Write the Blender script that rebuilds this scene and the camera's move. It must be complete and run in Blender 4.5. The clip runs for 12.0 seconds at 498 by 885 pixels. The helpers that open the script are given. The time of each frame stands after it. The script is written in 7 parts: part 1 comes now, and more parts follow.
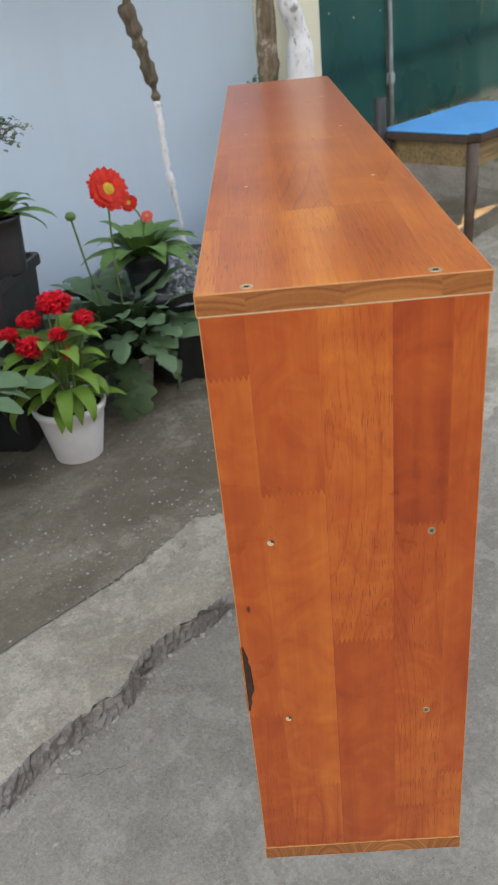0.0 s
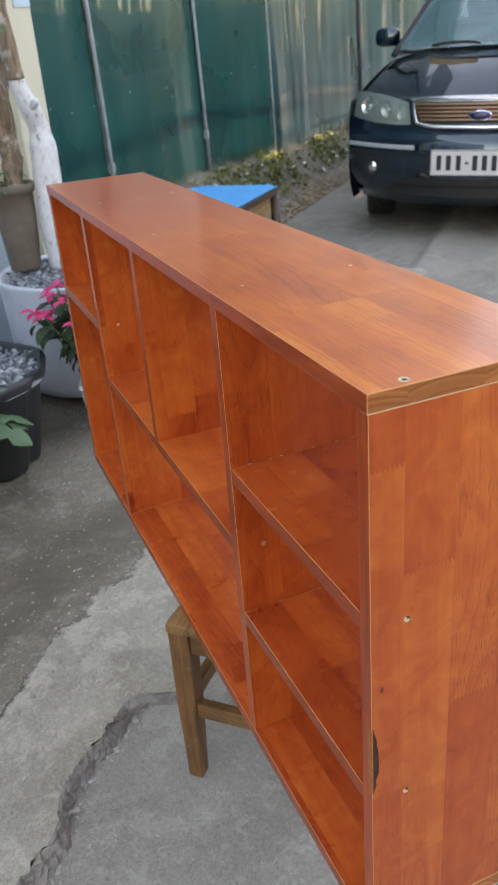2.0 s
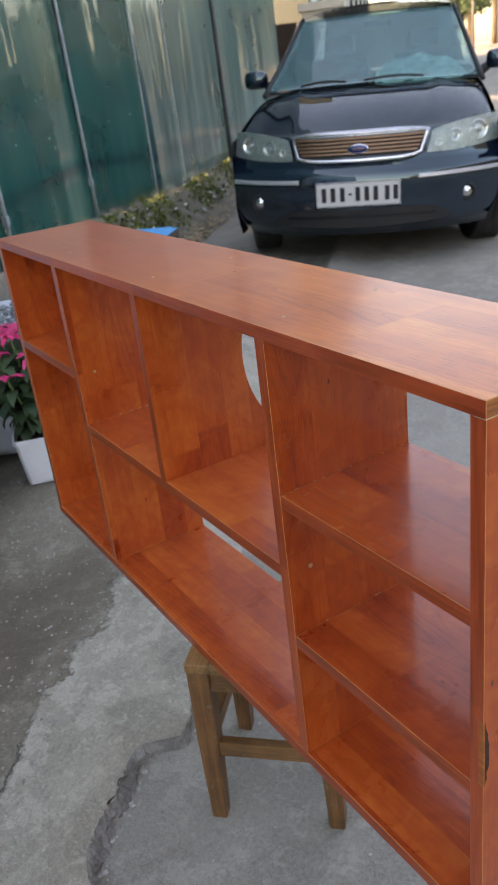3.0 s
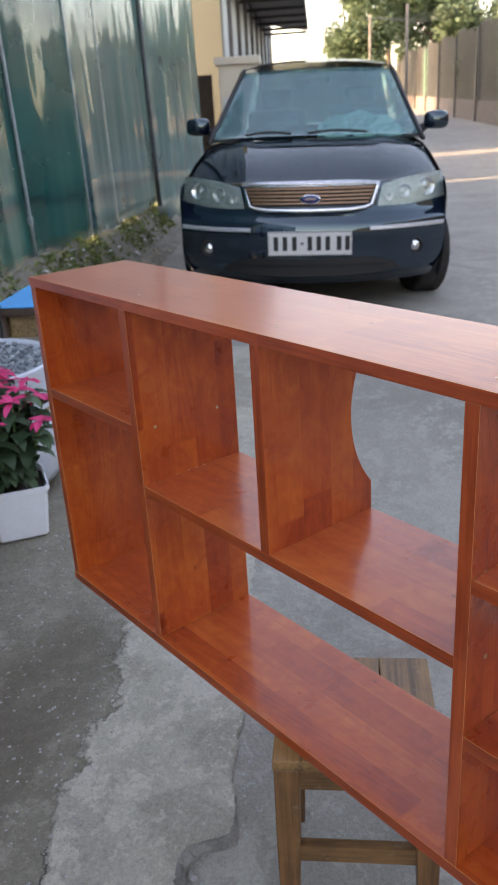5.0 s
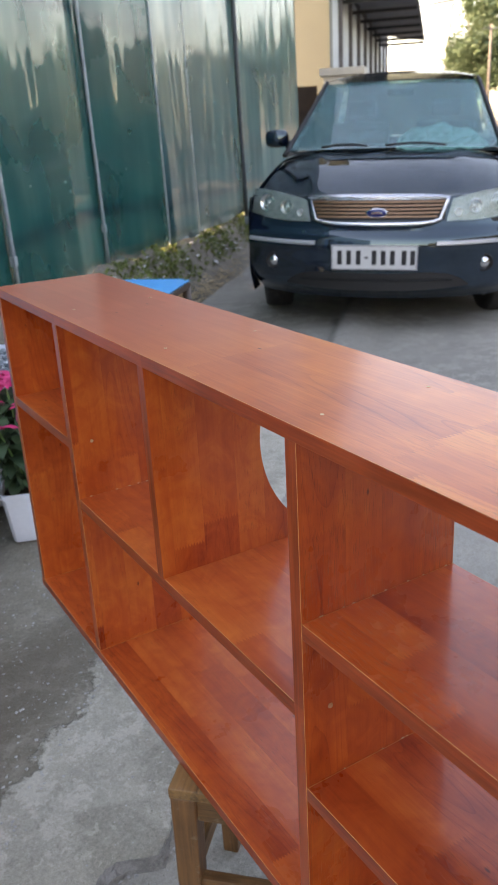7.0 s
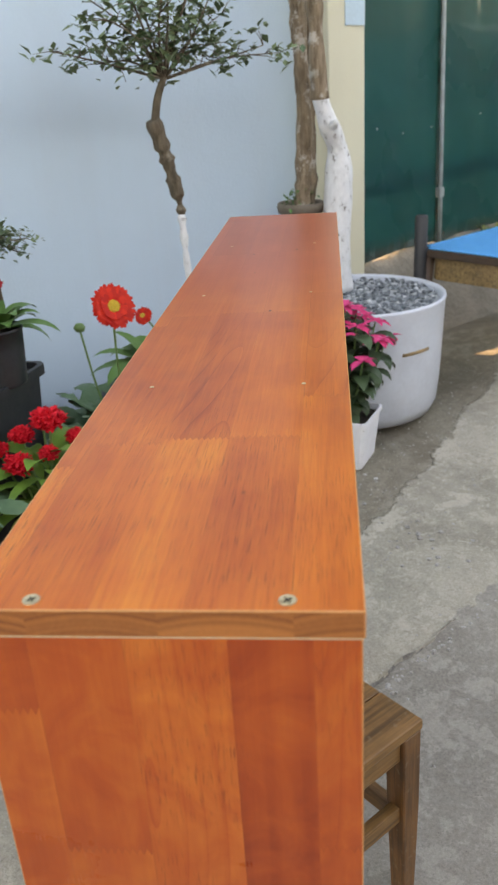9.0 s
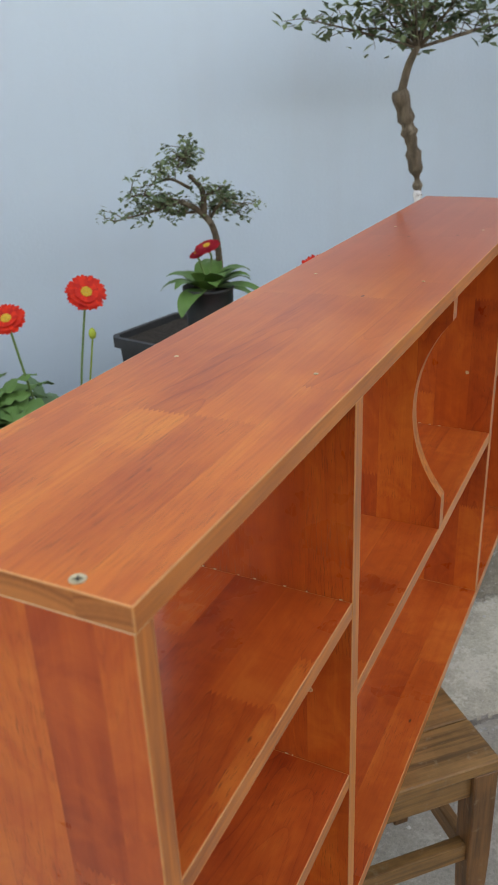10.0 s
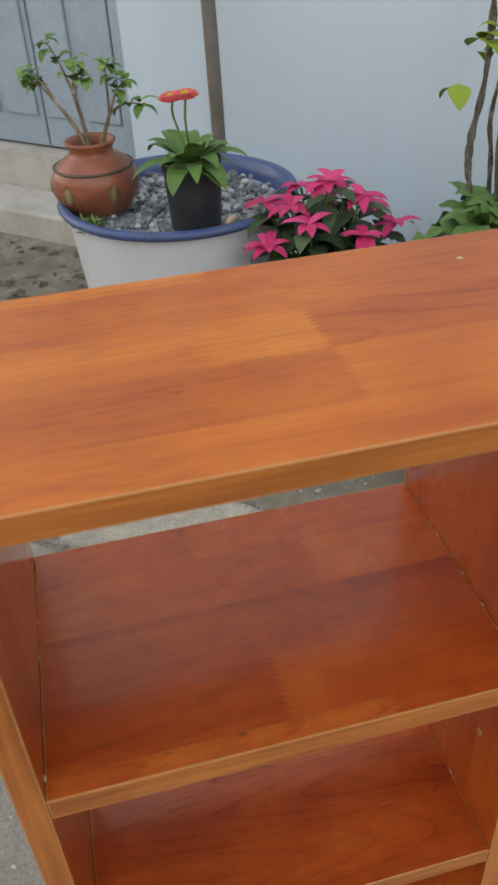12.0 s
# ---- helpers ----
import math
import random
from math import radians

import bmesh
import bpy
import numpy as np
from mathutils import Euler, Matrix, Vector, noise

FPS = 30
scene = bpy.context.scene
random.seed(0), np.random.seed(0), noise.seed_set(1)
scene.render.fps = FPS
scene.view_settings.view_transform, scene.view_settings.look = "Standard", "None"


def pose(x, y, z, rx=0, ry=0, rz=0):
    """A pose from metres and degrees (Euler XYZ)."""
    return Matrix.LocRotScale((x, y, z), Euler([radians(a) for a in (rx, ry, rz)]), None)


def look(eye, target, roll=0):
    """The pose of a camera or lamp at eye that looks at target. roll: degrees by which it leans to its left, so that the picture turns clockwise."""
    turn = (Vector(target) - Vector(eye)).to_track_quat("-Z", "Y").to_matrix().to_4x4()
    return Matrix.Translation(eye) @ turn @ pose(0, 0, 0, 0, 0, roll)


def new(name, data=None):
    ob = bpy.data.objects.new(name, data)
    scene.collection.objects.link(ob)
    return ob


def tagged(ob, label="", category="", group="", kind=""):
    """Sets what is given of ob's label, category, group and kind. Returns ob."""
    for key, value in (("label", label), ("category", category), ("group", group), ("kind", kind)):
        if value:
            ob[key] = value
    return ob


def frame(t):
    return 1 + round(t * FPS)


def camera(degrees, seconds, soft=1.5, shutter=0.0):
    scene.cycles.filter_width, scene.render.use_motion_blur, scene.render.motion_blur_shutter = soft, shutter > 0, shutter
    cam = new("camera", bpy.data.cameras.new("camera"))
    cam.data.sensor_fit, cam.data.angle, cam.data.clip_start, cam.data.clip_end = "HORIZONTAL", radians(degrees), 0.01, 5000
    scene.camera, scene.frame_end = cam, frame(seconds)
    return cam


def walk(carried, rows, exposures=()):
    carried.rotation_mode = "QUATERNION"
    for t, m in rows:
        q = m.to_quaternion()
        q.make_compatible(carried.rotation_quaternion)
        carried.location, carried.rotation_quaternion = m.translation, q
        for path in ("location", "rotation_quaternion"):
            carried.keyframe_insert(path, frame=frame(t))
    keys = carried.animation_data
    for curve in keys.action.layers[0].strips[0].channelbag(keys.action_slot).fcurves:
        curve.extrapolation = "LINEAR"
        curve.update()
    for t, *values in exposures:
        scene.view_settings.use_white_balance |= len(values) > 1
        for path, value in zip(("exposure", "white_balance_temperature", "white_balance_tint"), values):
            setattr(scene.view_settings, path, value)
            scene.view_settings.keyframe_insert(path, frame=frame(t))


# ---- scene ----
cam = camera(34.1, 12.0, soft=1.5)
cam.data.dof.use_dof = True
cam.data.dof.focus_distance = 0.82
cam.data.dof.aperture_fstop = 20.0
PATH = [
    (0, (0.052, -0.52, 1.101), (-0.031, 1.218, 0.116), -6.0),
    (0.5, (-0.02, -0.593, 1.142), (0.056, 1.161, 0.184), -6.1),
    (1, (-0.101, -0.572, 1.145), (0.243, 1.162, 0.21), -6.9),
    (1.5, (-0.198, -0.493, 1.14), (0.302, 1.209, 0.217), -5.7),
    (2, (-0.261, -0.453, 1.147), (0.374, 1.225, 0.263), -4.8),
    (2.5, (-0.347, -0.436, 1.159), (0.469, 1.18, 0.309), -8.1),
    (3, (-0.43, -0.391, 1.163), (0.476, 1.189, 0.337), -7.1),
    (4.8, (-0.587, -0.122, 1.165), (0.554, 1.335, 0.407), -3.9),
    (5, (-0.597, -0.112, 1.165), (0.546, 1.349, 0.416), -3.5),
    (5.5, (-0.624, -0.097, 1.162), (0.504, 1.384, 0.431), -3.0),
    (6, (-0.605, -0.107, 1.157), (0.515, 1.385, 0.437), -3.0),
    (6.5, (-0.518, -0.151, 1.151), (0.611, 1.334, 0.428), -3.0),
    (7, (-0.368, -0.241, 1.161), (0.581, 1.368, 0.445), -3.1),
    (7.2, (-0.308, -0.277, 1.176), (0.536, 1.388, 0.458), -3.4),
    (8.8, (0.114, -0.313, 1.142), (0.107, 1.525, 0.352), -4.0),
    (9, (0.186, -0.316, 1.149), (-0.02, 1.503, 0.343), -3.6),
    (9.5, (0.312, -0.32, 1.155), (-0.271, 1.411, 0.34), -4.7),
    (10, (0.388, -0.244, 1.14), (-0.443, 1.373, 0.307), -2.5),
    (10.5, (0.425, -0.159, 1.123), (-0.663, 1.267, 0.238), -2.8),
    (11, (0.472, -0.069, 1.117), (-0.943, 1.026, 0.224), -3.3),
    (11.5, (0.531, 0.019, 1.138), (-1.103, 0.7, 0.209), -3.9),
    (12, (0.46, 0.085, 1.132), (-1.115, 0.42, -0.053), -3.3),
]
walk(cam, [(t, look(eye, target, roll)) for t, eye, target, roll in PATH], exposures=((0.0, 2.98, 12500, 22), (0.6, 3.05, 12100, 22), (2.0, 3.05, 10700, 23), (2.5, 2.76, 10300, 23), (5.0, 2.68, 9400, 24), (6.5, 2.72, 9400, 24), (7.0, 2.88, 9500, 24), (9.0, 2.99, 12900, 22), (10.0, 2.86, 13100, 22), (10.8, 2.82, 13200, 22), (12.0, 2.73, 15000, 22)))


# ---- light ----
STREET = radians(46.3)  # the street runs at this angle to the shelf
CA, SA = math.cos(STREET), math.sin(STREET)


def W(u, v, z=0.0):
    """A place from metres along the street, across it towards the house, and up."""
    return Vector((u * CA - v * SA, u * SA + v * CA, z))


world = bpy.data.worlds.new("sky")
scene.world = world
world.use_nodes = True
wn = world.node_tree.nodes
sky = wn.new("ShaderNodeTexSky")
sky.sky_type = "NISHITA"
sky.sun_disc = False
sky.sun_elevation = radians(27)
sky.altitude = 0
sky.air_density, sky.dust_density, sky.ozone_density = 1.0, 1.7, 1.0
to_sun = (W(-0.30, 0.95) - W(0, 0)).normalized()
sky.sun_rotation = math.atan2(to_sun.x, to_sun.y)
world.node_tree.links.new(sky.outputs[0], wn["Background"].inputs[0])
wn["Background"].inputs[1].default_value = 0.15
sun_data = bpy.data.lights.new("sun", "SUN")
sun_data.energy, sun_data.angle, sun_data.color = 1.9, radians(0.5), (1.0, 0.83, 0.64)
sun = new("sun", sun_data)
sun_way = Vector((to_sun.x * math.cos(radians(27)), to_sun.y * math.cos(radians(27)), math.sin(radians(27))))
sun.matrix_world = look(sun_way * 30, (0, 0, 0))


# ---- materials ----
class Net:
    """A small wrapper to write node materials."""

    def __init__(self, name):
        self.m = bpy.data.materials.new(name)
        self.m.use_nodes = True
        self.t = self.m.node_tree
        self.p = self.t.nodes["Principled BSDF"]
        self.tc = self.t.nodes.new("ShaderNodeTexCoord")

    def node(self, kind, ins=None, **props):
        n = self.t.nodes.new("ShaderNode" + kind)
        if "operation" in props:
            n.operation = props["operation"]
        if "noise_dimensions" in props:
            n.noise_dimensions = props["noise_dimensions"]
        if "data_type" in props:
            n.data_type, n.blend_type = props["data_type"], props["blend_type"]
        for k, v in (ins or {}).items():
            self.put(n.inputs[k], v)
        return n

    def put(self, sock, v):
        if isinstance(v, bpy.types.NodeSocket):
            self.t.links.new(v, sock)
        elif isinstance(v, (tuple, list)) and len(v) == 3 and sock.type == "RGBA":
            sock.default_value = (*v, 1)
        else:
            sock.default_value = v

    def math(self, op, a, b=0.0, c=0.0):
        n = self.node("Math", operation=op)
        for s, v in zip(n.inputs, (a, b, c)):
            self.put(s, v)
        return n.outputs[0]

    def noise(self, scale, detail=4.0, vec=None, rough=0.55, dist=0.0):
        n = self.node("TexNoise", {"Scale": scale, "Detail": detail, "Roughness": rough, "Distortion": dist})
        self.put(n.inputs["Vector"], vec or self.tc.outputs["Object"])
        return n.outputs[0]

    def ramp(self, fac, *stops):
        n = self.node("ValToRGB", {"Fac": fac})
        e = n.color_ramp.elements
        while len(e) < len(stops):
            e.new(0.5)
        for el, (pos, col) in zip(e, stops):
            el.position = pos
            el.color = (*col, 1) if isinstance(col, (tuple, list)) else (col, col, col, 1)
        return n.outputs[0]

    def mix(self, fac, a, b, mode="MIX"):
        n = self.node("Mix", data_type="RGBA", blend_type=mode)
        self.put(n.inputs[0], fac), self.put(n.inputs[6], a), self.put(n.inputs[7], b)
        return n.outputs[2]

    def scaled(self, x, y, z, vec=None):
        n = self.node("Mapping")
        self.put(n.inputs["Vector"], vec or self.tc.outputs["Object"])
        n.inputs["Scale"].default_value = (x, y, z)
        return n.outputs[0]

    def bump(self, height, strength=0.3, dist=0.01):
        n = self.node("Bump", {"Height": height, "Strength": strength, "Distance": dist})
        self.put(self.p.inputs["Normal"], n.outputs[0])

    def done(self, color=None, rough=None, metal=0.0, spec=None, coat=0.0, trans=0.0, coat_rough=0.03, coat_ior=1.5):
        for k, v in (("Base Color", color), ("Roughness", rough), ("Metallic", metal), ("Specular IOR Level", spec), ("Coat Weight", coat), ("Coat Roughness", coat_rough), ("Coat IOR", coat_ior), ("Transmission Weight", trans)):
            if v is not None:
                self.put(self.p.inputs[k], v)
        return self.m


def shade(c, k):
    return tuple(min(1.0, x * k) for x in c)


def tint(c, t):
    return tuple(min(1.0, a * b) for a, b in zip(c, t))


def plain(name, c, rough=0.5, var=0.18, scale=12.0, metal=0.0, spec=None, coat=0.0, bump=0.1, bdist=0.002, bscale=80.0, dirt=0.0):
    """A surface with tone variation at two scales, fine relief and some dirt."""
    n = Net(name)
    f = n.math("ADD", n.math("MULTIPLY", n.noise(scale, 5), 0.6), n.math("MULTIPLY", n.noise(scale * 9, 3), 0.4))
    col = n.ramp(f, (0.3, shade(c, 1 - var)), (0.7, shade(c, 1 + var)))
    if dirt:
        d = n.ramp(n.noise(scale * 0.6, 8, rough=0.7), (0.48, 0.0), (0.72, 1.0))
        col = n.mix(n.math("MULTIPLY", d, dirt), col, (0.13, 0.11, 0.09))
    r = n.math("MULTIPLY_ADD", n.noise(scale * 3, 3), 0.2, rough - 0.1)
    if bump:
        n.bump(n.noise(bscale, 4), bump, bdist)
    return n.done(col, r, metal, spec, coat)


def leafy(name, dark, light, rough=0.45, hue=0.0):
    """Leaf green that differs from leaf to leaf, with pale veins of noise."""
    n = Net(name)
    g = n.node("NewGeometry")
    f = n.math("ADD", n.math("MULTIPLY", g.outputs["Random Per Island"], 0.7), n.math("MULTIPLY", n.noise(60, 3), 0.3))
    col = n.ramp(f, (0.1, dark), (0.9, light))
    n.bump(n.noise(140, 3), 0.25, 0.002)
    return n.done(col, rough, spec=0.22)


def wood_stained(name, along, tone=(1.0, 1.0, 1.0), grain=0.10, open_pores=0.55, smudge=0.34, blocks=0.185, figure_depth=0.13, fade=False):
    """Orange-red varnished finger-jointed rubberwood; along: the axis of the grain."""
    n = Net(name)
    sep = n.node("SeparateXYZ", {0: n.tc.outputs["Object"]})
    rnd = n.node("ObjectInfo").outputs["Random"]
    x = n.math("ADD", sep.outputs[0], n.math("MULTIPLY", rnd, 3.17))
    al = sep.outputs["XYZ".index(along)]
    other = sep.outputs["Y" if along == "Z" else "Z"]

    def field(scale, detail, a, b, c, rough=0.55, dist=0.0):
        return n.noise(scale, detail, n.node("CombineXYZ", {0: a, 1: b, 2: c}).outputs[0], rough, dist)

    # staves of uneven width, each cut into blocks by finger joints
    wide = n.math("MULTIPLY", n.math("SUBTRACT", field(1.0, 1, n.math("MULTIPLY", x, 13.0), n.math("MULTIPLY", rnd, 57.0), 0.0), 0.5), 0.03)
    xs = n.math("ADD", x, wide)
    stave = n.math("FLOOR", n.math("DIVIDE", xs, 0.049))
    sr = n.node("TexWhiteNoise", {"W": n.math("ADD", stave, n.math("MULTIPLY", rnd, 91.0))}, noise_dimensions="1D").outputs["Value"]
    zig = n.math("MULTIPLY", n.math("PINGPONG", x, 0.0021), 2.5)
    cellf = n.math("ADD", n.math("DIVIDE", n.math("ADD", al, zig), 0.34), n.math("MULTIPLY", sr, 5.3))
    cell = n.math("FLOOR", cellf)
    cr = n.node("TexWhiteNoise", {"Vector": n.node("CombineXYZ", {0: stave, 1: cell, 2: rnd}).outputs[0]}, noise_dimensions="3D")
    crv = cr.outputs["Value"]
    cr2 = n.node("SeparateColor", {0: cr.outputs["Color"]}).outputs[1]
    far = n.math("MULTIPLY", crv, 37.0)
    gx = n.math("ADD", x, n.math("MULTIPLY", crv, 5.0))
    # cathedral figure: contour lines of a slow field, strong in some blocks only
    slow = field(1.0, 0.4, n.math("MULTIPLY", x, 19.0), n.math("MULTIPLY", al, 1.9), far, 0.5, 0.1)
    band = n.math("FRACT", n.math("MULTIPLY", slow, 10.0 if fade else 15.0))
    lines = n.ramp(band, (0.0, 1.0), (0.07, 0.5), (0.32, 0.0), (1.0, 0.2))
    figured = n.ramp(cr2, (0.50, 0.08), (0.80, 1.0))
    figure = n.math("MULTIPLY", lines, figured)
    fine = field(1.0, 5, n.math("MULTIPLY", gx, 380.0), n.math("MULTIPLY", al, 14.0), n.math("MULTIPLY", other, 60.0))
    ring = field(1.0, 3, n.math("MULTIPLY", gx, 55.0), n.math("MULTIPLY", al, 1.6), crv, 0.5, 0.4)
    # stain that took unevenly: clouds and short dark smudges across the grain
    blotch = n.noise(6.0, 2 if fade else 5, rough=0.45 if fade else 0.6)
    curl = field(1.0, 3, n.math("MULTIPLY", x, 24.0), n.math("MULTIPLY", al, 19.0), n.math("MULTIPLY", far, 0.3), 0.55, 0.3 if fade else 1.6)
    soft = n.math("ADD", n.math("MULTIPLY", blotch, 0.42), n.math("MULTIPLY", n.math("SUBTRACT", curl, 0.5), smudge))
    if fade:
        near_end = n.node("MapRange", {"Value": al, "From Min": -0.30, "From Max": 0.15, "To Min": 1.0, "To Max": 0.0}).outputs[0]
        figure = n.math("MULTIPLY", figure, near_end)
    f = n.math("ADD", n.math("MULTIPLY", crv, blocks), n.math("ADD", n.math("MULTIPLY", ring, 0.30), n.math("ADD", n.math("MULTIPLY", fine, grain), soft)))
    f = n.math("MULTIPLY_ADD", figure, -figure_depth, f)
    f = n.math("ADD", f, 0.2375 - blocks * 0.5 - grain * 0.5)
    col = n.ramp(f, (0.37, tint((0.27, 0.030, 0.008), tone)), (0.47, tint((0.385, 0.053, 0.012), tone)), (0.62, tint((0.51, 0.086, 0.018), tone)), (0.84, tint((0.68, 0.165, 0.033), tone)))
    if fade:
        # the far half is mixed to a deeper, pinker tone
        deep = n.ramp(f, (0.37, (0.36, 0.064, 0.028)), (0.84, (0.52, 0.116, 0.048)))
        col = n.mix(near_end, deep, col)
    # open pores: short dark strokes, crowded in some blocks
    pores = field(1.0, 2, n.math("MULTIPLY", gx, 1500.0 if fade else 1250.0), n.math("MULTIPLY", al, 38.0 if fade else 62.0), n.math("MULTIPLY", other, 90.0))
    pm = n.ramp(pores, (0.55 if fade else 0.57, 0.0), (0.72 if fade else 0.70, 0.80 if fade else 0.85))
    crowd = n.noise(9.0, 2)
    patch = n.ramp(n.math("MULTIPLY_ADD", cr2, 0.20, crowd), (0.46 if fade else 0.53, 0.12 if fade else 0.05), (0.66 if fade else 0.74, open_pores))
    pored = n.math("MULTIPLY", pm, n.math("MULTIPLY", patch, n.node("MapRange", {"Value": al, "From Min": -0.47, "From Max": -0.27, "To Min": 1.0, "To Max": 0.0}).outputs[0]) if fade else patch)
    col = n.mix(pored, col, (0.115, 0.022, 0.007))
    # fine dark lines along finger joints and glue lines, and a few resin flecks
    joint = n.math("MULTIPLY", n.math("LESS_THAN", n.math("FRACT", cellf), 0.0036), 0.17)
    seam = n.math("MULTIPLY", n.math("LESS_THAN", n.math("FRACT", n.math("DIVIDE", xs, 0.049)), 0.014), 0.13)
    col = n.mix(n.math("MAXIMUM", joint, seam), col, (0.13, 0.026, 0.008))
    knot = n.node("TexVoronoi", {"Scale": 1.0, "Vector": n.node("CombineXYZ", {0: n.math("MULTIPLY", x, 21.0), 1: n.math("MULTIPLY", al, 9.0), 2: n.math("MULTIPLY", rnd, 31.0)}).outputs[0]}).outputs["Distance"]
    col = n.mix(n.ramp(knot, (0.020, 0.85), (0.045, 0.0)), col, (0.055, 0.014, 0.006))
    if not fade:
        n.bump(n.math("ADD", n.math("MULTIPLY_ADD", pored, -0.7, n.math("MULTIPLY", fine, 0.35)), n.math("MULTIPLY", n.noise(11.0, 2), 2.0)), 0.12, 0.0012)
    rough = n.math("MULTIPLY_ADD", blotch, 0.18, n.math("MULTIPLY_ADD", pored, 0.2, 0.20))
    return n.done(col, 0.29 if fade else rough, spec=0.24 if fade else 0.32, coat=0.22 if fade else 0.4, coat_rough=0.12)


def wood_end(name):
    """End grain: arcs of growth rings."""
    n = Net(name)
    sep = n.node("SeparateXYZ", {0: n.tc.outputs["Object"]})
    block = n.math("FLOOR", n.math("DIVIDE", sep.outputs[0], 0.066))
    r = n.node("TexWhiteNoise", {"W": block}, noise_dimensions="1D").outputs["Value"]
    cx = n.math("SUBTRACT", n.math("FRACT", n.math("DIVIDE", sep.outputs[0], 0.066)), 0.5)
    cz = n.math("ADD", n.math("MULTIPLY", sep.outputs[2], 26.0), n.math("MULTIPLY", r, 4.0))
    d = n.math("SQRT", n.math("ADD", n.math("MULTIPLY", cx, cx), n.math("MULTIPLY", cz, n.math("MULTIPLY", cz, 0.06))))
    w = n.noise(1.0, 2, n.node("CombineXYZ", {0: n.math("MULTIPLY", d, 42.0), 1: r, 2: 0.0}).outputs[0])
    f = n.math("ADD", n.math("MULTIPLY", w, 0.75), n.math("ADD", n.math("MULTIPLY", r, 0.12), n.math("MULTIPLY", n.noise(500, 2), 0.13)))
    col = n.ramp(f, (0.34, (0.25, 0.072, 0.020)), (0.68, (0.56, 0.190, 0.055)))
    n.bump(w, 0.15, 0.0008)
    return n.done(col, 0.42)


def wood_old(name, c=(0.245, 0.108, 0.030), along="Z"):
    """Worn brown varnish on a small stool: grain, dark patches, rubbed spots."""
    n = Net(name)
    s = {"X": (8, 160, 160), "Y": (160, 8, 160), "Z": (160, 160, 8)}[along]
    g = n.noise(1.0, 5, n.scaled(*s))
    b = n.noise(14.0, 5, rough=0.65)
    f = n.math("ADD", n.math("MULTIPLY", g, 0.5), n.math("MULTIPLY", b, 0.5))
    col = n.ramp(f, (0.3, shade(c, 0.36)), (0.52, c), (0.72, shade(c, 1.5)))
    streak = n.ramp(n.noise(1.0, 6, n.scaled(*[k * 0.45 for k in s]), 0.7), (0.36, 1.0), (0.50, 0.0))
    col = n.mix(n.math("MULTIPLY", streak, 0.65), col, shade(c, 0.22))
    spots = n.ramp(n.noise(70, 3), (0.62, 0.0), (0.72, 1.0))
    col = n.mix(n.math("MULTIPLY", spots, 0.35), col, (0.30, 0.24, 0.17))
    n.bump(g, 0.25, 0.002)
    return n.done(col, n.math("MULTIPLY_ADD", b, 0.3, 0.3))


def concrete(name, c, light, dark, seed=0.0, wet=0.0, big=1.1):
    """Trodden cement."""
    n = Net(name)
    col, mid, fine, cloud = cement(n, c, light, dark, seed, big)
    n.bump(n.math("ADD", n.math("MULTIPLY", mid, 1.2), n.math("MULTIPLY", fine, 0.35)), 0.8, 0.010)
    rough = n.math("MULTIPLY_ADD", cloud, 0.3 if wet else 0.1, 0.5 if wet else 0.78)
    return n.done(col, rough, spec=0.35)


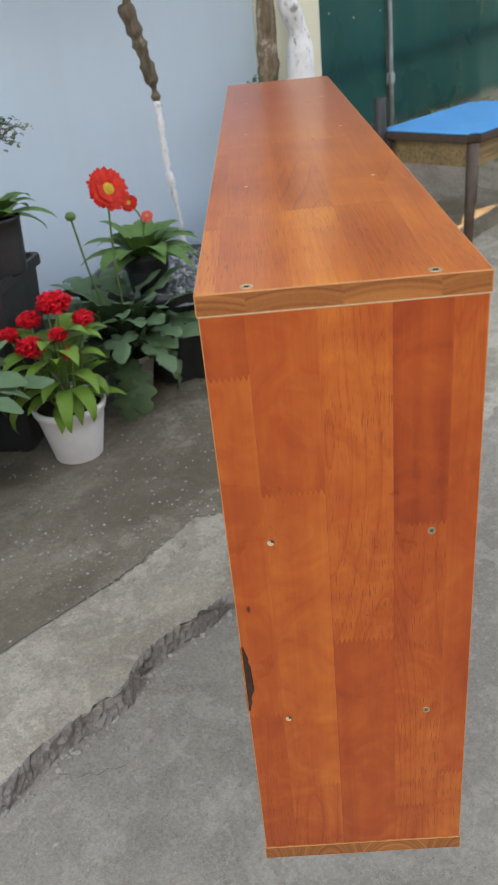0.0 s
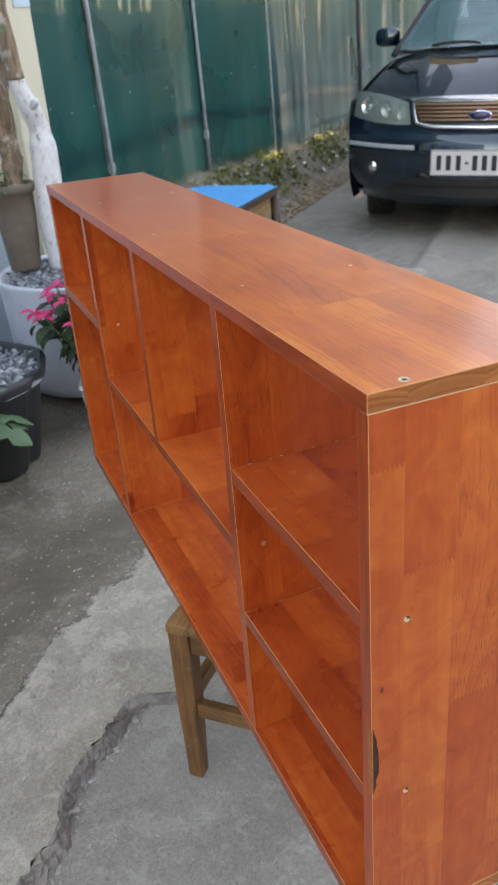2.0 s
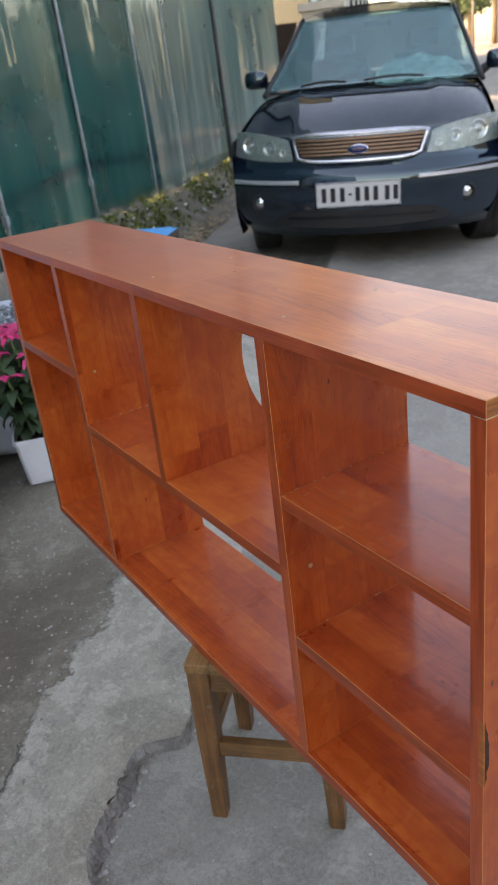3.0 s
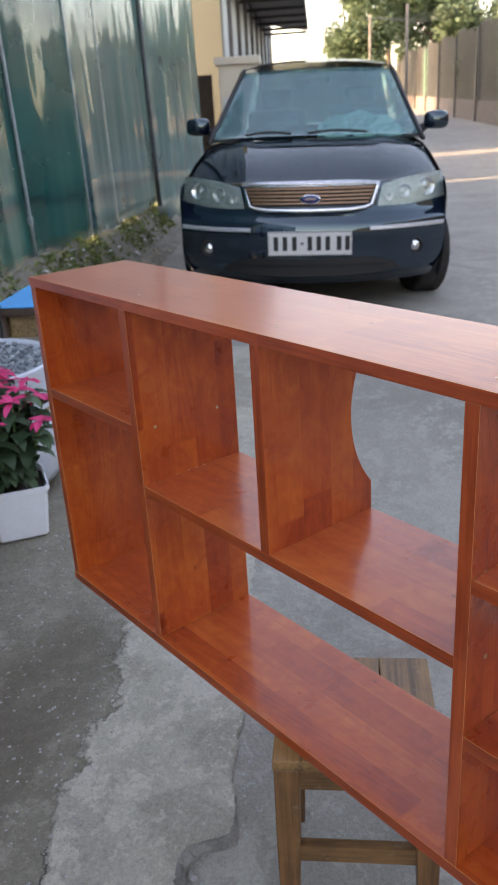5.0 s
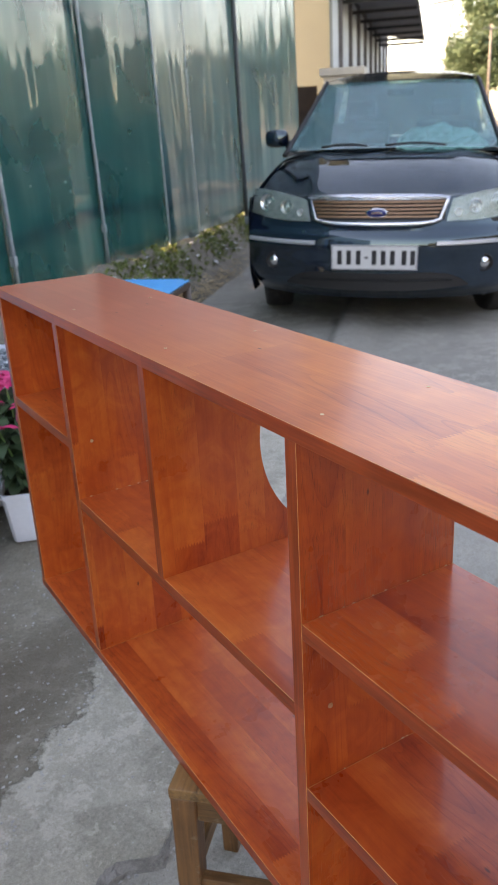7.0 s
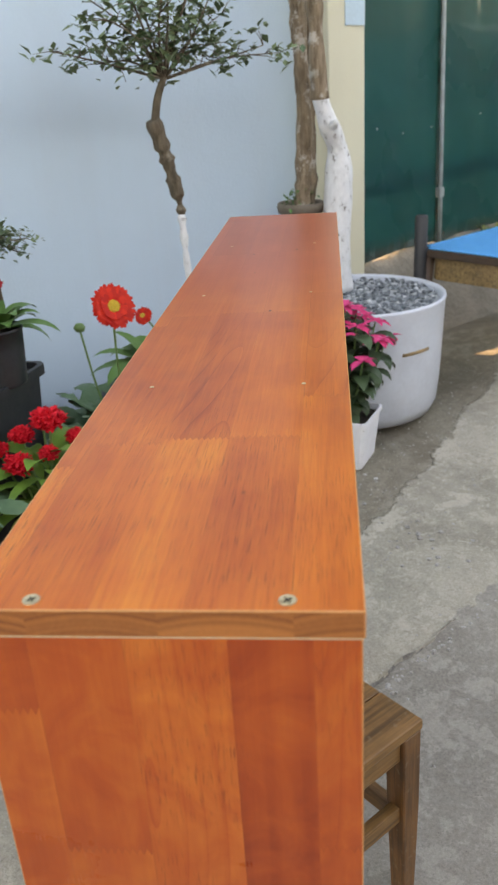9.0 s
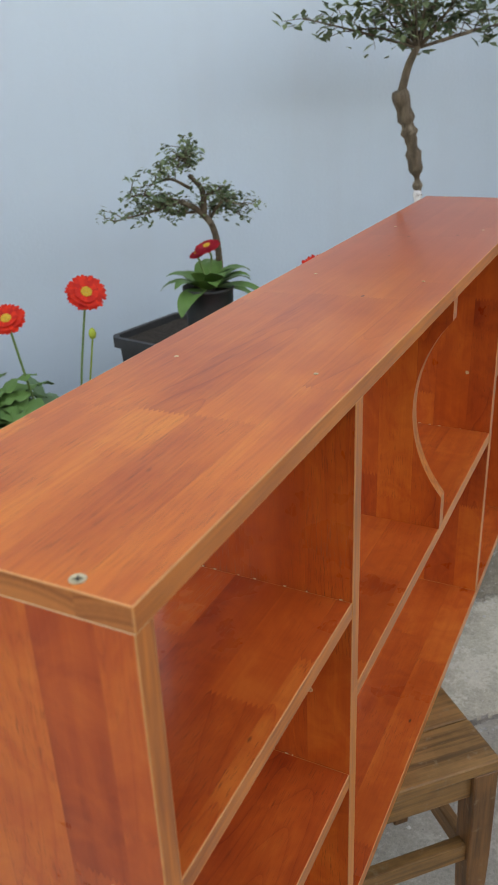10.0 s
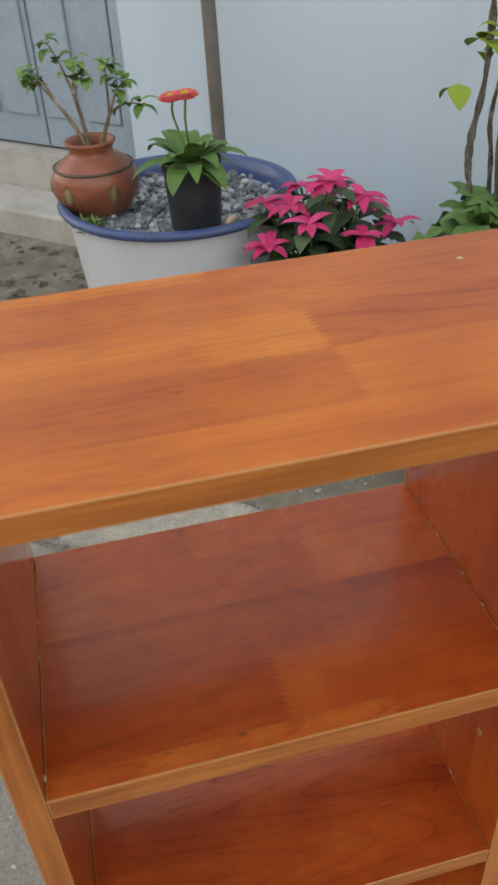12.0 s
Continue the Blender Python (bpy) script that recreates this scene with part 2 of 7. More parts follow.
def pavement(name):
    """A pale cement strip that frays into the darker, damp yard along a wandering line."""
    n = Net(name)
    pale, mid, fine, cloud = cement(n, (0.395, 0.368, 0.302), (0.55, 0.520, 0.44), (0.215, 0.196, 0.155), 8.3, 2.5)
    damp, mid2, fine2, cloud2 = cement(n, (0.225, 0.200, 0.152), (0.35, 0.320, 0.258), (0.115, 0.096, 0.067), 5.7, 1.1)
    sep = n.node("SeparateXYZ", {0: n.tc.outputs["Object"]})
    bow = n.node("MapRange", {"Value": sep.outputs[0], "From Min": 1.1, "From Max": 2.6, "To Min": 0.84, "To Max": 1.32})
    wob = n.math("ADD", n.math("MULTIPLY", n.math("SUBTRACT", n.noise(4.0, 5, rough=0.6), 0.5), 0.20), n.math("MULTIPLY", n.math("SUBTRACT", n.noise(26.0, 8, rough=0.75), 0.5), 0.13))
    calm = n.node("MapRange", {"Value": sep.outputs[0], "From Min": 0.30, "From Max": 0.70, "To Min": 0.10, "To Max": 1.0})
    d = n.math("SUBTRACT", n.math("ADD", sep.outputs[1], n.math("MULTIPLY", wob, calm.outputs[0])), bow.outputs[0])
    m = n.ramp(n.math("MULTIPLY_ADD", d, 4.0, 0.5), (0.47, 0.0), (0.52, 0.85), (0.95, 1.0))
    col = n.mix(m, pale, damp)
    seam = n.math("MULTIPLY", n.math("LESS_THAN", n.math("ABSOLUTE", d), 0.0022), n.math("MULTIPLY", n.math("LESS_THAN", sep.outputs[0], 0.52), n.math("GREATER_THAN", sep.outputs[0], -0.45)))
    col = n.mix(n.math("MULTIPLY", seam, 0.75), col, (0.05, 0.045, 0.04))
    # patches that stay wet beside the strip
    wet = n.math("MULTIPLY", n.ramp(n.noise(1.9, 6, n.scaled(1.0, 1.6, 1.0), 0.6, 0.6), (0.46, 0.0), (0.58, 0.85)), m)
    col = n.mix(wet, col, n.mix(0.35, (0.115, 0.090, 0.062), damp))
    # white lime spatter on the yard
    sp = n.node("TexVoronoi", {"Scale": 52.0, "Randomness": 1.0})
    n.put(sp.inputs["Vector"], n.tc.outputs["Object"])
    near = n.math("LESS_THAN", sp.outputs["Distance"], n.math("MULTIPLY", n.noise(2.1, 3), n.math("MULTIPLY", n.noise(31.0, 2), 0.42)))
    keep = n.ramp(n.noise(1.3, 4), (0.42, 0.08), (0.60, 0.6))
    col = n.mix(n.math("MULTIPLY", near, keep), col, (0.62, 0.61, 0.58))
    n.bump(n.math("ADD", n.math("MULTIPLY", mid, 1.2), n.math("ADD", n.math("MULTIPLY", fine, 0.35), n.math("MULTIPLY", m, -0.5))), 0.8, 0.010)
    return n.done(col, n.math("MULTIPLY_ADD", wet, -0.2, n.math("MULTIPLY_ADD", cloud2, 0.3, 0.55)), spec=0.35)


def cement(n, c, light, dark, seed, big):
    """Colours of trodden cement: clouds, scuffed pale scabs, dark spots and grit."""
    off = n.node("VectorMath", {0: n.tc.outputs["Object"], 1: (seed, seed * 1.7, 0)}, operation="ADD").outputs[0]
    cloud = n.noise(big, 6, off, 0.6)
    mid = n.noise(6.5, 7, off, 0.65, 0.6)
    fine = n.noise(150, 4, off, 0.7)
    col = n.ramp(cloud, (0.32, shade(c, 0.70)), (0.68, shade(c, 1.25)))
    scab = n.ramp(n.noise(11.0, 10, off, 0.74), (0.515, 0.0), (0.535, 1.0))
    chew = n.ramp(n.noise(1.7, 4, off), (0.38, 0.25), (0.56, 1.0))
    col = n.mix(n.math("MULTIPLY", n.math("MULTIPLY", scab, chew), 0.88), col, light)
    worn = n.ramp(n.noise(19.0, 10, off, 0.76), (0.40, 1.0), (0.43, 0.0))
    col = n.mix(n.math("MULTIPLY", worn, 0.45), col, dark)
    stain = n.ramp(n.noise(2.3, 6, off, 0.62, 1.0), (0.53, 0.0), (0.62, 1.0))
    col = n.mix(n.math("MULTIPLY", stain, 0.8), col, dark)
    scuff = n.noise(34.0, 8, off, 0.72, 0.8)
    col = n.mix(n.ramp(scuff, (0.56, 0.0), (0.60, 0.45)), col, shade(light, 1.12))
    col = n.mix(n.ramp(scuff, (0.38, 0.40), (0.42, 0.0)), col, dark)
    col = n.mix(0.24, col, n.ramp(fine, (0.36, shade(c, 0.40)), (0.64, shade(c, 1.65))))
    col = n.mix(0.14, col, n.ramp(n.noise(480, 3, off, 0.8), (0.36, shade(c, 0.25)), (0.64, shade(c, 2.0))))
    pit = n.node("TexVoronoi", {"Scale": 46.0, "Vector": off}).outputs["Distance"]
    col = n.mix(n.ramp(pit, (0.03, 0.75), (0.08, 0.0)), col, shade(dark, 0.5))
    return col, mid, fine, cloud


def house_paint(name, c, grime=(0.42, 0.45, 0.47)):
    """Lime-washed render: faint clouds, drips and a rough skin."""
    n = Net(name)
    cloud = n.noise(0.9, 5, rough=0.6)
    drip = n.noise(1.0, 4, n.scaled(5.0, 5.0, 0.5))
    col = n.ramp(cloud, (0.3, shade(c, 0.94)), (0.72, shade(c, 1.04)))
    col = n.mix(n.math("MULTIPLY", n.ramp(drip, (0.5, 0.0), (0.75, 1.0)), 0.16), col, grime)
    n.bump(n.math("ADD", n.noise(90, 4), n.math("MULTIPLY", n.noise(9, 3), 2.0)), 0.22, 0.004)
    return n.done(col, 0.75, spec=0.3)


def sheet_metal(name, c, dull=0.0):
    """Old painted roofing sheet: glossy, dented, with pale runs of dust from the top."""
    n = Net(name)
    run = n.noise(1.0, 5, n.scaled(16.0, 16.0, 0.7), 0.62)
    cloud = n.noise(1.5, 4)
    rnd = n.node("ObjectInfo").outputs["Random"]
    col = n.ramp(cloud, (0.3, shade(c, 0.75)), (0.7, shade(c, 1.2)))
    col = n.mix(n.math("MULTIPLY", rnd, 0.35), col, shade(c, 1.5))
    col = n.mix(n.math("MULTIPLY", n.ramp(run, (0.58, 0.0), (0.80, 1.0)), 0.02 + dull), col, (0.20, 0.28, 0.27))
    rust = n.ramp(n.noise(7.0, 6, rough=0.7), (0.66, 0.0), (0.72, 1.0))
    col = n.mix(n.math("MULTIPLY", rust, 0.04), col, (0.20, 0.13, 0.07))
    n.bump(n.math("ADD", n.math("MULTIPLY", n.noise(1.0, 3, n.scaled(5.0, 5.0, 0.6)), 1.0), n.math("MULTIPLY", n.noise(1.0, 2, n.scaled(15.0, 15.0, 0.9)), 0.03)), 0.06, 0.05)
    return n.done(col, n.math("MULTIPLY_ADD", cloud, 0.12, 0.22 + dull), spec=0.08, coat=0.9, coat_rough=0.05 + dull, coat_ior=1.42)


WOOD_Y = wood_stained("stained_wood_lengthwise", "Y", (0.98, 0.95, 1.0), 0.12, 0.80, 0.32, 0.17)
WOOD_Z = wood_stained("stained_wood_upright", "Z", (0.96, 0.98, 1.0), 0.10, 0.80, 0.36, 0.21)
def wood_edge(name, along, tone=(1.0, 1.0, 1.0)):
    """Long edge: orange-tan times tone, with streaks, pores and lighter blocks."""
    n = Net(name)
    s = (190, 9, 190) if along == "Y" else (190, 190, 9)
    g = n.noise(1.0, 5, n.scaled(*s), 0.6)
    sep = n.node("SeparateXYZ", {0: n.tc.outputs["Object"]})
    block = n.math("FLOOR", n.math("DIVIDE", sep.outputs["XYZ".index(along)], 0.31))
    r = n.node("TexWhiteNoise", {"W": block}, noise_dimensions="1D").outputs["Value"]
    f = n.math("ADD", n.math("MULTIPLY", g, 0.62), n.math("ADD", n.math("MULTIPLY", r, 0.16), n.math("MULTIPLY", n.noise(9.0, 4), 0.30)))
    col = n.ramp(f, (0.37, tint((0.32, 0.088, 0.018), tone)), (0.55, tint((0.53, 0.170, 0.038), tone)), (0.72, tint((0.66, 0.250, 0.060), tone)))
    n.bump(g, 0.2, 0.001)
    return n.done(col, n.math("MULTIPLY_ADD", g, 0.2, 0.26), spec=0.4, coat=0.2, coat_rough=0.2)


# EDGE is the paler tone for +x faces, FRONT the redder for -x
WOOD_EDGE, WOOD_EDGE_Z = wood_edge("pale_edge", "Y", (1.11, 1.01, 0.98)), wood_edge("pale_upright_edge", "Z", (1.11, 1.01, 0.98))
WOOD_FRONT, WOOD_FRONT_Z = wood_edge("red_edge", "Y", (0.92, 0.42, 0.50)), wood_edge("red_upright_edge", "Z", (0.92, 0.42, 0.50))
WOOD_RAW = plain("rubbed_wood_arris", (0.56, 0.235, 0.085), 0.45, 0.2, 60)
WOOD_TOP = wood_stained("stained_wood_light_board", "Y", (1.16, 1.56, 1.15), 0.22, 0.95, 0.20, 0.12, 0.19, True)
WOOD_END = wood_end("stained_end_grain")
BARK_CHIP = plain("bark_wane", (0.045, 0.018, 0.011), 0.8, 0.5, 90, bump=0.8, bdist=0.003, bscale=200)
SCREW = plain("zinc_screw", (0.62, 0.50, 0.34), 0.36, 0.2, 400, metal=0.9, bump=0.05)
DARKSLOT = plain("dark_slot", (0.05, 0.038, 0.028), 0.7, 0.2, 100)
FILLER_WHITE = plain("white_plaster", (0.74, 0.75, 0.75), 0.85, 0.12, 90, bump=0.5)
FILLER = plain("pale_wood_plug", (0.60, 0.48, 0.34), 0.7, 0.2, 300)
STOOL_Z, STOOL_X, STOOL_Y = wood_old("stool_wood_z", (0.200, 0.088, 0.032), along="Z"), wood_old("stool_wood_x", (0.275, 0.138, 0.050), along="X"), wood_old("stool_wood_y", (0.225, 0.106, 0.040), along="Y")
CRUMB_M = concrete("crumbled_cement_face", (0.23, 0.218, 0.20), (0.34, 0.325, 0.30), (0.10, 0.093, 0.082), 1.9, big=22.0)
STREET_M = concrete("street_cement", (0.290, 0.274, 0.238), (0.385, 0.367, 0.322), (0.210, 0.196, 0.170), 3.1)
STRIP_M = concrete("pale_cement_strip", (0.40, 0.392, 0.37), (0.55, 0.54, 0.51), (0.24, 0.235, 0.22), 8.3, big=2.5)
PAVE_M = pavement("pale_and_damp_pavement")
WALL_M = house_paint("pale_blue_white_limewash", (0.475, 0.62, 0.72))
CREAM_M = house_paint("cream_render", (0.66, 0.62, 0.47), (0.45, 0.42, 0.33))
GREEN_SHEET = sheet_metal("green_roofing_sheet", (0.004, 0.072, 0.084))
GREY_GREEN_SHEET = sheet_metal("weathered_green_sheet", (0.018, 0.078, 0.104), 0.01)
DARK_POST = plain("dark_iron_post", (0.05, 0.065, 0.07), 0.55, 0.3, 12, dirt=0.2)
STEEL_POST = plain("galvanised_strip", (0.30, 0.35, 0.36), 0.5, 0.35, 30, dirt=0.3)
BLUE_TOP = plain("blue_laminate", (0.006, 0.36, 0.75), 0.42, 0.06, 5, spec=0.28, bump=0.03)
DARK_WOOD = plain("dark_table_wood", (0.075, 0.045, 0.030), 0.5, 0.4, 30, bump=0.2, dirt=0.2)
TAN_WOOD = wood_old("tan_drawer_wood", (0.33, 0.21, 0.10), along="X")
WHITE_POT = plain("white_plastic", (0.84, 0.87, 0.91), 0.38, 0.05, 8, bump=0.04, dirt=0.12)
TUB_WHITE = plain("white_enamel_tub", (0.60, 0.655, 0.72), 0.34, 0.07, 6, bump=0.06, dirt=0.16)
BEIGE_POT = plain("beige_plastic_pot", (0.50, 0.48, 0.42), 0.5, 0.12, 12, dirt=0.3)
BLACK_POT = plain("black_plastic", (0.026, 0.030, 0.035), 0.45, 0.3, 15, bump=0.1, dirt=0.14)
BLUE_RIM = plain("blue_enamel_rim", (0.030, 0.080, 0.205), 0.35, 0.3, 14, dirt=0.3)
TERRACOTTA = plain("brown_glazed_clay", (0.30, 0.085, 0.045), 0.32, 0.35, 18, bump=0.2, bdist=0.003, bscale=40, dirt=0.15)
TERRA_LIGHT = plain("cream_slip_motif", (0.55, 0.40, 0.20), 0.45, 0.25, 20)
BROWN_POT = plain("weathered_brown_clay", (0.155, 0.125, 0.095), 0.75, 0.3, 14, bump=0.4, dirt=0.35)
SOIL = plain("dark_soil", (0.038, 0.028, 0.021), 0.95, 0.5, 60, bump=0.9, bdist=0.01, bscale=90)
def gravelly():
    n = Net("grey_gravel")
    g = n.node("NewGeometry").outputs["Random Per Island"]
    col = n.ramp(g, (0.0, (0.075, 0.092, 0.105)), (0.75, (0.23, 0.265, 0.285)), (1.0, (0.50, 0.53, 0.54)))
    n.bump(n.noise(160, 3), 0.3, 0.002)
    return n.done(col, 0.7)


GRAVEL = gravelly()
def bark(name, dark, mid, pale, k=1.0):
    """Furrowed bark with pale scaly patches."""
    n = Net(name)
    furrow = n.noise(1.0, 5, n.scaled(60 * k, 60 * k, 11 * k), 0.65)
    patch = n.noise(16 * k, 6, rough=0.7)
    col = n.ramp(furrow, (0.34, dark), (0.62, mid))
    col = n.mix(n.math("MULTIPLY", n.ramp(patch, (0.53, 0.0), (0.62, 1.0)), 0.75), col, pale)
    n.bump(n.math("ADD", furrow, patch), 0.8, 0.008)
    return n.done(col, 0.9)


BARK = bark("grey_brown_bark", (0.055, 0.042, 0.028), (0.15, 0.115, 0.08), (0.27, 0.235, 0.18))
BARK_TAN = bark("tan_bark", (0.11, 0.075, 0.045), (0.30, 0.22, 0.15), (0.55, 0.51, 0.45))
VINE_BARK = bark("vine_bark", (0.06, 0.05, 0.04), (0.16, 0.135, 0.105), (0.34, 0.32, 0.28), 2.5)


def limed():
    n = Net("limed_bark")
    f = n.noise(1.0, 6, n.scaled(55, 55, 26), 0.7)
    col = n.ramp(f, (0.34, (0.16, 0.14, 0.12)), (0.41, (0.62, 0.64, 0.65)), (0.8, (0.80, 0.82, 0.83)))
    n.bump(n.noise(45, 5), 0.7, 0.006)
    return n.done(col, 0.85)


LIMED = limed()
LEAF_DEEP = leafy("deep_green_leaf", (0.025, 0.080, 0.024), (0.075, 0.190, 0.050))
LEAF_BLUE = leafy("blue_green_leaf", (0.060, 0.135, 0.072), (0.165, 0.285, 0.150))
LEAF_MID = leafy("mid_green_leaf", (0.050, 0.140, 0.040), (0.145, 0.300, 0.085))
LEAF_LIME = leafy("fresh_green_leaf", (0.075, 0.205, 0.03), (0.24, 0.42, 0.09))
LEAF_TREE = leafy("small_tree_leaf", (0.050, 0.095, 0.050), (0.175, 0.24, 0.125))
LEAF_DARK = leafy("dusky_poinsettia_leaf", (0.022, 0.048, 0.026), (0.070, 0.125, 0.062))
LEAF_YELLOW = leafy("yellow_green_leaf", (0.13, 0.26, 0.03), (0.42, 0.50, 0.08))
LEAF_FAR = leafy("sunlit_far_foliage", (0.060, 0.105, 0.060), (0.175, 0.235, 0.135), 0.8)
WEED_M = leafy("weed_leaf", (0.06, 0.105, 0.034), (0.27, 0.30, 0.095), 0.7)
STEM = plain("green_stem", (0.10, 0.20, 0.06), 0.55, 0.2, 60)
PETAL_RED = leafy("orange_red_petal", (0.46, 0.010, 0.006), (0.72, 0.030, 0.010), 0.55)
PETAL_CRIMSON = leafy("crimson_plume", (0.62, 0.006, 0.014), (0.90, 0.03, 0.05), 0.7)
PETAL_PINK = leafy("pink_bract", (0.55, 0.020, 0.10), (0.85, 0.085, 0.24), 0.55)
PETAL_CORAL = leafy("coral_petal", (0.62, 0.05, 0.055), (0.84, 0.17, 0.15), 0.55)
PETAL_MAROON = leafy("dark_red_petal", (0.30, 0.008, 0.018), (0.50, 0.02, 0.035), 0.6)
PETAL_YELLOW = leafy("yellow_petal", (0.75, 0.50, 0.01), (0.90, 0.68, 0.03), 0.55)
EYE_GOLD = plain("golden_flower_eye", (0.62, 0.40, 0.05), 0.8, 0.3, 200, bump=0.8, bscale=500)
DOOR_GREY = plain("grey_door_paint", (0.27, 0.37, 0.45), 0.5, 0.15, 6, dirt=0.25)
STONE_STEP = plain("worn_step", (0.46, 0.44, 0.40), 0.8, 0.2, 9, bump=0.4, dirt=0.3)
POLE_M = plain("grey_iron_pole", (0.16, 0.14, 0.125), 0.6, 0.3, 20, metal=0.2, dirt=0.3)
def car_paint():
    n = Net("dark_navy_car_paint")
    col = n.ramp(n.noise(3, 4), (0.3, (0.0018, 0.006, 0.017)), (0.7, (0.0028, 0.010, 0.027)))
    dust = n.math("MULTIPLY_ADD", n.noise(5, 5), 0.10, 0.02)
    n.p.inputs["Specular Tint"].default_value = (0.70, 0.94, 1.0, 1.0)
    n.p.inputs["IOR"].default_value = 1.9
    return n.done(n.mix(n.math("MULTIPLY", dust, 0.08), col, (0.25, 0.23, 0.2)), 0.04, spec=0.5)


CAR_PAINT = car_paint()
CAR_TRIM = plain("black_car_plastic", (0.012, 0.012, 0.013), 0.5, 0.2, 20, bump=0.1)
BRIGHT_TRIM = plain("satin_trim", (0.62, 0.64, 0.65), 0.38, 0.06, 20, metal=0.45, bump=0.0)
CHROME = plain("chrome", (0.78, 0.79, 0.80), 0.14, 0.05, 20, metal=1.0, bump=0.0)
GRILLE_M = plain("bronze_grille_bar", (0.30, 0.17, 0.10), 0.32, 0.15, 30, metal=0.6, bump=0.0)
LAMP_SHELL = plain("lamp_reflector", (0.46, 0.48, 0.43), 0.30, 0.2, 30, metal=0.75, bump=0.0)
RUBBER = plain("tyre_rubber", (0.022, 0.021, 0.021), 0.8, 0.2, 40, bump=0.3, dirt=0.3)
ALLOY = plain("alloy_rim", (0.45, 0.45, 0.46), 0.35, 0.1, 20, metal=0.9)
PLATE_M = plain("plate_white", (0.62, 0.62, 0.61), 0.45, 0.06, 20)
INK = plain("black_print", (0.02, 0.02, 0.022), 0.6, 0.1, 50)
BADGE_M = plain("navy_badge", (0.012, 0.02, 0.11), 0.25, 0.1, 40, coat=0.6)
CLOTH_TEAL = plain("pale_teal_sunshade", (0.62, 0.90, 0.80), 0.7, 0.15, 9)
CABIN = plain("dark_cabin", (0.02, 0.028, 0.03), 0.8, 0.2, 8)
RIGHT_SHEET = sheet_metal("grey_brown_sheet", (0.085, 0.085, 0.083), 0.25)
BRICKISH = plain("dusty_brick_band", (0.23, 0.185, 0.155), 0.85, 0.25, 5, bump=0.3)
PALE_GREEN = plain("pale_green_gate", (0.22, 0.40, 0.30), 0.6, 0.15, 4)
YELLOW_WALL = house_paint("ochre_render", (0.125, 0.132, 0.106), (0.070, 0.068, 0.054))
SHUTTER_M = plain("grey_shutter", (0.40, 0.43, 0.44), 0.55, 0.12, 4)
EAVE_M = plain("rusty_roof_sheet", (0.15, 0.14, 0.14), 0.7, 0.3, 3, metal=0.3, dirt=0.4)
RUST_M = plain("rusty_panel", (0.055, 0.036, 0.026), 0.8, 0.4, 4, bump=0.4)
BEIGE_BOX = plain("beige_painted_metal", (0.46, 0.43, 0.36), 0.55, 0.1, 4, dirt=0.2)
POLE_CONC = plain("concrete_pole", (0.24, 0.21, 0.18), 0.85, 0.15, 4)
PYLON_M = plain("pale_steel_lattice", (0.12, 0.125, 0.13), 0.6, 0.05, 2)
# near-black colour of the added blocks, standing in for a shaded surrounding
DARK_BLOCK = house_paint("dark_block_render", (0.055, 0.058, 0.048), (0.03, 0.03, 0.026))
SUN_FLECK_M = plain("tan_sun_fleck", (0.52, 0.40, 0.25), 0.95, 0.35, 20, bump=0.8, bdist=0.01, bscale=60)
BANK_M = plain("dusty_bank_soil", (0.215, 0.188, 0.148), 0.95, 0.35, 7, bump=0.8, bdist=0.015, bscale=30)
DIRT_M = plain("bank_soil", (0.12, 0.10, 0.078), 0.95, 0.4, 6, bump=0.9, bdist=0.02, bscale=25)
STICKER = plain("pale_blue_notice", (0.42, 0.58, 0.66), 0.6, 0.1, 10)


def glass(name, tint, rough=0.02, dust=0.0, sheen=0.07, film_c=(0.40, 0.52, 0.53)):
    """A thin pane: tinted see-through under a matt film, with a mirror gloss that grows at a slant."""
    n = Net(name)
    through_it = n.node("BsdfTransparent", {"Color": tint})
    gloss = n.node("BsdfGlossy", {"Roughness": rough})
    facing = n.node("LayerWeight", {"Blend": 0.5}).outputs["Facing"]
    fac = n.node("Math", {0: n.math("POWER", facing, 4.0), 1: 0.8, 2: sheen}, operation="MULTIPLY_ADD")
    # dust sets how much of this matt film veils the pane
    film = n.node("BsdfDiffuse", {"Color": film_c})
    dusty = n.node("MixShader", {0: dust, 1: through_it.outputs[0], 2: film.outputs[0]})
    mixed = n.node("MixShader", {0: fac.outputs[0], 1: dusty.outputs[0], 2: gloss.outputs[0]})
    n.t.links.new(mixed.outputs[0], n.t.nodes["Material Output"].inputs["Surface"])
    return n.m


# the teal film paints the sky's reflection over the screen, besides dust
WINDSCREEN = glass("tinted_windscreen", (0.42, 0.70, 0.70), 0.02, 0.40, 0.10, (0.22, 0.46, 0.49))
SIDE_GLASS = glass("dark_side_glass", (0.04, 0.055, 0.06), 0.02, 0.20, 0.03, (0.04, 0.055, 0.06))
LENS = glass("clear_lamp_cover", (0.95, 0.97, 0.93), 0.03, 0.28)

# ---- building helpers ----
R = random.Random(7)


def part(name, bm, material, parent=None, label="", smooth=False):
    """Links a bmesh as one mesh object, under a thing or a part."""
    me = bpy.data.meshes.new(name)
    bm.normal_update()
    bm.to_mesh(me)
    bm.free()
    for m in material if isinstance(material, (list, tuple)) else [material]:
        me.materials.append(m)
    if smooth:
        me.shade_smooth()
    ob = new(name, me)
    if parent:
        ob.parent = parent
    if label:
        ob["label"] = label
    return ob


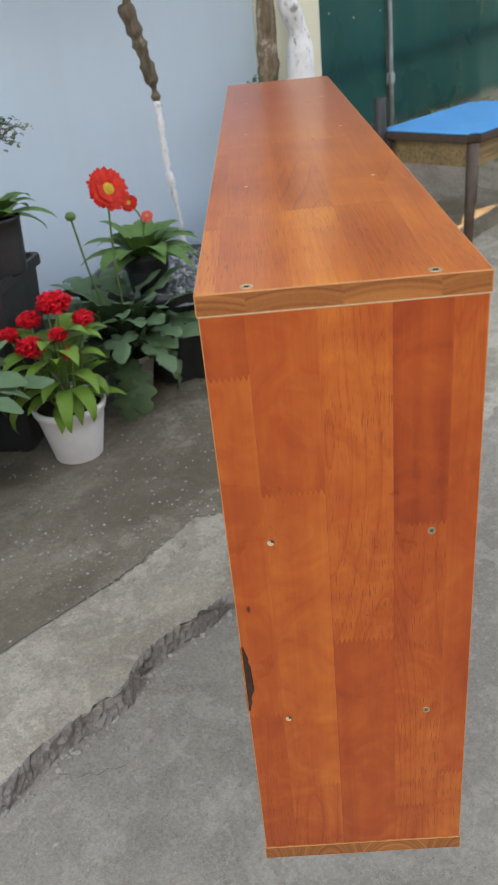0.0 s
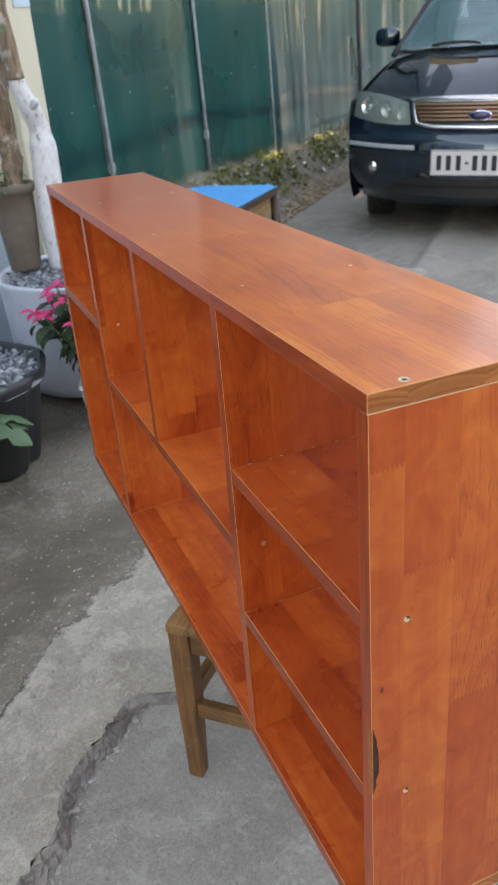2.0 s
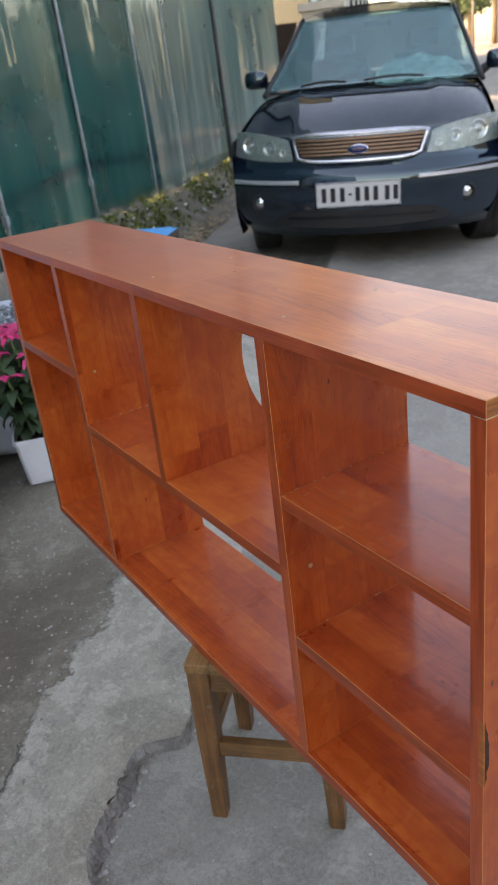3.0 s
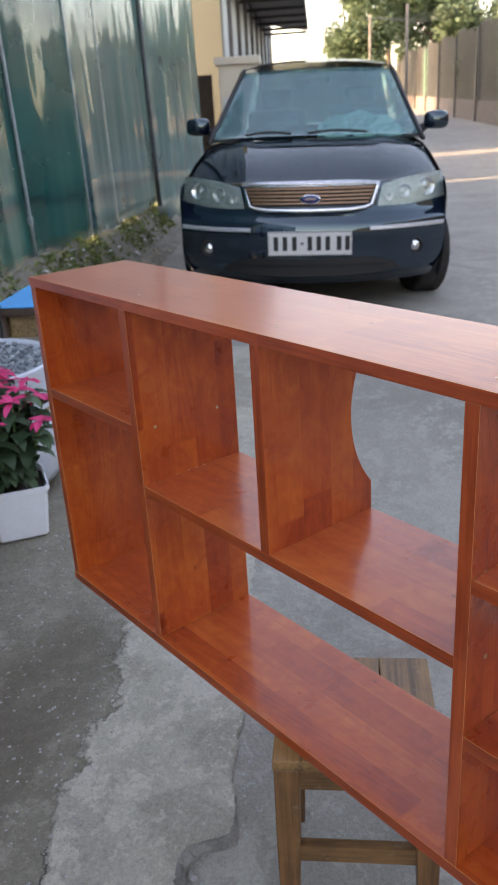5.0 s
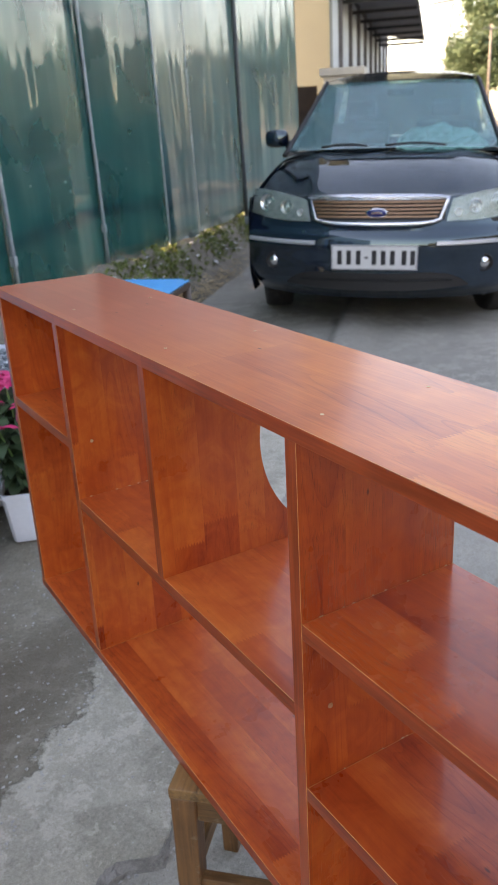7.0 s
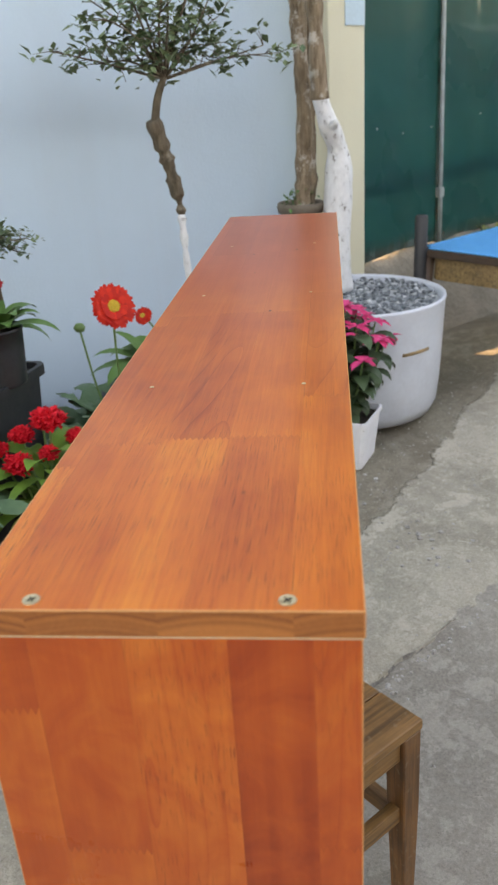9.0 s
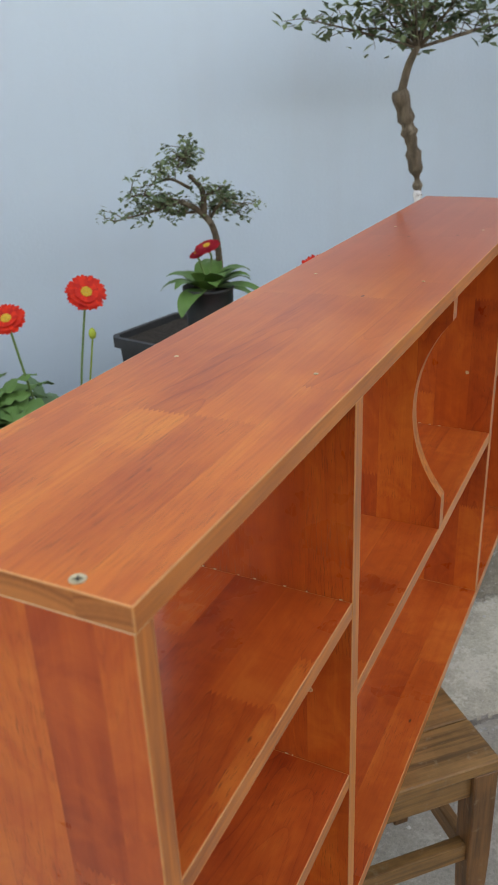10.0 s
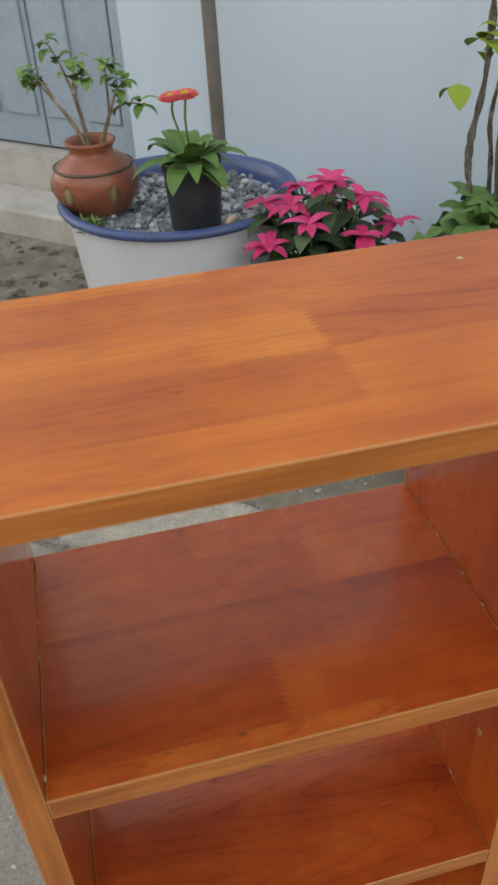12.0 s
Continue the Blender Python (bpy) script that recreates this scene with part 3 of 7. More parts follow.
def thing(name, label, category, at=(0, 0, 0), turn=0.0, group=""):
    """An empty at the base of a thing."""
    ob = new(name)
    ob.empty_display_size = 0.05
    ob.location, ob.rotation_euler = at, (0, 0, turn)
    return tagged(ob, label, category, group)


def structure(ob, label, category):
    return tagged(ob, label, category, kind="structure")


def street_frame(ob):
    ob.rotation_euler = (0, 0, STREET)
    return ob


def box(bm, x0, x1, y0, y1, z0, z1, bevel=0.0, m=None):
    g = bmesh.ops.create_cube(bm, size=1.0)
    mat = Matrix.Translation(((x0 + x1) / 2, (y0 + y1) / 2, (z0 + z1) / 2)) @ Matrix.Diagonal((x1 - x0, y1 - y0, z1 - z0, 1))
    bmesh.ops.transform(bm, matrix=(m or Matrix()) @ mat, verts=g["verts"])
    if bevel:
        edges = list({e for v in g["verts"] for e in v.link_edges})
        return bmesh.ops.bevel(bm, geom=edges, offset=bevel, segments=2, profile=0.6, affect="EDGES")["faces"]
    return []


def lathe(bm, profile, seg=32, at=(0, 0, 0), close=False, squash=1.0):
    """Turns a profile of (radius, height) round the z axis."""
    rings = []
    for r, z in profile:
        rings.append([bm.verts.new((at[0] + r * math.cos(2 * math.pi * k / seg), at[1] + squash * r * math.sin(2 * math.pi * k / seg), at[2] + z)) for k in range(seg)])
    for a, b in zip(rings, rings[1:]):
        for k in range(seg):
            bm.faces.new((a[k], a[(k + 1) % seg], b[(k + 1) % seg], b[k]))
    if close:
        bm.faces.new(list(reversed(rings[0])))
        bm.faces.new(rings[-1])
    return rings


def tube(bm, pts, radii, seg=8, cap=True):
    """A swept limb through points, with a radius for each."""
    pts = [Vector(p) for p in pts]
    rings, side = [], None
    for i, p in enumerate(pts):
        way = (pts[min(i + 1, len(pts) - 1)] - pts[max(i - 1, 0)]).normalized()
        ref = side or (Vector((1, 0, 0)) if abs(way.x) < 0.8 else Vector((0, 1, 0)))
        side = (ref - way * ref.dot(way)).normalized()
        up = way.cross(side)
        r = radii[i] if isinstance(radii, (list, tuple)) else radii
        rings.append([bm.verts.new(p + (side * math.cos(2 * math.pi * k / seg) + up * math.sin(2 * math.pi * k / seg)) * r) for k in range(seg)])
    for a, b in zip(rings, rings[1:]):
        for k in range(seg):
            bm.faces.new((a[k], a[(k + 1) % seg], b[(k + 1) % seg], b[k]))
    if cap:
        bm.faces.new(list(reversed(rings[0])))
        bm.faces.new(rings[-1])


def bend(pts, steps=6):
    """A smooth line through points (Catmull-Rom)."""
    p = [Vector(q) for q in pts]
    p = [2 * p[0] - p[1]] + p + [2 * p[-1] - p[-2]]
    out = []
    for i in range(1, len(p) - 2):
        for k in range(steps):
            t = k / steps
            out.append(0.5 * (2 * p[i] + (p[i + 1] - p[i - 1]) * t + (2 * p[i - 1] - 5 * p[i] + 4 * p[i + 1] - p[i + 2]) * t * t + (3 * p[i] - p[i - 1] - 3 * p[i + 1] + p[i + 2]) * t ** 3))
    return out + [p[-2]]


def taper(a, b, n):
    return [a + (b - a) * i / (n - 1) for i in range(n)]


def leaf(bm, at, yaw, pitch, length, width, droop=0.6, fold=0.25, n=5, tip=1.0, wave=0.0):
    """One leaf: a folded blade that bends down towards its tip."""
    at = Vector(at)
    h = Vector((math.cos(yaw), math.sin(yaw), 0))
    s = Vector((-math.sin(yaw), math.cos(yaw), 0))
    p, rows = at.copy(), []
    for i in range(n + 1):
        t = i / n
        ang = pitch - droop * t * t * 1.6
        if i:
            p = p + (h * math.cos(ang) + Vector((0, 0, 1)) * math.sin(ang)) * (length / n)
        w = width * 0.5 * math.sin(math.pi * min(1.0, t ** 0.8 * 0.97 + 0.03)) ** tip
        up = Vector((0, 0, 1)) * math.cos(ang) - h * math.sin(ang)
        wob = wave * width * (0.5 if i % 2 else -0.5)
        rows.append((bm.verts.new(p + s * w + up * (w * fold + wob)), bm.verts.new(p), bm.verts.new(p - s * w + up * (w * fold - wob))))
    for a, b in zip(rows, rows[1:]):
        bm.faces.new((a[0], b[0], b[1], a[1]))
        bm.faces.new((a[1], b[1], b[2], a[2]))


def leaflets(bm, at, spread, count, size, flat=0.6, rnd=R):
    """A clump of small leaves, each a bent diamond, round a point."""
    for _ in range(count):
        d = Vector((rnd.gauss(0, 1), rnd.gauss(0, 1), rnd.gauss(0, flat)))
        c = Vector(at) + d * spread * 0.5
        yaw, pit, ln = rnd.uniform(0, 6.283), rnd.uniform(-0.9, 0.7), size * rnd.uniform(0.7, 1.35)
        f = Vector((math.cos(yaw) * math.cos(pit), math.sin(yaw) * math.cos(pit), math.sin(pit))) * ln
        s = Vector((-math.sin(yaw), math.cos(yaw), rnd.uniform(-0.5, 0.5))) * ln * 0.30
        n = f.cross(s).normalized() * ln * 0.1
        a, b, e, g = bm.verts.new(c - f * 0.5), bm.verts.new(c + s + n), bm.verts.new(c + f * 0.5), bm.verts.new(c - s + n)
        bm.faces.new((a, b, e))
        bm.faces.new((a, e, g))


def stones(bm, place, count, size, rnd=R):
    """Rough pebbles: place() gives a point for each."""
    for _ in range(count):
        c, s = Vector(place()), size * rnd.uniform(0.55, 1.3)
        g = bmesh.ops.create_icosphere(bm, subdivisions=1, radius=s)
        k = Vector((rnd.uniform(0.7, 1.3), rnd.uniform(0.6, 1.1), rnd.uniform(0.45, 0.8)))
        q = Euler((rnd.uniform(-0.5, 0.5), rnd.uniform(-0.5, 0.5), rnd.uniform(0, 6.28))).to_matrix()
        for v in g["verts"]:
            v.co = q @ Vector((v.co.x * k.x, v.co.y * k.y, v.co.z * k.z)) * rnd.uniform(0.85, 1.1) + c


def chips(bm, place, count, lo, hi, rnd=R):
    """Small sharp crumbs: squashed, skewed octahedra."""
    for _ in range(count):
        c, r = Vector(place()), lo + (hi - lo) * rnd.random() ** 3
        t = rnd.uniform(0, 6.283)
        ring_ = [bm.verts.new(c + Vector((math.cos(t + k * 1.571), math.sin(t + k * 1.571), 0)) * r * rnd.uniform(0.6, 1.4)) for k in range(4)]
        a, b = bm.verts.new(c + Vector((0, 0, r * rnd.uniform(0.4, 0.9)))), bm.verts.new(c - Vector((0, 0, r * 0.4)))
        for k in range(4):
            bm.faces.new((ring_[k], ring_[(k + 1) % 4], a))
            bm.faces.new((ring_[(k + 1) % 4], ring_[k], b))


def grid(bm, us, vs, f):
    """A sheet of quads: f(u, v) gives each corner."""
    rows = [[bm.verts.new(f(u, v)) for v in vs] for u in us]
    for a, b in zip(rows, rows[1:]):
        for k in range(len(vs) - 1):
            bm.faces.new((a[k], b[k], b[k + 1], a[k + 1]))
    return rows


def span(a, b, n):
    return [a + (b - a) * i / n for i in range(n + 1)]


def smooth(a, b, x):
    t = max(0.0, min(1.0, (x - a) / (b - a)))
    return t * t * (3 - 2 * t)


# ---- ground ----
LOW = -0.04


def edge_v(u):
    """The broken edge of the raised pavement."""
    w = 0.587 + 0.010 * math.sin(u * 5.1) + 0.016 * (noise.noise(Vector((u * 7.0, 0.3, 0))) + 0.5 * noise.noise(Vector((u * 23.0, 1.3, 0))))
    return w + 0.028 * smooth(0.18, 0.30, u) * (1 - smooth(0.50, 0.56, u)) - 0.046 * smooth(0.535, 0.565, u)


def rise(u):
    """The ground climbs gently from the pots to the parked car."""
    return 0.10 * smooth(1.45, 3.25, u)


def street_z(u, v):
    z = LOW + rise(u) + 0.021 * min(47.0, max(0.0, u - 13.0))
    near = math.exp(-((u - 0.5) ** 2) / 30.0)
    z += near * 0.006 * noise.noise(Vector((u * 1.3, v * 1.3, 0)))
    if -1.0 < v < 0.62:
        z += 0.020 * smooth(0.54, 0.66, u) * smooth(0.36, 0.56, v) + 0.016 * smooth(0.95, 1.3, u) * smooth(0.30, 0.56, v)
        z += 0.004 * smooth(0.40, 0.57, v)
    return z


bm = bmesh.new()
us = [-400, -120, -40, -16, -8, -5] + span(-3.0, 5.0, 150) + span(5.5, 30.0, 50) + [34, 40, 47, 60, 90, 160, 400]
vs = [-400, -120, -40, -16, -9, -6] + span(-4.0, -0.6, 20) + span(-0.5, 0.66, 40) + span(0.8, 4.0, 12) + [8, 16, 40, 120, 400]
grid(bm, us, vs, lambda u, v: Vector((u, v, street_z(u, v) - (0.03 if v > 0.70 and u < 2.5 and v < 4 else 0.0))))
street = street_frame(part("ground", bm, STREET_M, smooth=True))
structure(street, "grey worn cement street with pale scuffs", "street")


def slab(name, v0, v1, top, material, u0, u1, step, low):
    """A slab between two wandering lines, with a crumbled front face."""
    bm, re = bmesh.new(), random.Random(77)
    us = span(u0, u1, int((u1 - u0) / step))
    def at(u, k):
        a, b = v0(u), v1(u)
        calm = 1 - 0.75 * smooth(0.53, 0.62, u)
        if k < 0:
            return Vector((u, a + 0.0036 * k * calm + calm * (0.007 * noise.noise(Vector((u * 22, k * 0.25, 0))) + 0.006 * noise.noise(Vector((u * 60, k * 0.8, 4))) + re.uniform(-0.0045, 0.0045)), rise(u) + top + (low - top) * min(1.0, -k / 10.0) + re.uniform(-0.0016, 0.0016) * calm * (k > -9)))
        v = a + (b - a) * k
        return Vector((u, v, rise(u) + top - 0.007 * (1 - smooth(0, 0.02, k)) + 0.004 * (1 - smooth(0, 0.05, k)) * noise.noise(Vector((u * 40, v * 40, 1))) + 0.003 * noise.noise(Vector((u * 3, v * 3, 5)))))
    grid(bm, us, list(range(-10, 1)) + [0.005, 0.012, 0.03, 0.08, 0.2, 0.4, 0.6, 0.8, 1.0], at)
    bmesh.ops.recalc_face_normals(bm, faces=bm.faces)
    for f in bm.faces:
        c = f.calc_center_median()
        if c.y < v0(c.x) - 0.002:
            f.material_index = 1
    ob = part(name, bm, [material, CRUMB_M], smooth=True)
    for p in ob.data.polygons:
        if p.material_index:
            p.use_smooth = False
    return street_frame(ob)


strip = slab("pavement", edge_v, lambda u: 2.1, 0.003, PAVE_M, -9.0, 3.4, 0.009, LOW - 0.02)
structure(strip, "pale cement pavement with a crumbled edge, damp along the house", "pavement")
bm = bmesh.new()
rg = random.Random(31)
def grit():
    u, v = rg.uniform(-0.8, 2.8), rg.uniform(-0.4, 1.9) if rg.random() < 0.25 else 0.80 + 0.9 * rg.random() ** 1.5
    top = 0.003 + rise(u) if v > edge_v(u) else street_z(u, v)
    return (u, v, top + 0.001)
chips(bm, grit, 6500, 0.0009, 0.0048, rg)
def rubble():
    u = rg.uniform(-0.5, 1.5)
    return (u, edge_v(u) - 0.012 - abs(rg.gauss(0, 0.012)), street_z(u, 0.5) + 0.001)
stones(bm, rubble, 240, 0.006, rg)
tagged(street_frame(part("grit", bm, STRIP_M)), "pale grit and crumbs of cement lying about", "grit", kind="stuff")
# a thin open crack from the broken edge across the street
bm = bmesh.new()
for pts in ([(0.03, 0.545), (0.045, 0.528), (0.052, 0.510), (0.066, 0.506), (0.074, 0.490), (0.095, 0.487), (0.100, 0.476), (0.118, 0.470)], [(0.545, 0.60), (0.58, 0.555), (0.62, 0.56), (0.68, 0.545)]):
    for (a, b), (c, d) in zip(pts, pts[1:]):
        for k in range(3):
            t0, t1 = k / 3, (k + 1) / 3
            p, q = (a + (c - a) * t0, b + (d - b) * t0), (a + (c - a) * t1, b + (d - b) * t1)
            w = 0.0006
            vsq = [bm.verts.new((x, y + s * w, street_z(x, y) + 0.0045)) for (x, y), s in ((p, -1), (q, -1), (q, 1), (p, 1))]
            bm.faces.new(vsq)
structure(street_frame(part("street_crack", bm, DARKSLOT)), "thin dark crack in the cement", "crack")

# ---- house wall, cream pillar, door, fence ----
WALL_V = 2.0
# the upper wall is out of view, raised to throw the yard into shade
H_WALL = 6.0


def wall_box(name, u0, u1, v0, v1, z0, z1, material, label, category="wall", bevel=0.0):
    bm = bmesh.new()
    box(bm, u0, u1, v0, v1, z0, z1, bevel)
    return structure(street_frame(part(name, bm, material)), label, category)


DU0, DU1, DZ0, DZ1 = -2.35, -1.42, 0.23, 2.28
wall_box("wall_house_main", DU1, 2.197, WALL_V, WALL_V + 0.25, -0.05, H_WALL, WALL_M, "pale blue-white limewashed house wall")
wall_box("wall_house_far", -9.0, DU0, WALL_V, WALL_V + 0.25, -0.05, H_WALL, WALL_M, "pale blue-white limewashed house wall beyond the door")
wall_box("wall_house_lintel", DU0, DU1, WALL_V, WALL_V + 0.25, DZ1, H_WALL, WALL_M, "limewashed wall above the grey door")
wall_box("wall_house_foot", DU0, DU1, WALL_V, WALL_V + 0.25, -0.05, DZ0, STONE_STEP, "worn threshold under the grey door")
# added dark sheet, so the gaps of the door look unlit
wall_box("wall_house_inner", DU0 - 0.2, DU1 + 0.2, WALL_V + 0.254, WALL_V + 0.30, -0.05, DZ1 + 0.3, DARK_BLOCK, "added dark backing behind the closed door")
wall_box("pillar_cream", 2.20, 2.392, WALL_V - 0.165, WALL_V + 0.40, -0.05, H_WALL, CREAM_M, "cream rendered pillar at the end of the wall", "pillar", 0.006)
wall_box("door_step", DU0 - 0.1, DU1 + 0.02, WALL_V - 0.22, WALL_V - 0.003, -0.02, 0.10, STONE_STEP, "low worn cement step before the door", "step", 0.01)
door = thing("door", "grey painted panelled door, closed", "door", W((DU0 + DU1) / 2, WALL_V + 0.10, DZ0), STREET)
tagged(door, kind="structure")
hw = (DU1 - DU0) / 2
for s in (-1, 1):
    bm = bmesh.new()
    box(bm, min(s * hw, s * (hw - 0.07)), max(s * hw, s * (hw - 0.07)), -0.06, 0.05, 0.0, DZ1 - DZ0, 0.006)
    part("door_frame", bm, DOOR_GREY, door)
    bm = bmesh.new()
    box(bm, min(s * 0.005, s * (hw - 0.075)), max(s * 0.005, s * (hw - 0.075)), -0.02, 0.02, 0.01, DZ1 - DZ0 - 0.02, 0.004)
    leafd = part("door_leaf", bm, DOOR_GREY, door)
    for z0, z1 in ((0.12, 0.62), (0.76, 1.9)):
        for k in (0.26, 0.74):
            bm = bmesh.new()
            xa = s * (hw - 0.075) * k
            box(bm, xa - 0.075, xa + 0.075, -0.030, -0.021, z0, z1, 0.006)
            part("panel", bm, DOOR_GREY, leafd)
bm = bmesh.new()
box(bm, 2.285, 2.388, WALL_V - 0.169, WALL_V - 0.166, 1.32, 1.47)
tagged(street_frame(part("paper_notice", bm, STICKER)), "faded pale blue notice stuck on the cream pillar", "notice")

# FZ1: unseen upper fence, made this high so its shade crosses the street
FENCE_V, FZ0, FZ1 = 2.03, 0.40, 6.3
FENCE_LINE = ((2.30, 2.00), (3.12, 2.040), (4.443, 2.110), (5.479, 2.005), (7.767, 1.945), (11.2, 1.885))


def fence_v(u):
    """The fence wanders a little from upright to upright."""
    for (a, va), (b, vb) in zip(FENCE_LINE, FENCE_LINE[1:]):
        if u <= b or b == 11.2:
            return va + (vb - va) * (u - a) / (b - a)


def sheet(bm, u0, u1, z0, z1, seed=0, lap=0.0):
    """A flat roofing sheet with dents and a lapped edge."""
    def at(u, z):
        d = 0.020 * noise.noise(Vector((u * 1.9 + seed, z * 0.45, seed))) + 0.0065 * noise.noise(Vector((u * 4.2 + seed, z * 0.75, seed))) + 0.0034 * noise.noise(Vector((u * 8.5 + seed, z * 1.2, seed)))
        fade = smooth(0.0, 0.10, u - u0) * smooth(0.0, 0.10, u1 - u)
        return Vector((u, fence_v(u) - lap + 0.015 * (z - 0.5) + d * (0.25 + 0.75 * fade), z + (0.03 * noise.noise(Vector((u * 1.5, 7.7, 0))) if z == z0 else 0)))
    n = max(10, int((u1 - u0) / 0.025))
    grid(bm, span(u0, u1, n), span(z0, z1, 60), at)
    bmesh.ops.solidify(bm, geom=bm.faces[:], thickness=0.003)
    bmesh.ops.recalc_face_normals(bm, faces=bm.faces)


fence = new("fence_green")
fence.rotation_euler = (0, 0, STREET)
structure(fence, "tall fence of dented glossy dark green roofing sheets", "fence")
cuts = [2.395, 3.12, 4.443, 5.479, 6.22, 7.767, 9.3, 11.2]
for k, (a, b) in enumerate(zip(cuts, cuts[1:])):
    bm = bmesh.new()
    sheet(bm, a, b + 0.02, (FZ0 if k < 5 else 0.10) - 0.012 * (k % 2), FZ1 + 0.05 * (k % 3), k * 3.7, 0.005 * (k % 2))
    part("sheet", bm, GREEN_SHEET if k < 3 else GREY_GREEN_SHEET, fence, smooth=True)
for u, w in ((3.12, 0.020), (4.443, 0.019), (7.767, 0.044)):
    bm = bmesh.new()
    tube(bm, [(u + 0.004 * math.sin(z * 3), fence_v(u) - 0.026 + 0.015 * (z - 0.5), z) for z in span(FZ0 - 0.03, FZ1, 12)], w * 0.5, 10)
    part("post", bm, DARK_POST if u > 7 else STEEL_POST, fence, "dark iron upright" if u > 7 else "dusty galvanised upright", True)
    for z in ((0.62, 1.25, 1.9) if u > 7 else (0.62,)):
        bm = bmesh.new()
        dv = fence_v(u) + 0.015 * (z - 0.5)
        box(bm, u - w * 0.8, u + w * 0.8, dv - 0.034 - w * 0.2, dv - 0.012, z, z + 0.045, 0.003)
        part("clip", bm, DARK_POST if u > 7 else STEEL_POST, fence)
for u in (5.479, 6.22):
    bm = bmesh.new()
    tube(bm, [(u, fence_v(u) - 0.006 + 0.015 * (z - 0.5), z) for z in span(FZ0, FZ1, 12)], 0.007, 6)
    part("lap_seam", bm, STEEL_POST, fence, "worn pale edge of a lapped sheet")
for z in (0.75, 1.85, 2.9, 4.2):
    bm = bmesh.new()
    box(bm, 2.45, 11.1, FENCE_V + 0.12, FENCE_V + 0.16, z, z + 0.04, 0.004)
    part("rail", bm, STEEL_POST, fence)
# rivets
bm = bmesh.new()
for c, z in ((2.50, 0.90), (2.66, 0.95), (2.84, 0.92), (3.05, 0.93), (3.45, 0.96), (3.92, 0.95), (4.30, 0.95), (4.85, 0.97), (5.2, 0.99)):
    lathe(bm, [(0.0045, 0), (0.004, 0.003), (0.0, 0.005)], 8)
    for v in bm.verts[-24:]:
        v.co = Vector((c + v.co.x, fence_v(c) - 0.012 - v.co.z, z + v.co.y))
part("rivets", bm, STEEL_POST, fence)["kind"] = "stuff"

# soil bank with weeds under the fence
bm = bmesh.new()
def bank(u, k):
    v0 = 1.60 + 0.04 * noise.noise(Vector((u * 1.7, 3, 0)))
    v = v0 + (2.30 - v0) * k
    up = 0.09 * smooth(0.0, 0.38, k) + 0.27 * smooth(0.30, 0.66, k)
    return Vector((u, v, street_z(u, v) - 0.010 + up * (0.30 + 0.70 * smooth(9.6, 7.4, u)) + 0.06 * smooth(0.15, 0.5, k) * noise.noise(Vector((u * 4, v * 4, 2)))))
grid(bm, span(2.42, 11.3, 180), span(0, 1, 18), bank)
structure(street_frame(part("bank", bm, BANK_M, smooth=True)), "low bank of bare dusty soil under the fence", "bank")
bm = bmesh.new()
rw = random.Random(5)
for _ in range(3800):
    u = rw.uniform(3.5, 8.2)
    k = min(0.62, max(0.24, rw.gauss(0.49, 0.085)))
    if u < 4.3 and rw.random() < 0.4:
        continue
    p = bank(u, k)
    if noise.noise(Vector((u * 1.6, 9.0, 0))) > -0.15 or rw.random() < 0.25:
        leaf(bm, p, rw.uniform(0, 6.28), rw.uniform(0.3, 1.3), rw.uniform(0.025, 0.065), rw.uniform(0.010, 0.024), 0.5, n=3)
tagged(street_frame(part("weeds", bm, WEED_M)), "low straggling weeds along the fence foot", "weeds", kind="stuff")
bm = bmesh.new()
for _ in range(90):
    u, k = rw.uniform(4.2, 7.6), rw.uniform(0.34, 0.6)
    leaf(bm, bank(u, k) + Vector((0, 0, 0.015)), rw.uniform(0, 6.28), rw.uniform(-0.2, 0.7), rw.uniform(0.03, 0.07), rw.uniform(0.015, 0.035), 0.3, n=2)
tagged(street_frame(part("plastic_scraps", bm, FILLER_WHITE)), "pale torn scraps of litter among the weeds", "litter", kind="stuff")
# tan flakes stand in for sun patches that leak under the fence
bm = bmesh.new()
for _ in range(420):
    u = rw.gauss(5.45, 0.55)
    k = 0.17 + 0.02 * (u - 5.4) + rw.gauss(0, 0.055)
    leaf(bm, bank(u, max(0.02, k)) + Vector((0, 0, 0.003 + rw.uniform(0, 0.010))), rw.uniform(0, 6.28), rw.uniform(-0.2, 0.3), rw.uniform(0.03, 0.06), rw.uniform(0.015, 0.03), 0.2, n=2)
tagged(street_frame(part("dry_leaves", bm, SUN_FLECK_M)), "scatter of tan flakes painted as sun patches on the street edge", "dry leaves", kind="stuff")

# ---- unseen blocks added to close the place and shape its light ----
# added out of view to keep the sun off the cabinet
wall_box("wall_yard", 11.3, 15.6, 2.70, 2.95, -0.2, 6.0, DARK_BLOCK, "unseen added wall that blocks the sun past the fence end", "wall")
# dark and out of view, so the fence's lower part mirrors something dark
wall_box("wall_across_street", -14.0, 22.0, -6.4, -6.1, -0.2, 3.5, DARK_BLOCK, "unseen dark wall added across the street for the fence to mirror", "wall")
wall_box("wall_street_end", -14.3, -14.0, -6.4, 2.3, -0.2, 1.9, DARK_BLOCK, "unseen plain wall added to close the street behind", "wall")

# ---- the bookshelf ----
shelf = thing("bookshelf", "varnished orange-red rubberwood wall shelf resting on a stool", "bookshelf", (0.1, 0.6235, 0.309))
O = Vector((0.1, 0.6235, 0.309))
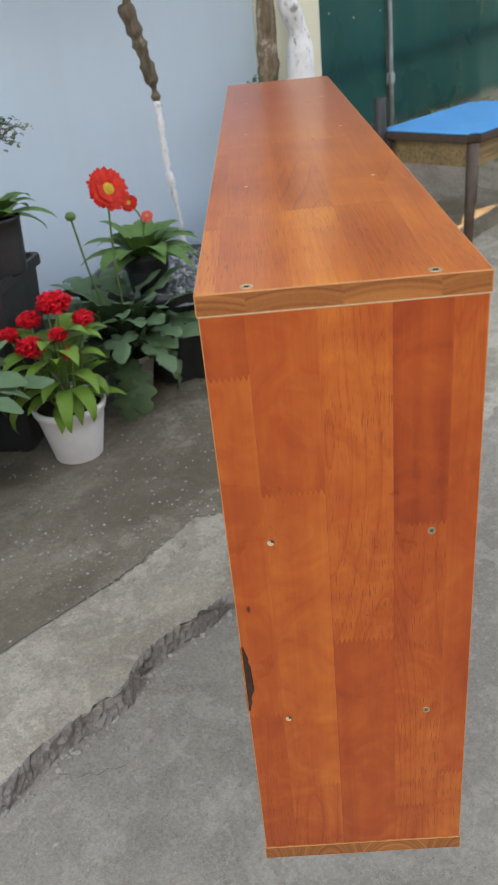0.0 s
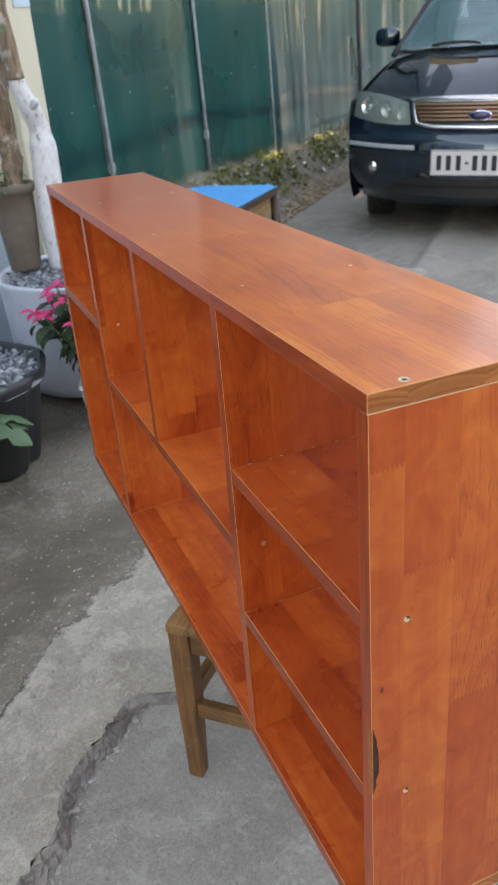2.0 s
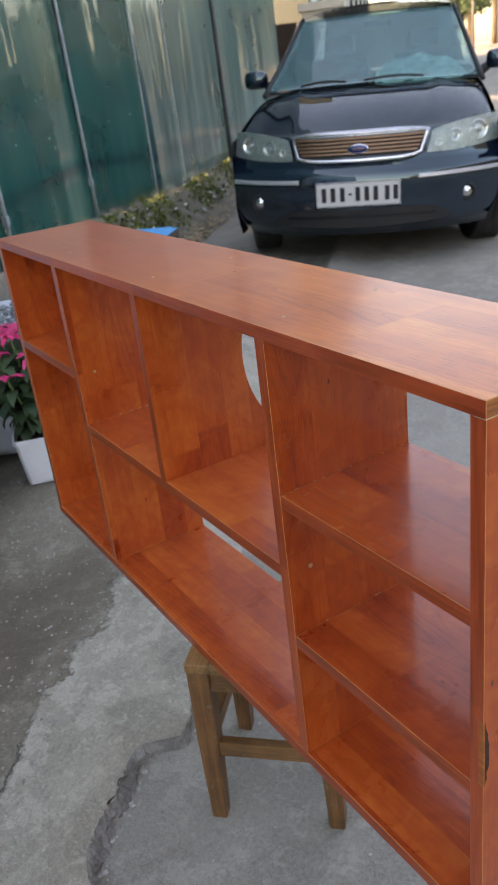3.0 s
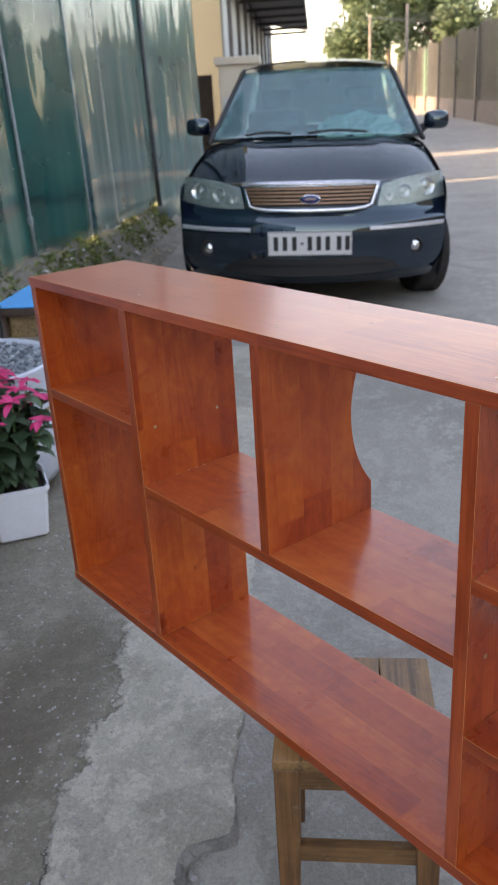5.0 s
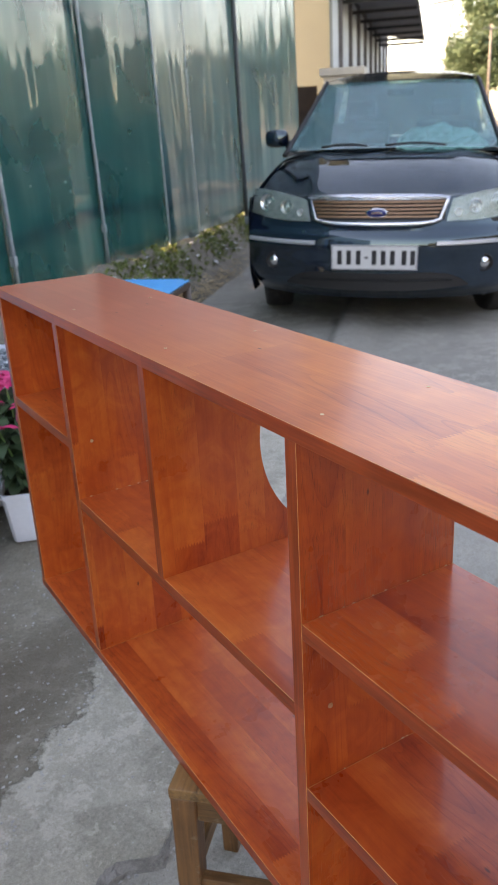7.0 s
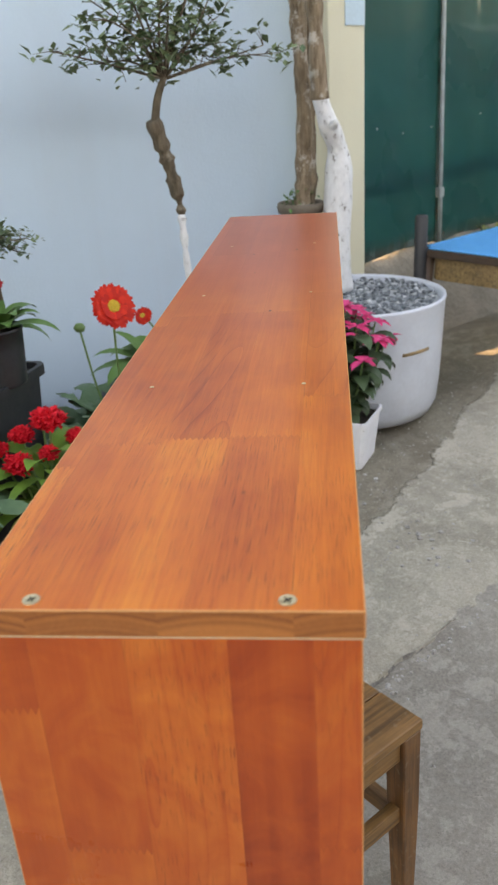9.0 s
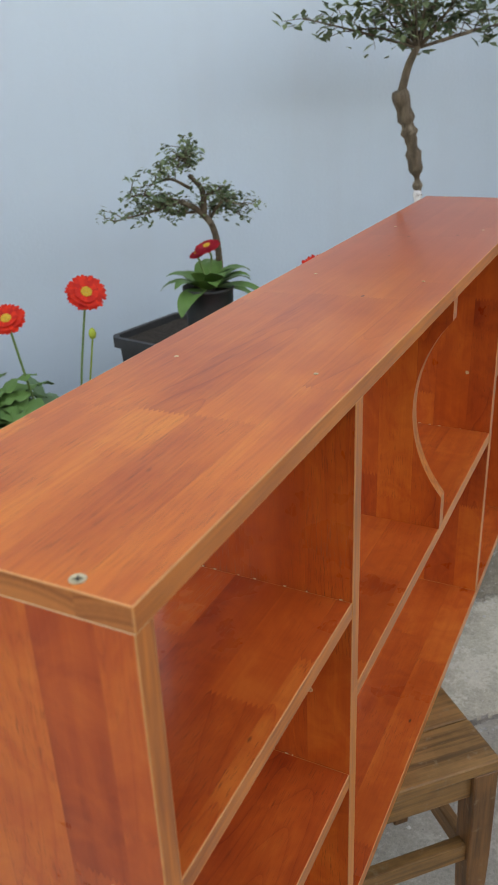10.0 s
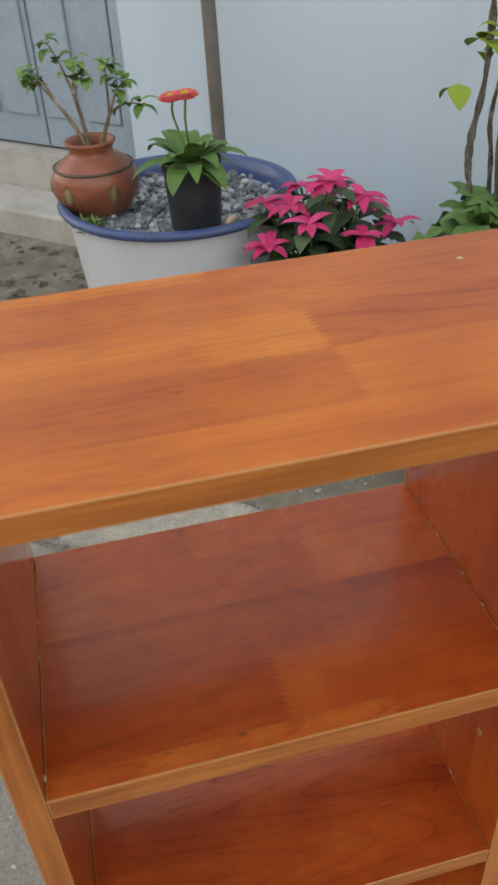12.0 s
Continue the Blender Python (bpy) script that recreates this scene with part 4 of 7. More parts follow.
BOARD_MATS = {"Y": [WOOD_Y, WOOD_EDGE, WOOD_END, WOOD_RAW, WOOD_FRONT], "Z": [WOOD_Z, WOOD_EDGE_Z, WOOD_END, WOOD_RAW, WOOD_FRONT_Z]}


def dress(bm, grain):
    """Broad faces, long edges, sawn ends and rubbed corners each take their own finish; those facing -x are redder."""
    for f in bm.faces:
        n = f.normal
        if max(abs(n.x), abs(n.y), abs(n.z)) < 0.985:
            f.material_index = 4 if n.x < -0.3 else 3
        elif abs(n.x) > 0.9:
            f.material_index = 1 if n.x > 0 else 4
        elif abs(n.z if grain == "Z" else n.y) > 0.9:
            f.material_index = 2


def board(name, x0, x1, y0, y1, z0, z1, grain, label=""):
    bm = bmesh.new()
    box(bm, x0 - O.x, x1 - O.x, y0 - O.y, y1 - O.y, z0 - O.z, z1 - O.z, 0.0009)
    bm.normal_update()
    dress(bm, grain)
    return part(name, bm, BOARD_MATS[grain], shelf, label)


L, D, T = 1.251, 0.200, 0.017
ZB, ZT = 0.309, 0.922
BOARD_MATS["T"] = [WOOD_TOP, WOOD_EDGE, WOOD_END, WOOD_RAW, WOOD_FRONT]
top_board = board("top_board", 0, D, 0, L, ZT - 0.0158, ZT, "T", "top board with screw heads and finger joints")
board("bottom_board", 0, D, 0, L, ZB, ZB + T, "Y")
UP0, UP1 = ZB + T + 0.0003, ZT - 0.0162
board("end_panel", 0.0012, D - 0.0012, 0.0008, T, UP0, UP1, "Z", "end panel with screw holes and a bark-edged flaw")
board("end_panel", 0.001, D - 0.001, L - T, L - 0.0008, UP0, UP1, "Z")
board("divider", 0.001, D - 0.001, 0.306, 0.306 + T, UP0, UP1, "Z")
board("divider", 0.001, D - 0.001, 0.9345, 0.9345 + T, UP0, UP1, "Z")
board("shelf_board", 0.0015, D - 0.0015, T + 0.0003, 0.3057, 0.7035, 0.7205, "Y")
board("shelf_board", 0.0015, D - 0.0015, T + 0.0003, 0.3057, 0.5035, 0.5205, "Y")
board("shelf_board", 0.0015, D - 0.0015, 0.3233, 0.9342, 0.6015, 0.6185, "Y")
board("shelf_board", 0.0015, D - 0.0015, 0.9518, L - T - 0.0003, 0.7025, 0.7195, "Y")
# the short divider with a hollow cut into one edge
bm = bmesh.new()
prof = [(0.001, 0.6188), (0.199, 0.6188), (0.199, 0.655)]
for k in range(25):
    a = radians(-40 + 80 * k / 24)
    prof.append((0.199 + 0.1305 - 0.1705 * math.cos(a), 0.772 + 0.1705 * math.sin(a)))
prof += [(0.199, 0.8855), (0.199, UP1), (0.001, UP1)]
front = [bm.verts.new((px - O.x, 0.6235 - O.y, pz - O.z)) for px, pz in prof]
back = [bm.verts.new((px - O.x, 0.6405 - O.y, pz - O.z)) for px, pz in prof]
bm.faces.new(front)
bm.faces.new(list(reversed(back)))
for k in range(len(prof)):
    j = (k + 1) % len(prof)
    bm.faces.new((front[j], front[k], back[k], back[j]))
bmesh.ops.recalc_face_normals(bm, faces=bm.faces)
bm.normal_update()
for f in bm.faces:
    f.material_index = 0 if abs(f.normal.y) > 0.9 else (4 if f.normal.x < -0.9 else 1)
part("short_divider", bm, BOARD_MATS["Z"], shelf, "short divider with a hollow curved back edge")


def screw_at(p, axis, head=True, k=1.0):
    """A countersunk cross-head screw, or an empty plugged hole."""
    turn = {"z": Matrix(), "-y": Matrix.Rotation(radians(90), 4, "X")}[axis]
    m = Matrix.Translation(Vector(p) - O) @ turn
    bm = bmesh.new()
    if head:
        lathe(bm, [(0.0046, 0.0001), (0.0044, 0.0006), (0.0036, 0.0004), (0.0015, 0.0003), (0.0, 0.0003)], 18)
        for w in ((0.0022, 0.00045), (0.00045, 0.0022)) if k > 0.7 else ():
            g = bmesh.ops.create_cube(bm, size=1.0)
            bmesh.ops.transform(bm, matrix=Matrix.Rotation(0.6, 4, "Z") @ Matrix.Translation((0, 0, 0.0004)) @ Matrix.Diagonal((w[0] * 2, w[1] * 2, 0.0006, 1)), verts=g["verts"])
            for f in {f for v in g["verts"] for f in v.link_faces}:
                f.material_index = 1
        bmesh.ops.transform(bm, matrix=m @ Matrix.Diagonal((k, k, 1, 1)), verts=bm.verts)
        return part("screw", bm, [SCREW, DARKSLOT], shelf, "zinc cross-head screw")
    lathe(bm, [(0.0030, 0.0002), (0.0028, 0.0004), (0.0022, 0.0003), (0.0, 0.00015)], 16)
    # one side is coloured dark for the shadow inside the hole
    for f in bm.faces:
        f.material_index = 1 if f.calc_center_median().x + f.calc_center_median().y > 0.0010 else 0
    bmesh.ops.transform(bm, matrix=m, verts=bm.verts)
    return part("plug_hole", bm, [FILLER, DARKSLOT], shelf, "small pale plugged screw hole with its shadow painted on one side")


for y in (0.0085, 0.3135, 0.629, 0.943, 1.242):
    for x in (0.036, 0.163):
        screw_at((x, y, 0.922), "z", True, 1.0 if y < 0.1 else 0.42)
for x, z, head in ((0.036, 0.713, False), (0.037, 0.513, False), (0.163, 0.713, True), (0.162, 0.513, True)):
    screw_at((x, 0.0008, z), "-y", head, 0.75)
for x in (0.034, 0.158):
    screw_at((x, 0.9345, 0.712), "-y", True, 0.6)
    screw_at((x, 0.306, 0.611), "-y", True, 0.7)
# bark left on the corner of the end panel
bm = bmesh.new()
rb = random.Random(3)
rows = []
for k in range(17):
    t = k / 16
    z = 0.527 + 0.078 * t
    w = 0.0075 * math.sin(math.pi * min(1, t * 0.93 + 0.05)) ** 0.6 + rb.uniform(-0.0012, 0.0012)
    rows.append([bm.verts.new((x - O.x, y - O.y, z - O.z)) for x, y in ((0.0008, 0.006), (0.0006, 0.0002), (0.0022, -0.0004), (max(0.003, w), -0.0002 + rb.uniform(-0.0005, 0.0002)), (max(0.0035, w + 0.0008), 0.0012))])
for a, b in zip(rows, rows[1:]):
    for k in range(4):
        f = bm.faces.new((a[k], a[k + 1], b[k + 1], b[k]))
        f.material_index = 0 if k in (2, 3) else 1
part("bark_flaw", bm, [BARK_CHIP, WOOD_EDGE], shelf, "dark bark-edged flaw")
# pale glue line under the top board
bm = bmesh.new()
box(bm, 0.0006 - O.x, D - 0.0006 - O.x, 0.0003 - O.y, 0.012 - O.y, 0.9057 - O.z, 0.9063 - O.z)
part("glue_line", bm, FILLER, shelf, "pale seam under the top board")

# pale beads of dried glue along the inner corners
bm = bmesh.new()
rgl = random.Random(44)
for y, z, x0, x1 in ((0.3055, 0.7207, 0.01, 0.19), (0.0175, 0.7207, 0.02, 0.19), (0.3055, 0.5207, 0.01, 0.19), (0.9340, 0.6187, 0.02, 0.19)):
    x = x0
    while x < x1:
        ln = rgl.uniform(0.0008, 0.004)
        if rgl.random() < 0.3:
            box(bm, x - O.x, x + ln - O.x, y - 0.0004 - O.y, y + 0.0004 - O.y, z - O.z - 0.0003, z + 0.0006 - O.z)
        x += ln + rgl.uniform(0.001, 0.012)
part("glue_bead", bm, FILLER, shelf, "pale specks of dried glue in the corners")["kind"] = "stuff"

# ---- the stool ----
stool = thing("wooden_stool", "small worn brown wooden stool carrying the shelf", "stool", (0.135, 0.597, LOW), radians(45))
SH, HW2 = 0.349, 0.122
for k in range(3):
    y0 = -HW2 + k * (2 * HW2 / 3)
    bm = bmesh.new()
    box(bm, -HW2, HW2, y0 + 0.0006, y0 + 2 * HW2 / 3 - 0.0006, SH - 0.018, SH - 0.0005 - 0.0006 * (k == 1), 0.003)
    part("seat_plank", bm, STOOL_X, stool)
for sx in (-1, 1):
    for sy in (-1, 1):
        bm = bmesh.new()
        rows = []
        for z, w in ((0.0, 0.0125), (0.006, 0.0135), (0.18, 0.0175), (SH - 0.0185, 0.0185)):
            c = HW2 - 0.0205 + 0.004 * (1 - z / SH)
            rows.append([bm.verts.new((sx * (c + a * w), sy * (c + b * w), z)) for a, b in ((-1, -1), (1, -1), (1, 1), (-1, 1))])
        for a, b in zip(rows, rows[1:]):
            for k in range(4):
                bm.faces.new((a[k], a[(k + 1) % 4], b[(k + 1) % 4], b[k]))
        bm.faces.new(rows[0])
        bm.faces.new(rows[-1])
        bmesh.ops.recalc_face_normals(bm, faces=bm.faces)
        bmesh.ops.bevel(bm, geom=[e for e in bm.edges], offset=0.002, segments=1, affect="EDGES")
        part("leg", bm, STOOL_Z, stool)
for name, z0, z1, w in (("apron", SH - 0.062, SH - 0.0185, 0.009), ("stretcher", 0.165, 0.195, 0.009)):
    for s in (-1, 1):
        for ax in (0, 1):
            bm = bmesh.new()
            e, c = HW2 - 0.034, s * (HW2 - 0.019)
            dz = 0.0 if ax == 0 or name == "apron" else -0.02
            if ax == 0:
                box(bm, -e, e, c - w, c + w, z0 + dz, z1 + dz, 0.002)
            else:
                box(bm, c - w, c + w, -e, e, z0 + dz, z1 + dz, 0.002)
            part(name, bm, STOOL_X if ax == 0 else STOOL_Y, stool)

# ---- blue table ----
def round_corners(bm, r):
    up = [e for e in bm.edges if abs(e.verts[0].co.z - e.verts[1].co.z) > 0.001]
    bmesh.ops.bevel(bm, geom=up, offset=r, segments=5, affect="EDGES")


table = thing("low_table", "low blue-topped table with dark legs and a tan drawer front", "table", W(2.765, 1.365, LOW + rise(2.765)), STREET)
TW, TD, TH = 0.356, 0.209, 0.509
bm = bmesh.new()
box(bm, -TW, TW, -TD, TD, TH - 0.004, TH)
round_corners(bm, 0.035)
part("tabletop", bm, BLUE_TOP, table, "bright blue laminate top")
bm = bmesh.new()
box(bm, -TW - 0.004, TW + 0.004, -TD - 0.004, TD + 0.004, TH - 0.036, TH - 0.0045, 0.0)
round_corners(bm, 0.039)
bmesh.ops.bevel(bm, geom=[e for e in bm.edges if abs(e.verts[0].co.z - e.verts[1].co.z) < 0.0005], offset=0.006, segments=2, affect="EDGES")
part("edge_band", bm, DARK_WOOD, table, "chipped dark wooden edge")
for x0, x1, y0, y1, nm in ((-TW + 0.05, TW - 0.05, -TD + 0.03, -TD + 0.045, "drawer_front"), (-TW + 0.05, TW - 0.05, TD - 0.045, TD - 0.03, "apron"), (-TW + 0.035, -TW + 0.05, -TD + 0.05, TD - 0.05, "apron"), (TW - 0.05, TW - 0.035, -TD + 0.05, TD - 0.05, "apron")):
    bm = bmesh.new()
    box(bm, x0, x1, y0, y1, TH - 0.125, TH - 0.037, 0.002)
    part(nm, bm, TAN_WOOD, table)
for sx in (-1, 1):
    for sy in (-1, 1):
        bm = bmesh.new()
        tube(bm, [(sx * (TW - 0.025 + 0.03 * (1 - z / TH)), sy * (TD - 0.025 + 0.012 * (1 - z / TH)), z) for z in (0.0, 0.2, TH - 0.0365)], [0.014, 0.019, 0.023], 10)
        part("leg", bm, DARK_WOOD, table, smooth=True)
roll = thing("plastic_roll", "dark plastic roll leaning beside the blue table", "roll", W(2.40, 1.565, rise(2.40)), STREET)
bm = bmesh.new()
lathe(bm, [(0.022, 0.0), (0.025, 0.004), (0.024, 0.61), (0.021, 0.615), (0.008, 0.615), (0.008, 0.55)], 16)
part("rolled_sheet", bm, BLACK_POT, roll, smooth=True)

# ---- potted plants ----
def pot_round(owner, r0, r1, h, material, name="pot", rim=0.006, z0=0.0, seg=36, fill=SOIL, deep=0.02, wall=0.004):
    """A thrown or moulded pot: foot, flared side, rolled rim, inner wall; and its soil."""
    bm = bmesh.new()
    lathe(bm, [(0.0, z0), (r0 * 0.96, z0), (r0, z0 + 0.004), (r0 + (r1 - r0) * 0.6, z0 + h * 0.62), (r1 - rim * 0.6, z0 + h - rim * 3), (r1, z0 + h - rim * 2.8), (r1 + rim * 0.4, z0 + h - rim), (r1, z0 + h), (r1 - rim, z0 + h - rim * 0.4), (r1 - rim - wall * 0.3, z0 + h - deep - 0.02), (r1 * 0.7, z0 + h - deep - 0.03)], seg)
    p = part(name, bm, material, owner, smooth=True)
    if fill:
        bm = bmesh.new()
        lathe(bm, [(r1 - rim - wall * 0.2, z0 + h - deep), (r1 * 0.7, z0 + h - deep + 0.006), (r1 * 0.4, z0 + h - deep + 0.002), (0.0, z0 + h - deep + 0.008)], 24)
        for v in bm.verts:
            v.co.z += 0.004 * noise.noise(v.co * 60)
        part("soil", bm, fill, owner, smooth=True)
    return p


def pot_square(owner, s0, s1, h, material, z0=0.0, name="pot", fill=SOIL, deep=0.02, rim=0.006):
    bm = bmesh.new()
    def ring(s, z, c=0.12):
        k = s * (1 - c)
        return [bm.verts.new((x, y, z)) for x, y in ((-s, -k), (-k, -s), (k, -s), (s, -k), (s, k), (k, s), (-k, s), (-s, k))]
    rs = [ring(s0 * 0.97, z0), ring(s0, z0 + 0.005), ring(s1 - rim, z0 + h - rim * 2.5), ring(s1, z0 + h - rim * 2.3), ring(s1, z0 + h), ring(s1 - rim, z0 + h), ring(s1 - rim - 0.004, z0 + h - deep - 0.02)]
    for a, b in zip(rs, rs[1:]):
        for k in range(8):
            bm.faces.new((a[k], a[(k + 1) % 8], b[(k + 1) % 8], b[k]))
    bm.faces.new(list(reversed(rs[0])))
    p = part(name, bm, material, owner)
    if fill:
        bm = bmesh.new()
        grid(bm, span(-s1 + rim * 1.6, s1 - rim * 1.6, 10), span(-s1 + rim * 1.6, s1 - rim * 1.6, 10), lambda x, y: Vector((x, y, z0 + h - deep + 0.008 * noise.noise(Vector((x * 40, y * 40, 1))))))
        part("soil", bm, fill, owner, smooth=True)
    return p


def gerbera(owner, at, face, r, petals, stalk_from, rnd, buds=False):
    """A daisy flower: two rings of petals and a domed eye on a bent stalk."""
    at = Vector(at)
    face = Vector(face).normalized()
    bm = bmesh.new()
    base = Vector(stalk_from)
    mid = (at + base) / 2 + Vector((rnd.uniform(-0.02, 0.02), rnd.uniform(-0.02, 0.02), 0.02))
    tube(bm, bend([base, mid, at - face * 0.006], 6), 0.0028, 6)
    stalk = part("stalk", bm, STEM, owner, smooth=True)
    q = face.to_track_quat("Z", "Y").to_matrix()
    bm = bmesh.new()
    for ring_, (n, k, tilt) in enumerate(((34, 1.0, 0.10), (30, 0.86, 0.26), (24, 0.62, 0.48))):
        for i in range(n):
            a = 2 * math.pi * (i + rnd.uniform(-0.25, 0.25)) / n
            ln = r * k * rnd.uniform(0.92, 1.06)
            w = r * 0.115
            d = Vector((math.cos(a), math.sin(a), 0))
            s = Vector((-math.sin(a), math.cos(a), 0))
            z = 0.002 * ring_
            pts = [(0.12, 0.5, 0.0), (0.6, 1.0, math.sin(tilt) * 0.6), (0.92, 0.8, math.sin(tilt) * 0.75), (1.0, 0.2, math.sin(tilt) * 0.7)]
            prev = None
            for t, ww, zz in pts:
                c = d * ln * t + Vector((0, 0, z + zz * ln * 0.6))
                cur = (bm.verts.new(at + q @ (c + s * w * ww)), bm.verts.new(at + q @ (c - s * w * ww)))
                if prev:
                    bm.faces.new((prev[0], cur[0], cur[1], prev[1]))
                prev = cur
    part("petals", bm, petals, owner)
    bm = bmesh.new()
    for k in range(90):
        a, rr = k * 2.39996, r * 0.27 * math.sqrt(k / 90)
        c = at + q @ Vector((rr * math.cos(a), rr * math.sin(a), 0.006 + 0.10 * r * (1 - (rr / (0.3 * r)) ** 2)))
        g = bmesh.ops.create_icosphere(bm, subdivisions=1, radius=r * 0.035)
        bmesh.ops.translate(bm, vec=c, verts=g["verts"])
    part("flower_eye", bm, EYE_GOLD, owner)


def lobed(bm, at, yaw, pitch, length, width, droop, rnd):
    """A stalked leaf with a wavy, deeply toothed outline and a sunken midrib."""
    at, n = Vector(at), 15
    h, s = Vector((math.cos(yaw), math.sin(yaw), 0)), Vector((-math.sin(yaw), math.cos(yaw), 0))
    p, rows, twist = at.copy(), [], rnd.uniform(-0.4, 0.4)
    for i in range(n + 1):
        t = i / n
        ang = pitch - droop * t ** 1.6 * 1.7
        if i:
            p = p + (h * math.cos(ang) + Vector((0, 0, 1)) * math.sin(ang)) * (length / n)
        up = Vector((0, 0, 1)) * math.cos(ang) - h * math.sin(ang)
        side = (s * math.cos(twist * t) + up * math.sin(twist * t))
        b = max(0.0, (t - 0.24) / 0.76)
        w = 0.0022 + width * 0.5 * math.sin(math.pi * min(1.0, b * 0.96 + 0.02)) ** 0.62 * (1.0 if i % 3 else 0.45) * (0 if t < 0.24 else 1)
        wl, wr = w * rnd.uniform(0.85, 1.12), w * rnd.uniform(0.85, 1.12)
        rows.append([bm.verts.new(q) for q in (p + side * wl + up * wl * rnd.uniform(-0.25, 0.35), p + side * wl * 0.5 + up * wl * rnd.uniform(0.1, 0.3), p, p - side * wr * 0.5 + up * wr * rnd.uniform(0.1, 0.3), p - side * wr + up * wr * rnd.uniform(-0.25, 0.35))])
    for a, b in zip(rows, rows[1:]):
        for k in range(4):
            bm.faces.new((a[k], b[k], b[k + 1], a[k + 1]))


def rosette(owner, at, count, length, width, rnd, material, lo=0.15, hi=1.1, droop=0.9, name="leaf", wave=0.0, each=True, r0=0.02, yaws=None, toothed=False):
    """Leaves spreading from one crown; large ones are parts of their own."""
    bm = bmesh.new()
    for k in range(count):
        if each and k:
            part(name, bm, material, owner, smooth=True)
            bm = bmesh.new()
        yaw = yaws[k % len(yaws)] if yaws else k * 2.39996 + rnd.uniform(-0.3, 0.3)
        t = k / max(1, count - 1)
        pit = hi + (lo - hi) * t + rnd.uniform(-0.15, 0.15)
        ln = length * rnd.uniform(0.75, 1.15) * (0.75 + 0.35 * t)
        p = Vector(at) + Vector((math.cos(yaw), math.sin(yaw), 0)) * r0
        if toothed:
            lobed(bm, p, yaw, pit, ln, width * rnd.uniform(0.8, 1.15), droop * rnd.uniform(0.7, 1.3), rnd)
        else:
            leaf(bm, p, yaw, pit, ln, width * rnd.uniform(0.8, 1.15), droop * rnd.uniform(0.7, 1.2), 0.22, 7, 0.8, wave)
    part(name if each else "foliage", bm, material, owner, smooth=True)


def poinsettia(owner, at, rx, rz, rnd, heads=11, bract=0.05, shift=(0, 0)):
    """Dusky leaves in tiers with stars of pink bracts on top."""
    at = Vector(at)
    bm = bmesh.new()
    stems = bmesh.new()
    tops = []
    for k in range(heads):
        a, rr = k * 2.39996, rx * math.sqrt((k + 0.5) / heads)
        tip = at + Vector((rr * math.cos(a) + shift[0], rr * math.sin(a) + shift[1], rz * (1.0 - 0.40 * (rr / rx) ** 2) + rnd.uniform(-0.02, 0.02)))
        tops.append(tip)
        tube(stems, bend([at, at + (tip - at) * 0.5 + Vector((rr * 0.1 * math.cos(a), rr * 0.1 * math.sin(a), 0)), tip], 4), taper(0.005, 0.0025, 9), 6)
        for j in range(17):
            t = 0.16 + 0.80 * j / 17
            p = at + (tip - at) * t
            yaw = j * 2.4 + k
            leaf(bm, p, yaw, rnd.uniform(-0.2, 0.4), rnd.uniform(0.065, 0.10), rnd.uniform(0.036, 0.052), 0.8, 0.2, 5, 0.9)
    part("stem", stems, STEM, owner, smooth=True)
    part("foliage", bm, LEAF_DARK, owner, smooth=True)
    for tip in tops:
        bm = bmesh.new()
        n = rnd.choice((7, 8, 9))
        for j in range(n):
            leaf(bm, tip + Vector((0, 0, 0.004)), j * 2 * math.pi / n + rnd.uniform(-0.25, 0.25), rnd.uniform(-0.1, 0.5), bract * rnd.uniform(0.7, 1.15), bract * 0.42, 0.5, 0.2, 5, 0.9)
        part("bract_star", bm, PETAL_PINK, owner, smooth=True)


# white pot with crimson celosia
celosia = thing("celosia_plant", "white plastic pot of crimson celosia with narrow leaves", "potted plant", (-0.515, 1.44, 0.0))
rp = random.Random(11)
pot_round(celosia, 0.066, 0.098, 0.165, WHITE_POT, rim=0.008)
stemsb = bmesh.new()
for k, (dx, dy, z, s) in enumerate(((0.02, 0.0, 0.44, 0.046), (-0.055, 0.01, 0.395, 0.034), (0.075, 0.02, 0.385, 0.032), (-0.05, -0.05, 0.345, 0.040), (0.02, -0.03, 0.365, 0.028), (0.05, -0.06, 0.325, 0.024), (-0.105, -0.02, 0.37, 0.030), (-0.02, 0.06, 0.41, 0.030))):
    tip = Vector((dx * 1.05, dy * 1.05, z))
    tube(stemsb, bend([(dx * 0.25, dy * 0.25, 0.14), (dx * 0.6, dy * 0.6, z * 0.6), tip], 4), taper(0.005, 0.003, 9), 6)
    bm = bmesh.new()
    for j in range(420):
        d = Vector((rp.gauss(0, 1), rp.gauss(0, 1), rp.gauss(0.15, 0.8))).normalized() * rp.uniform(0.6, 0.92)
        leaf(bm, tip + Vector((d.x, d.y, d.z * 0.7)) * s * 0.95, rp.uniform(0, 6.28), rp.uniform(-0.2, 1.3), s * 0.30, s * 0.26, 0.3, 0.3, 2)
    bmesh.ops.create_icosphere(bm, subdivisions=2, radius=s * 0.62, matrix=Matrix.Translation(tip))
    part("flower_plume", bm, PETAL_CRIMSON, celosia)["kind"] = "stuff"
part("stem", stemsb, STEM, celosia, smooth=True)
for k in range(40):
    bm = bmesh.new()
    a = k * 2.39996
    z = 0.16 + 0.20 * (k / 40)
    leaf(bm, (0.03 * math.cos(a), 0.03 * math.sin(a), z), a, rp.uniform(0.1, 0.9), rp.uniform(0.10, 0.17), rp.uniform(0.036, 0.055), rp.uniform(0.5, 1.2), 0.25, 6)
    part("leaf", bm, LEAF_LIME, celosia, smooth=True)
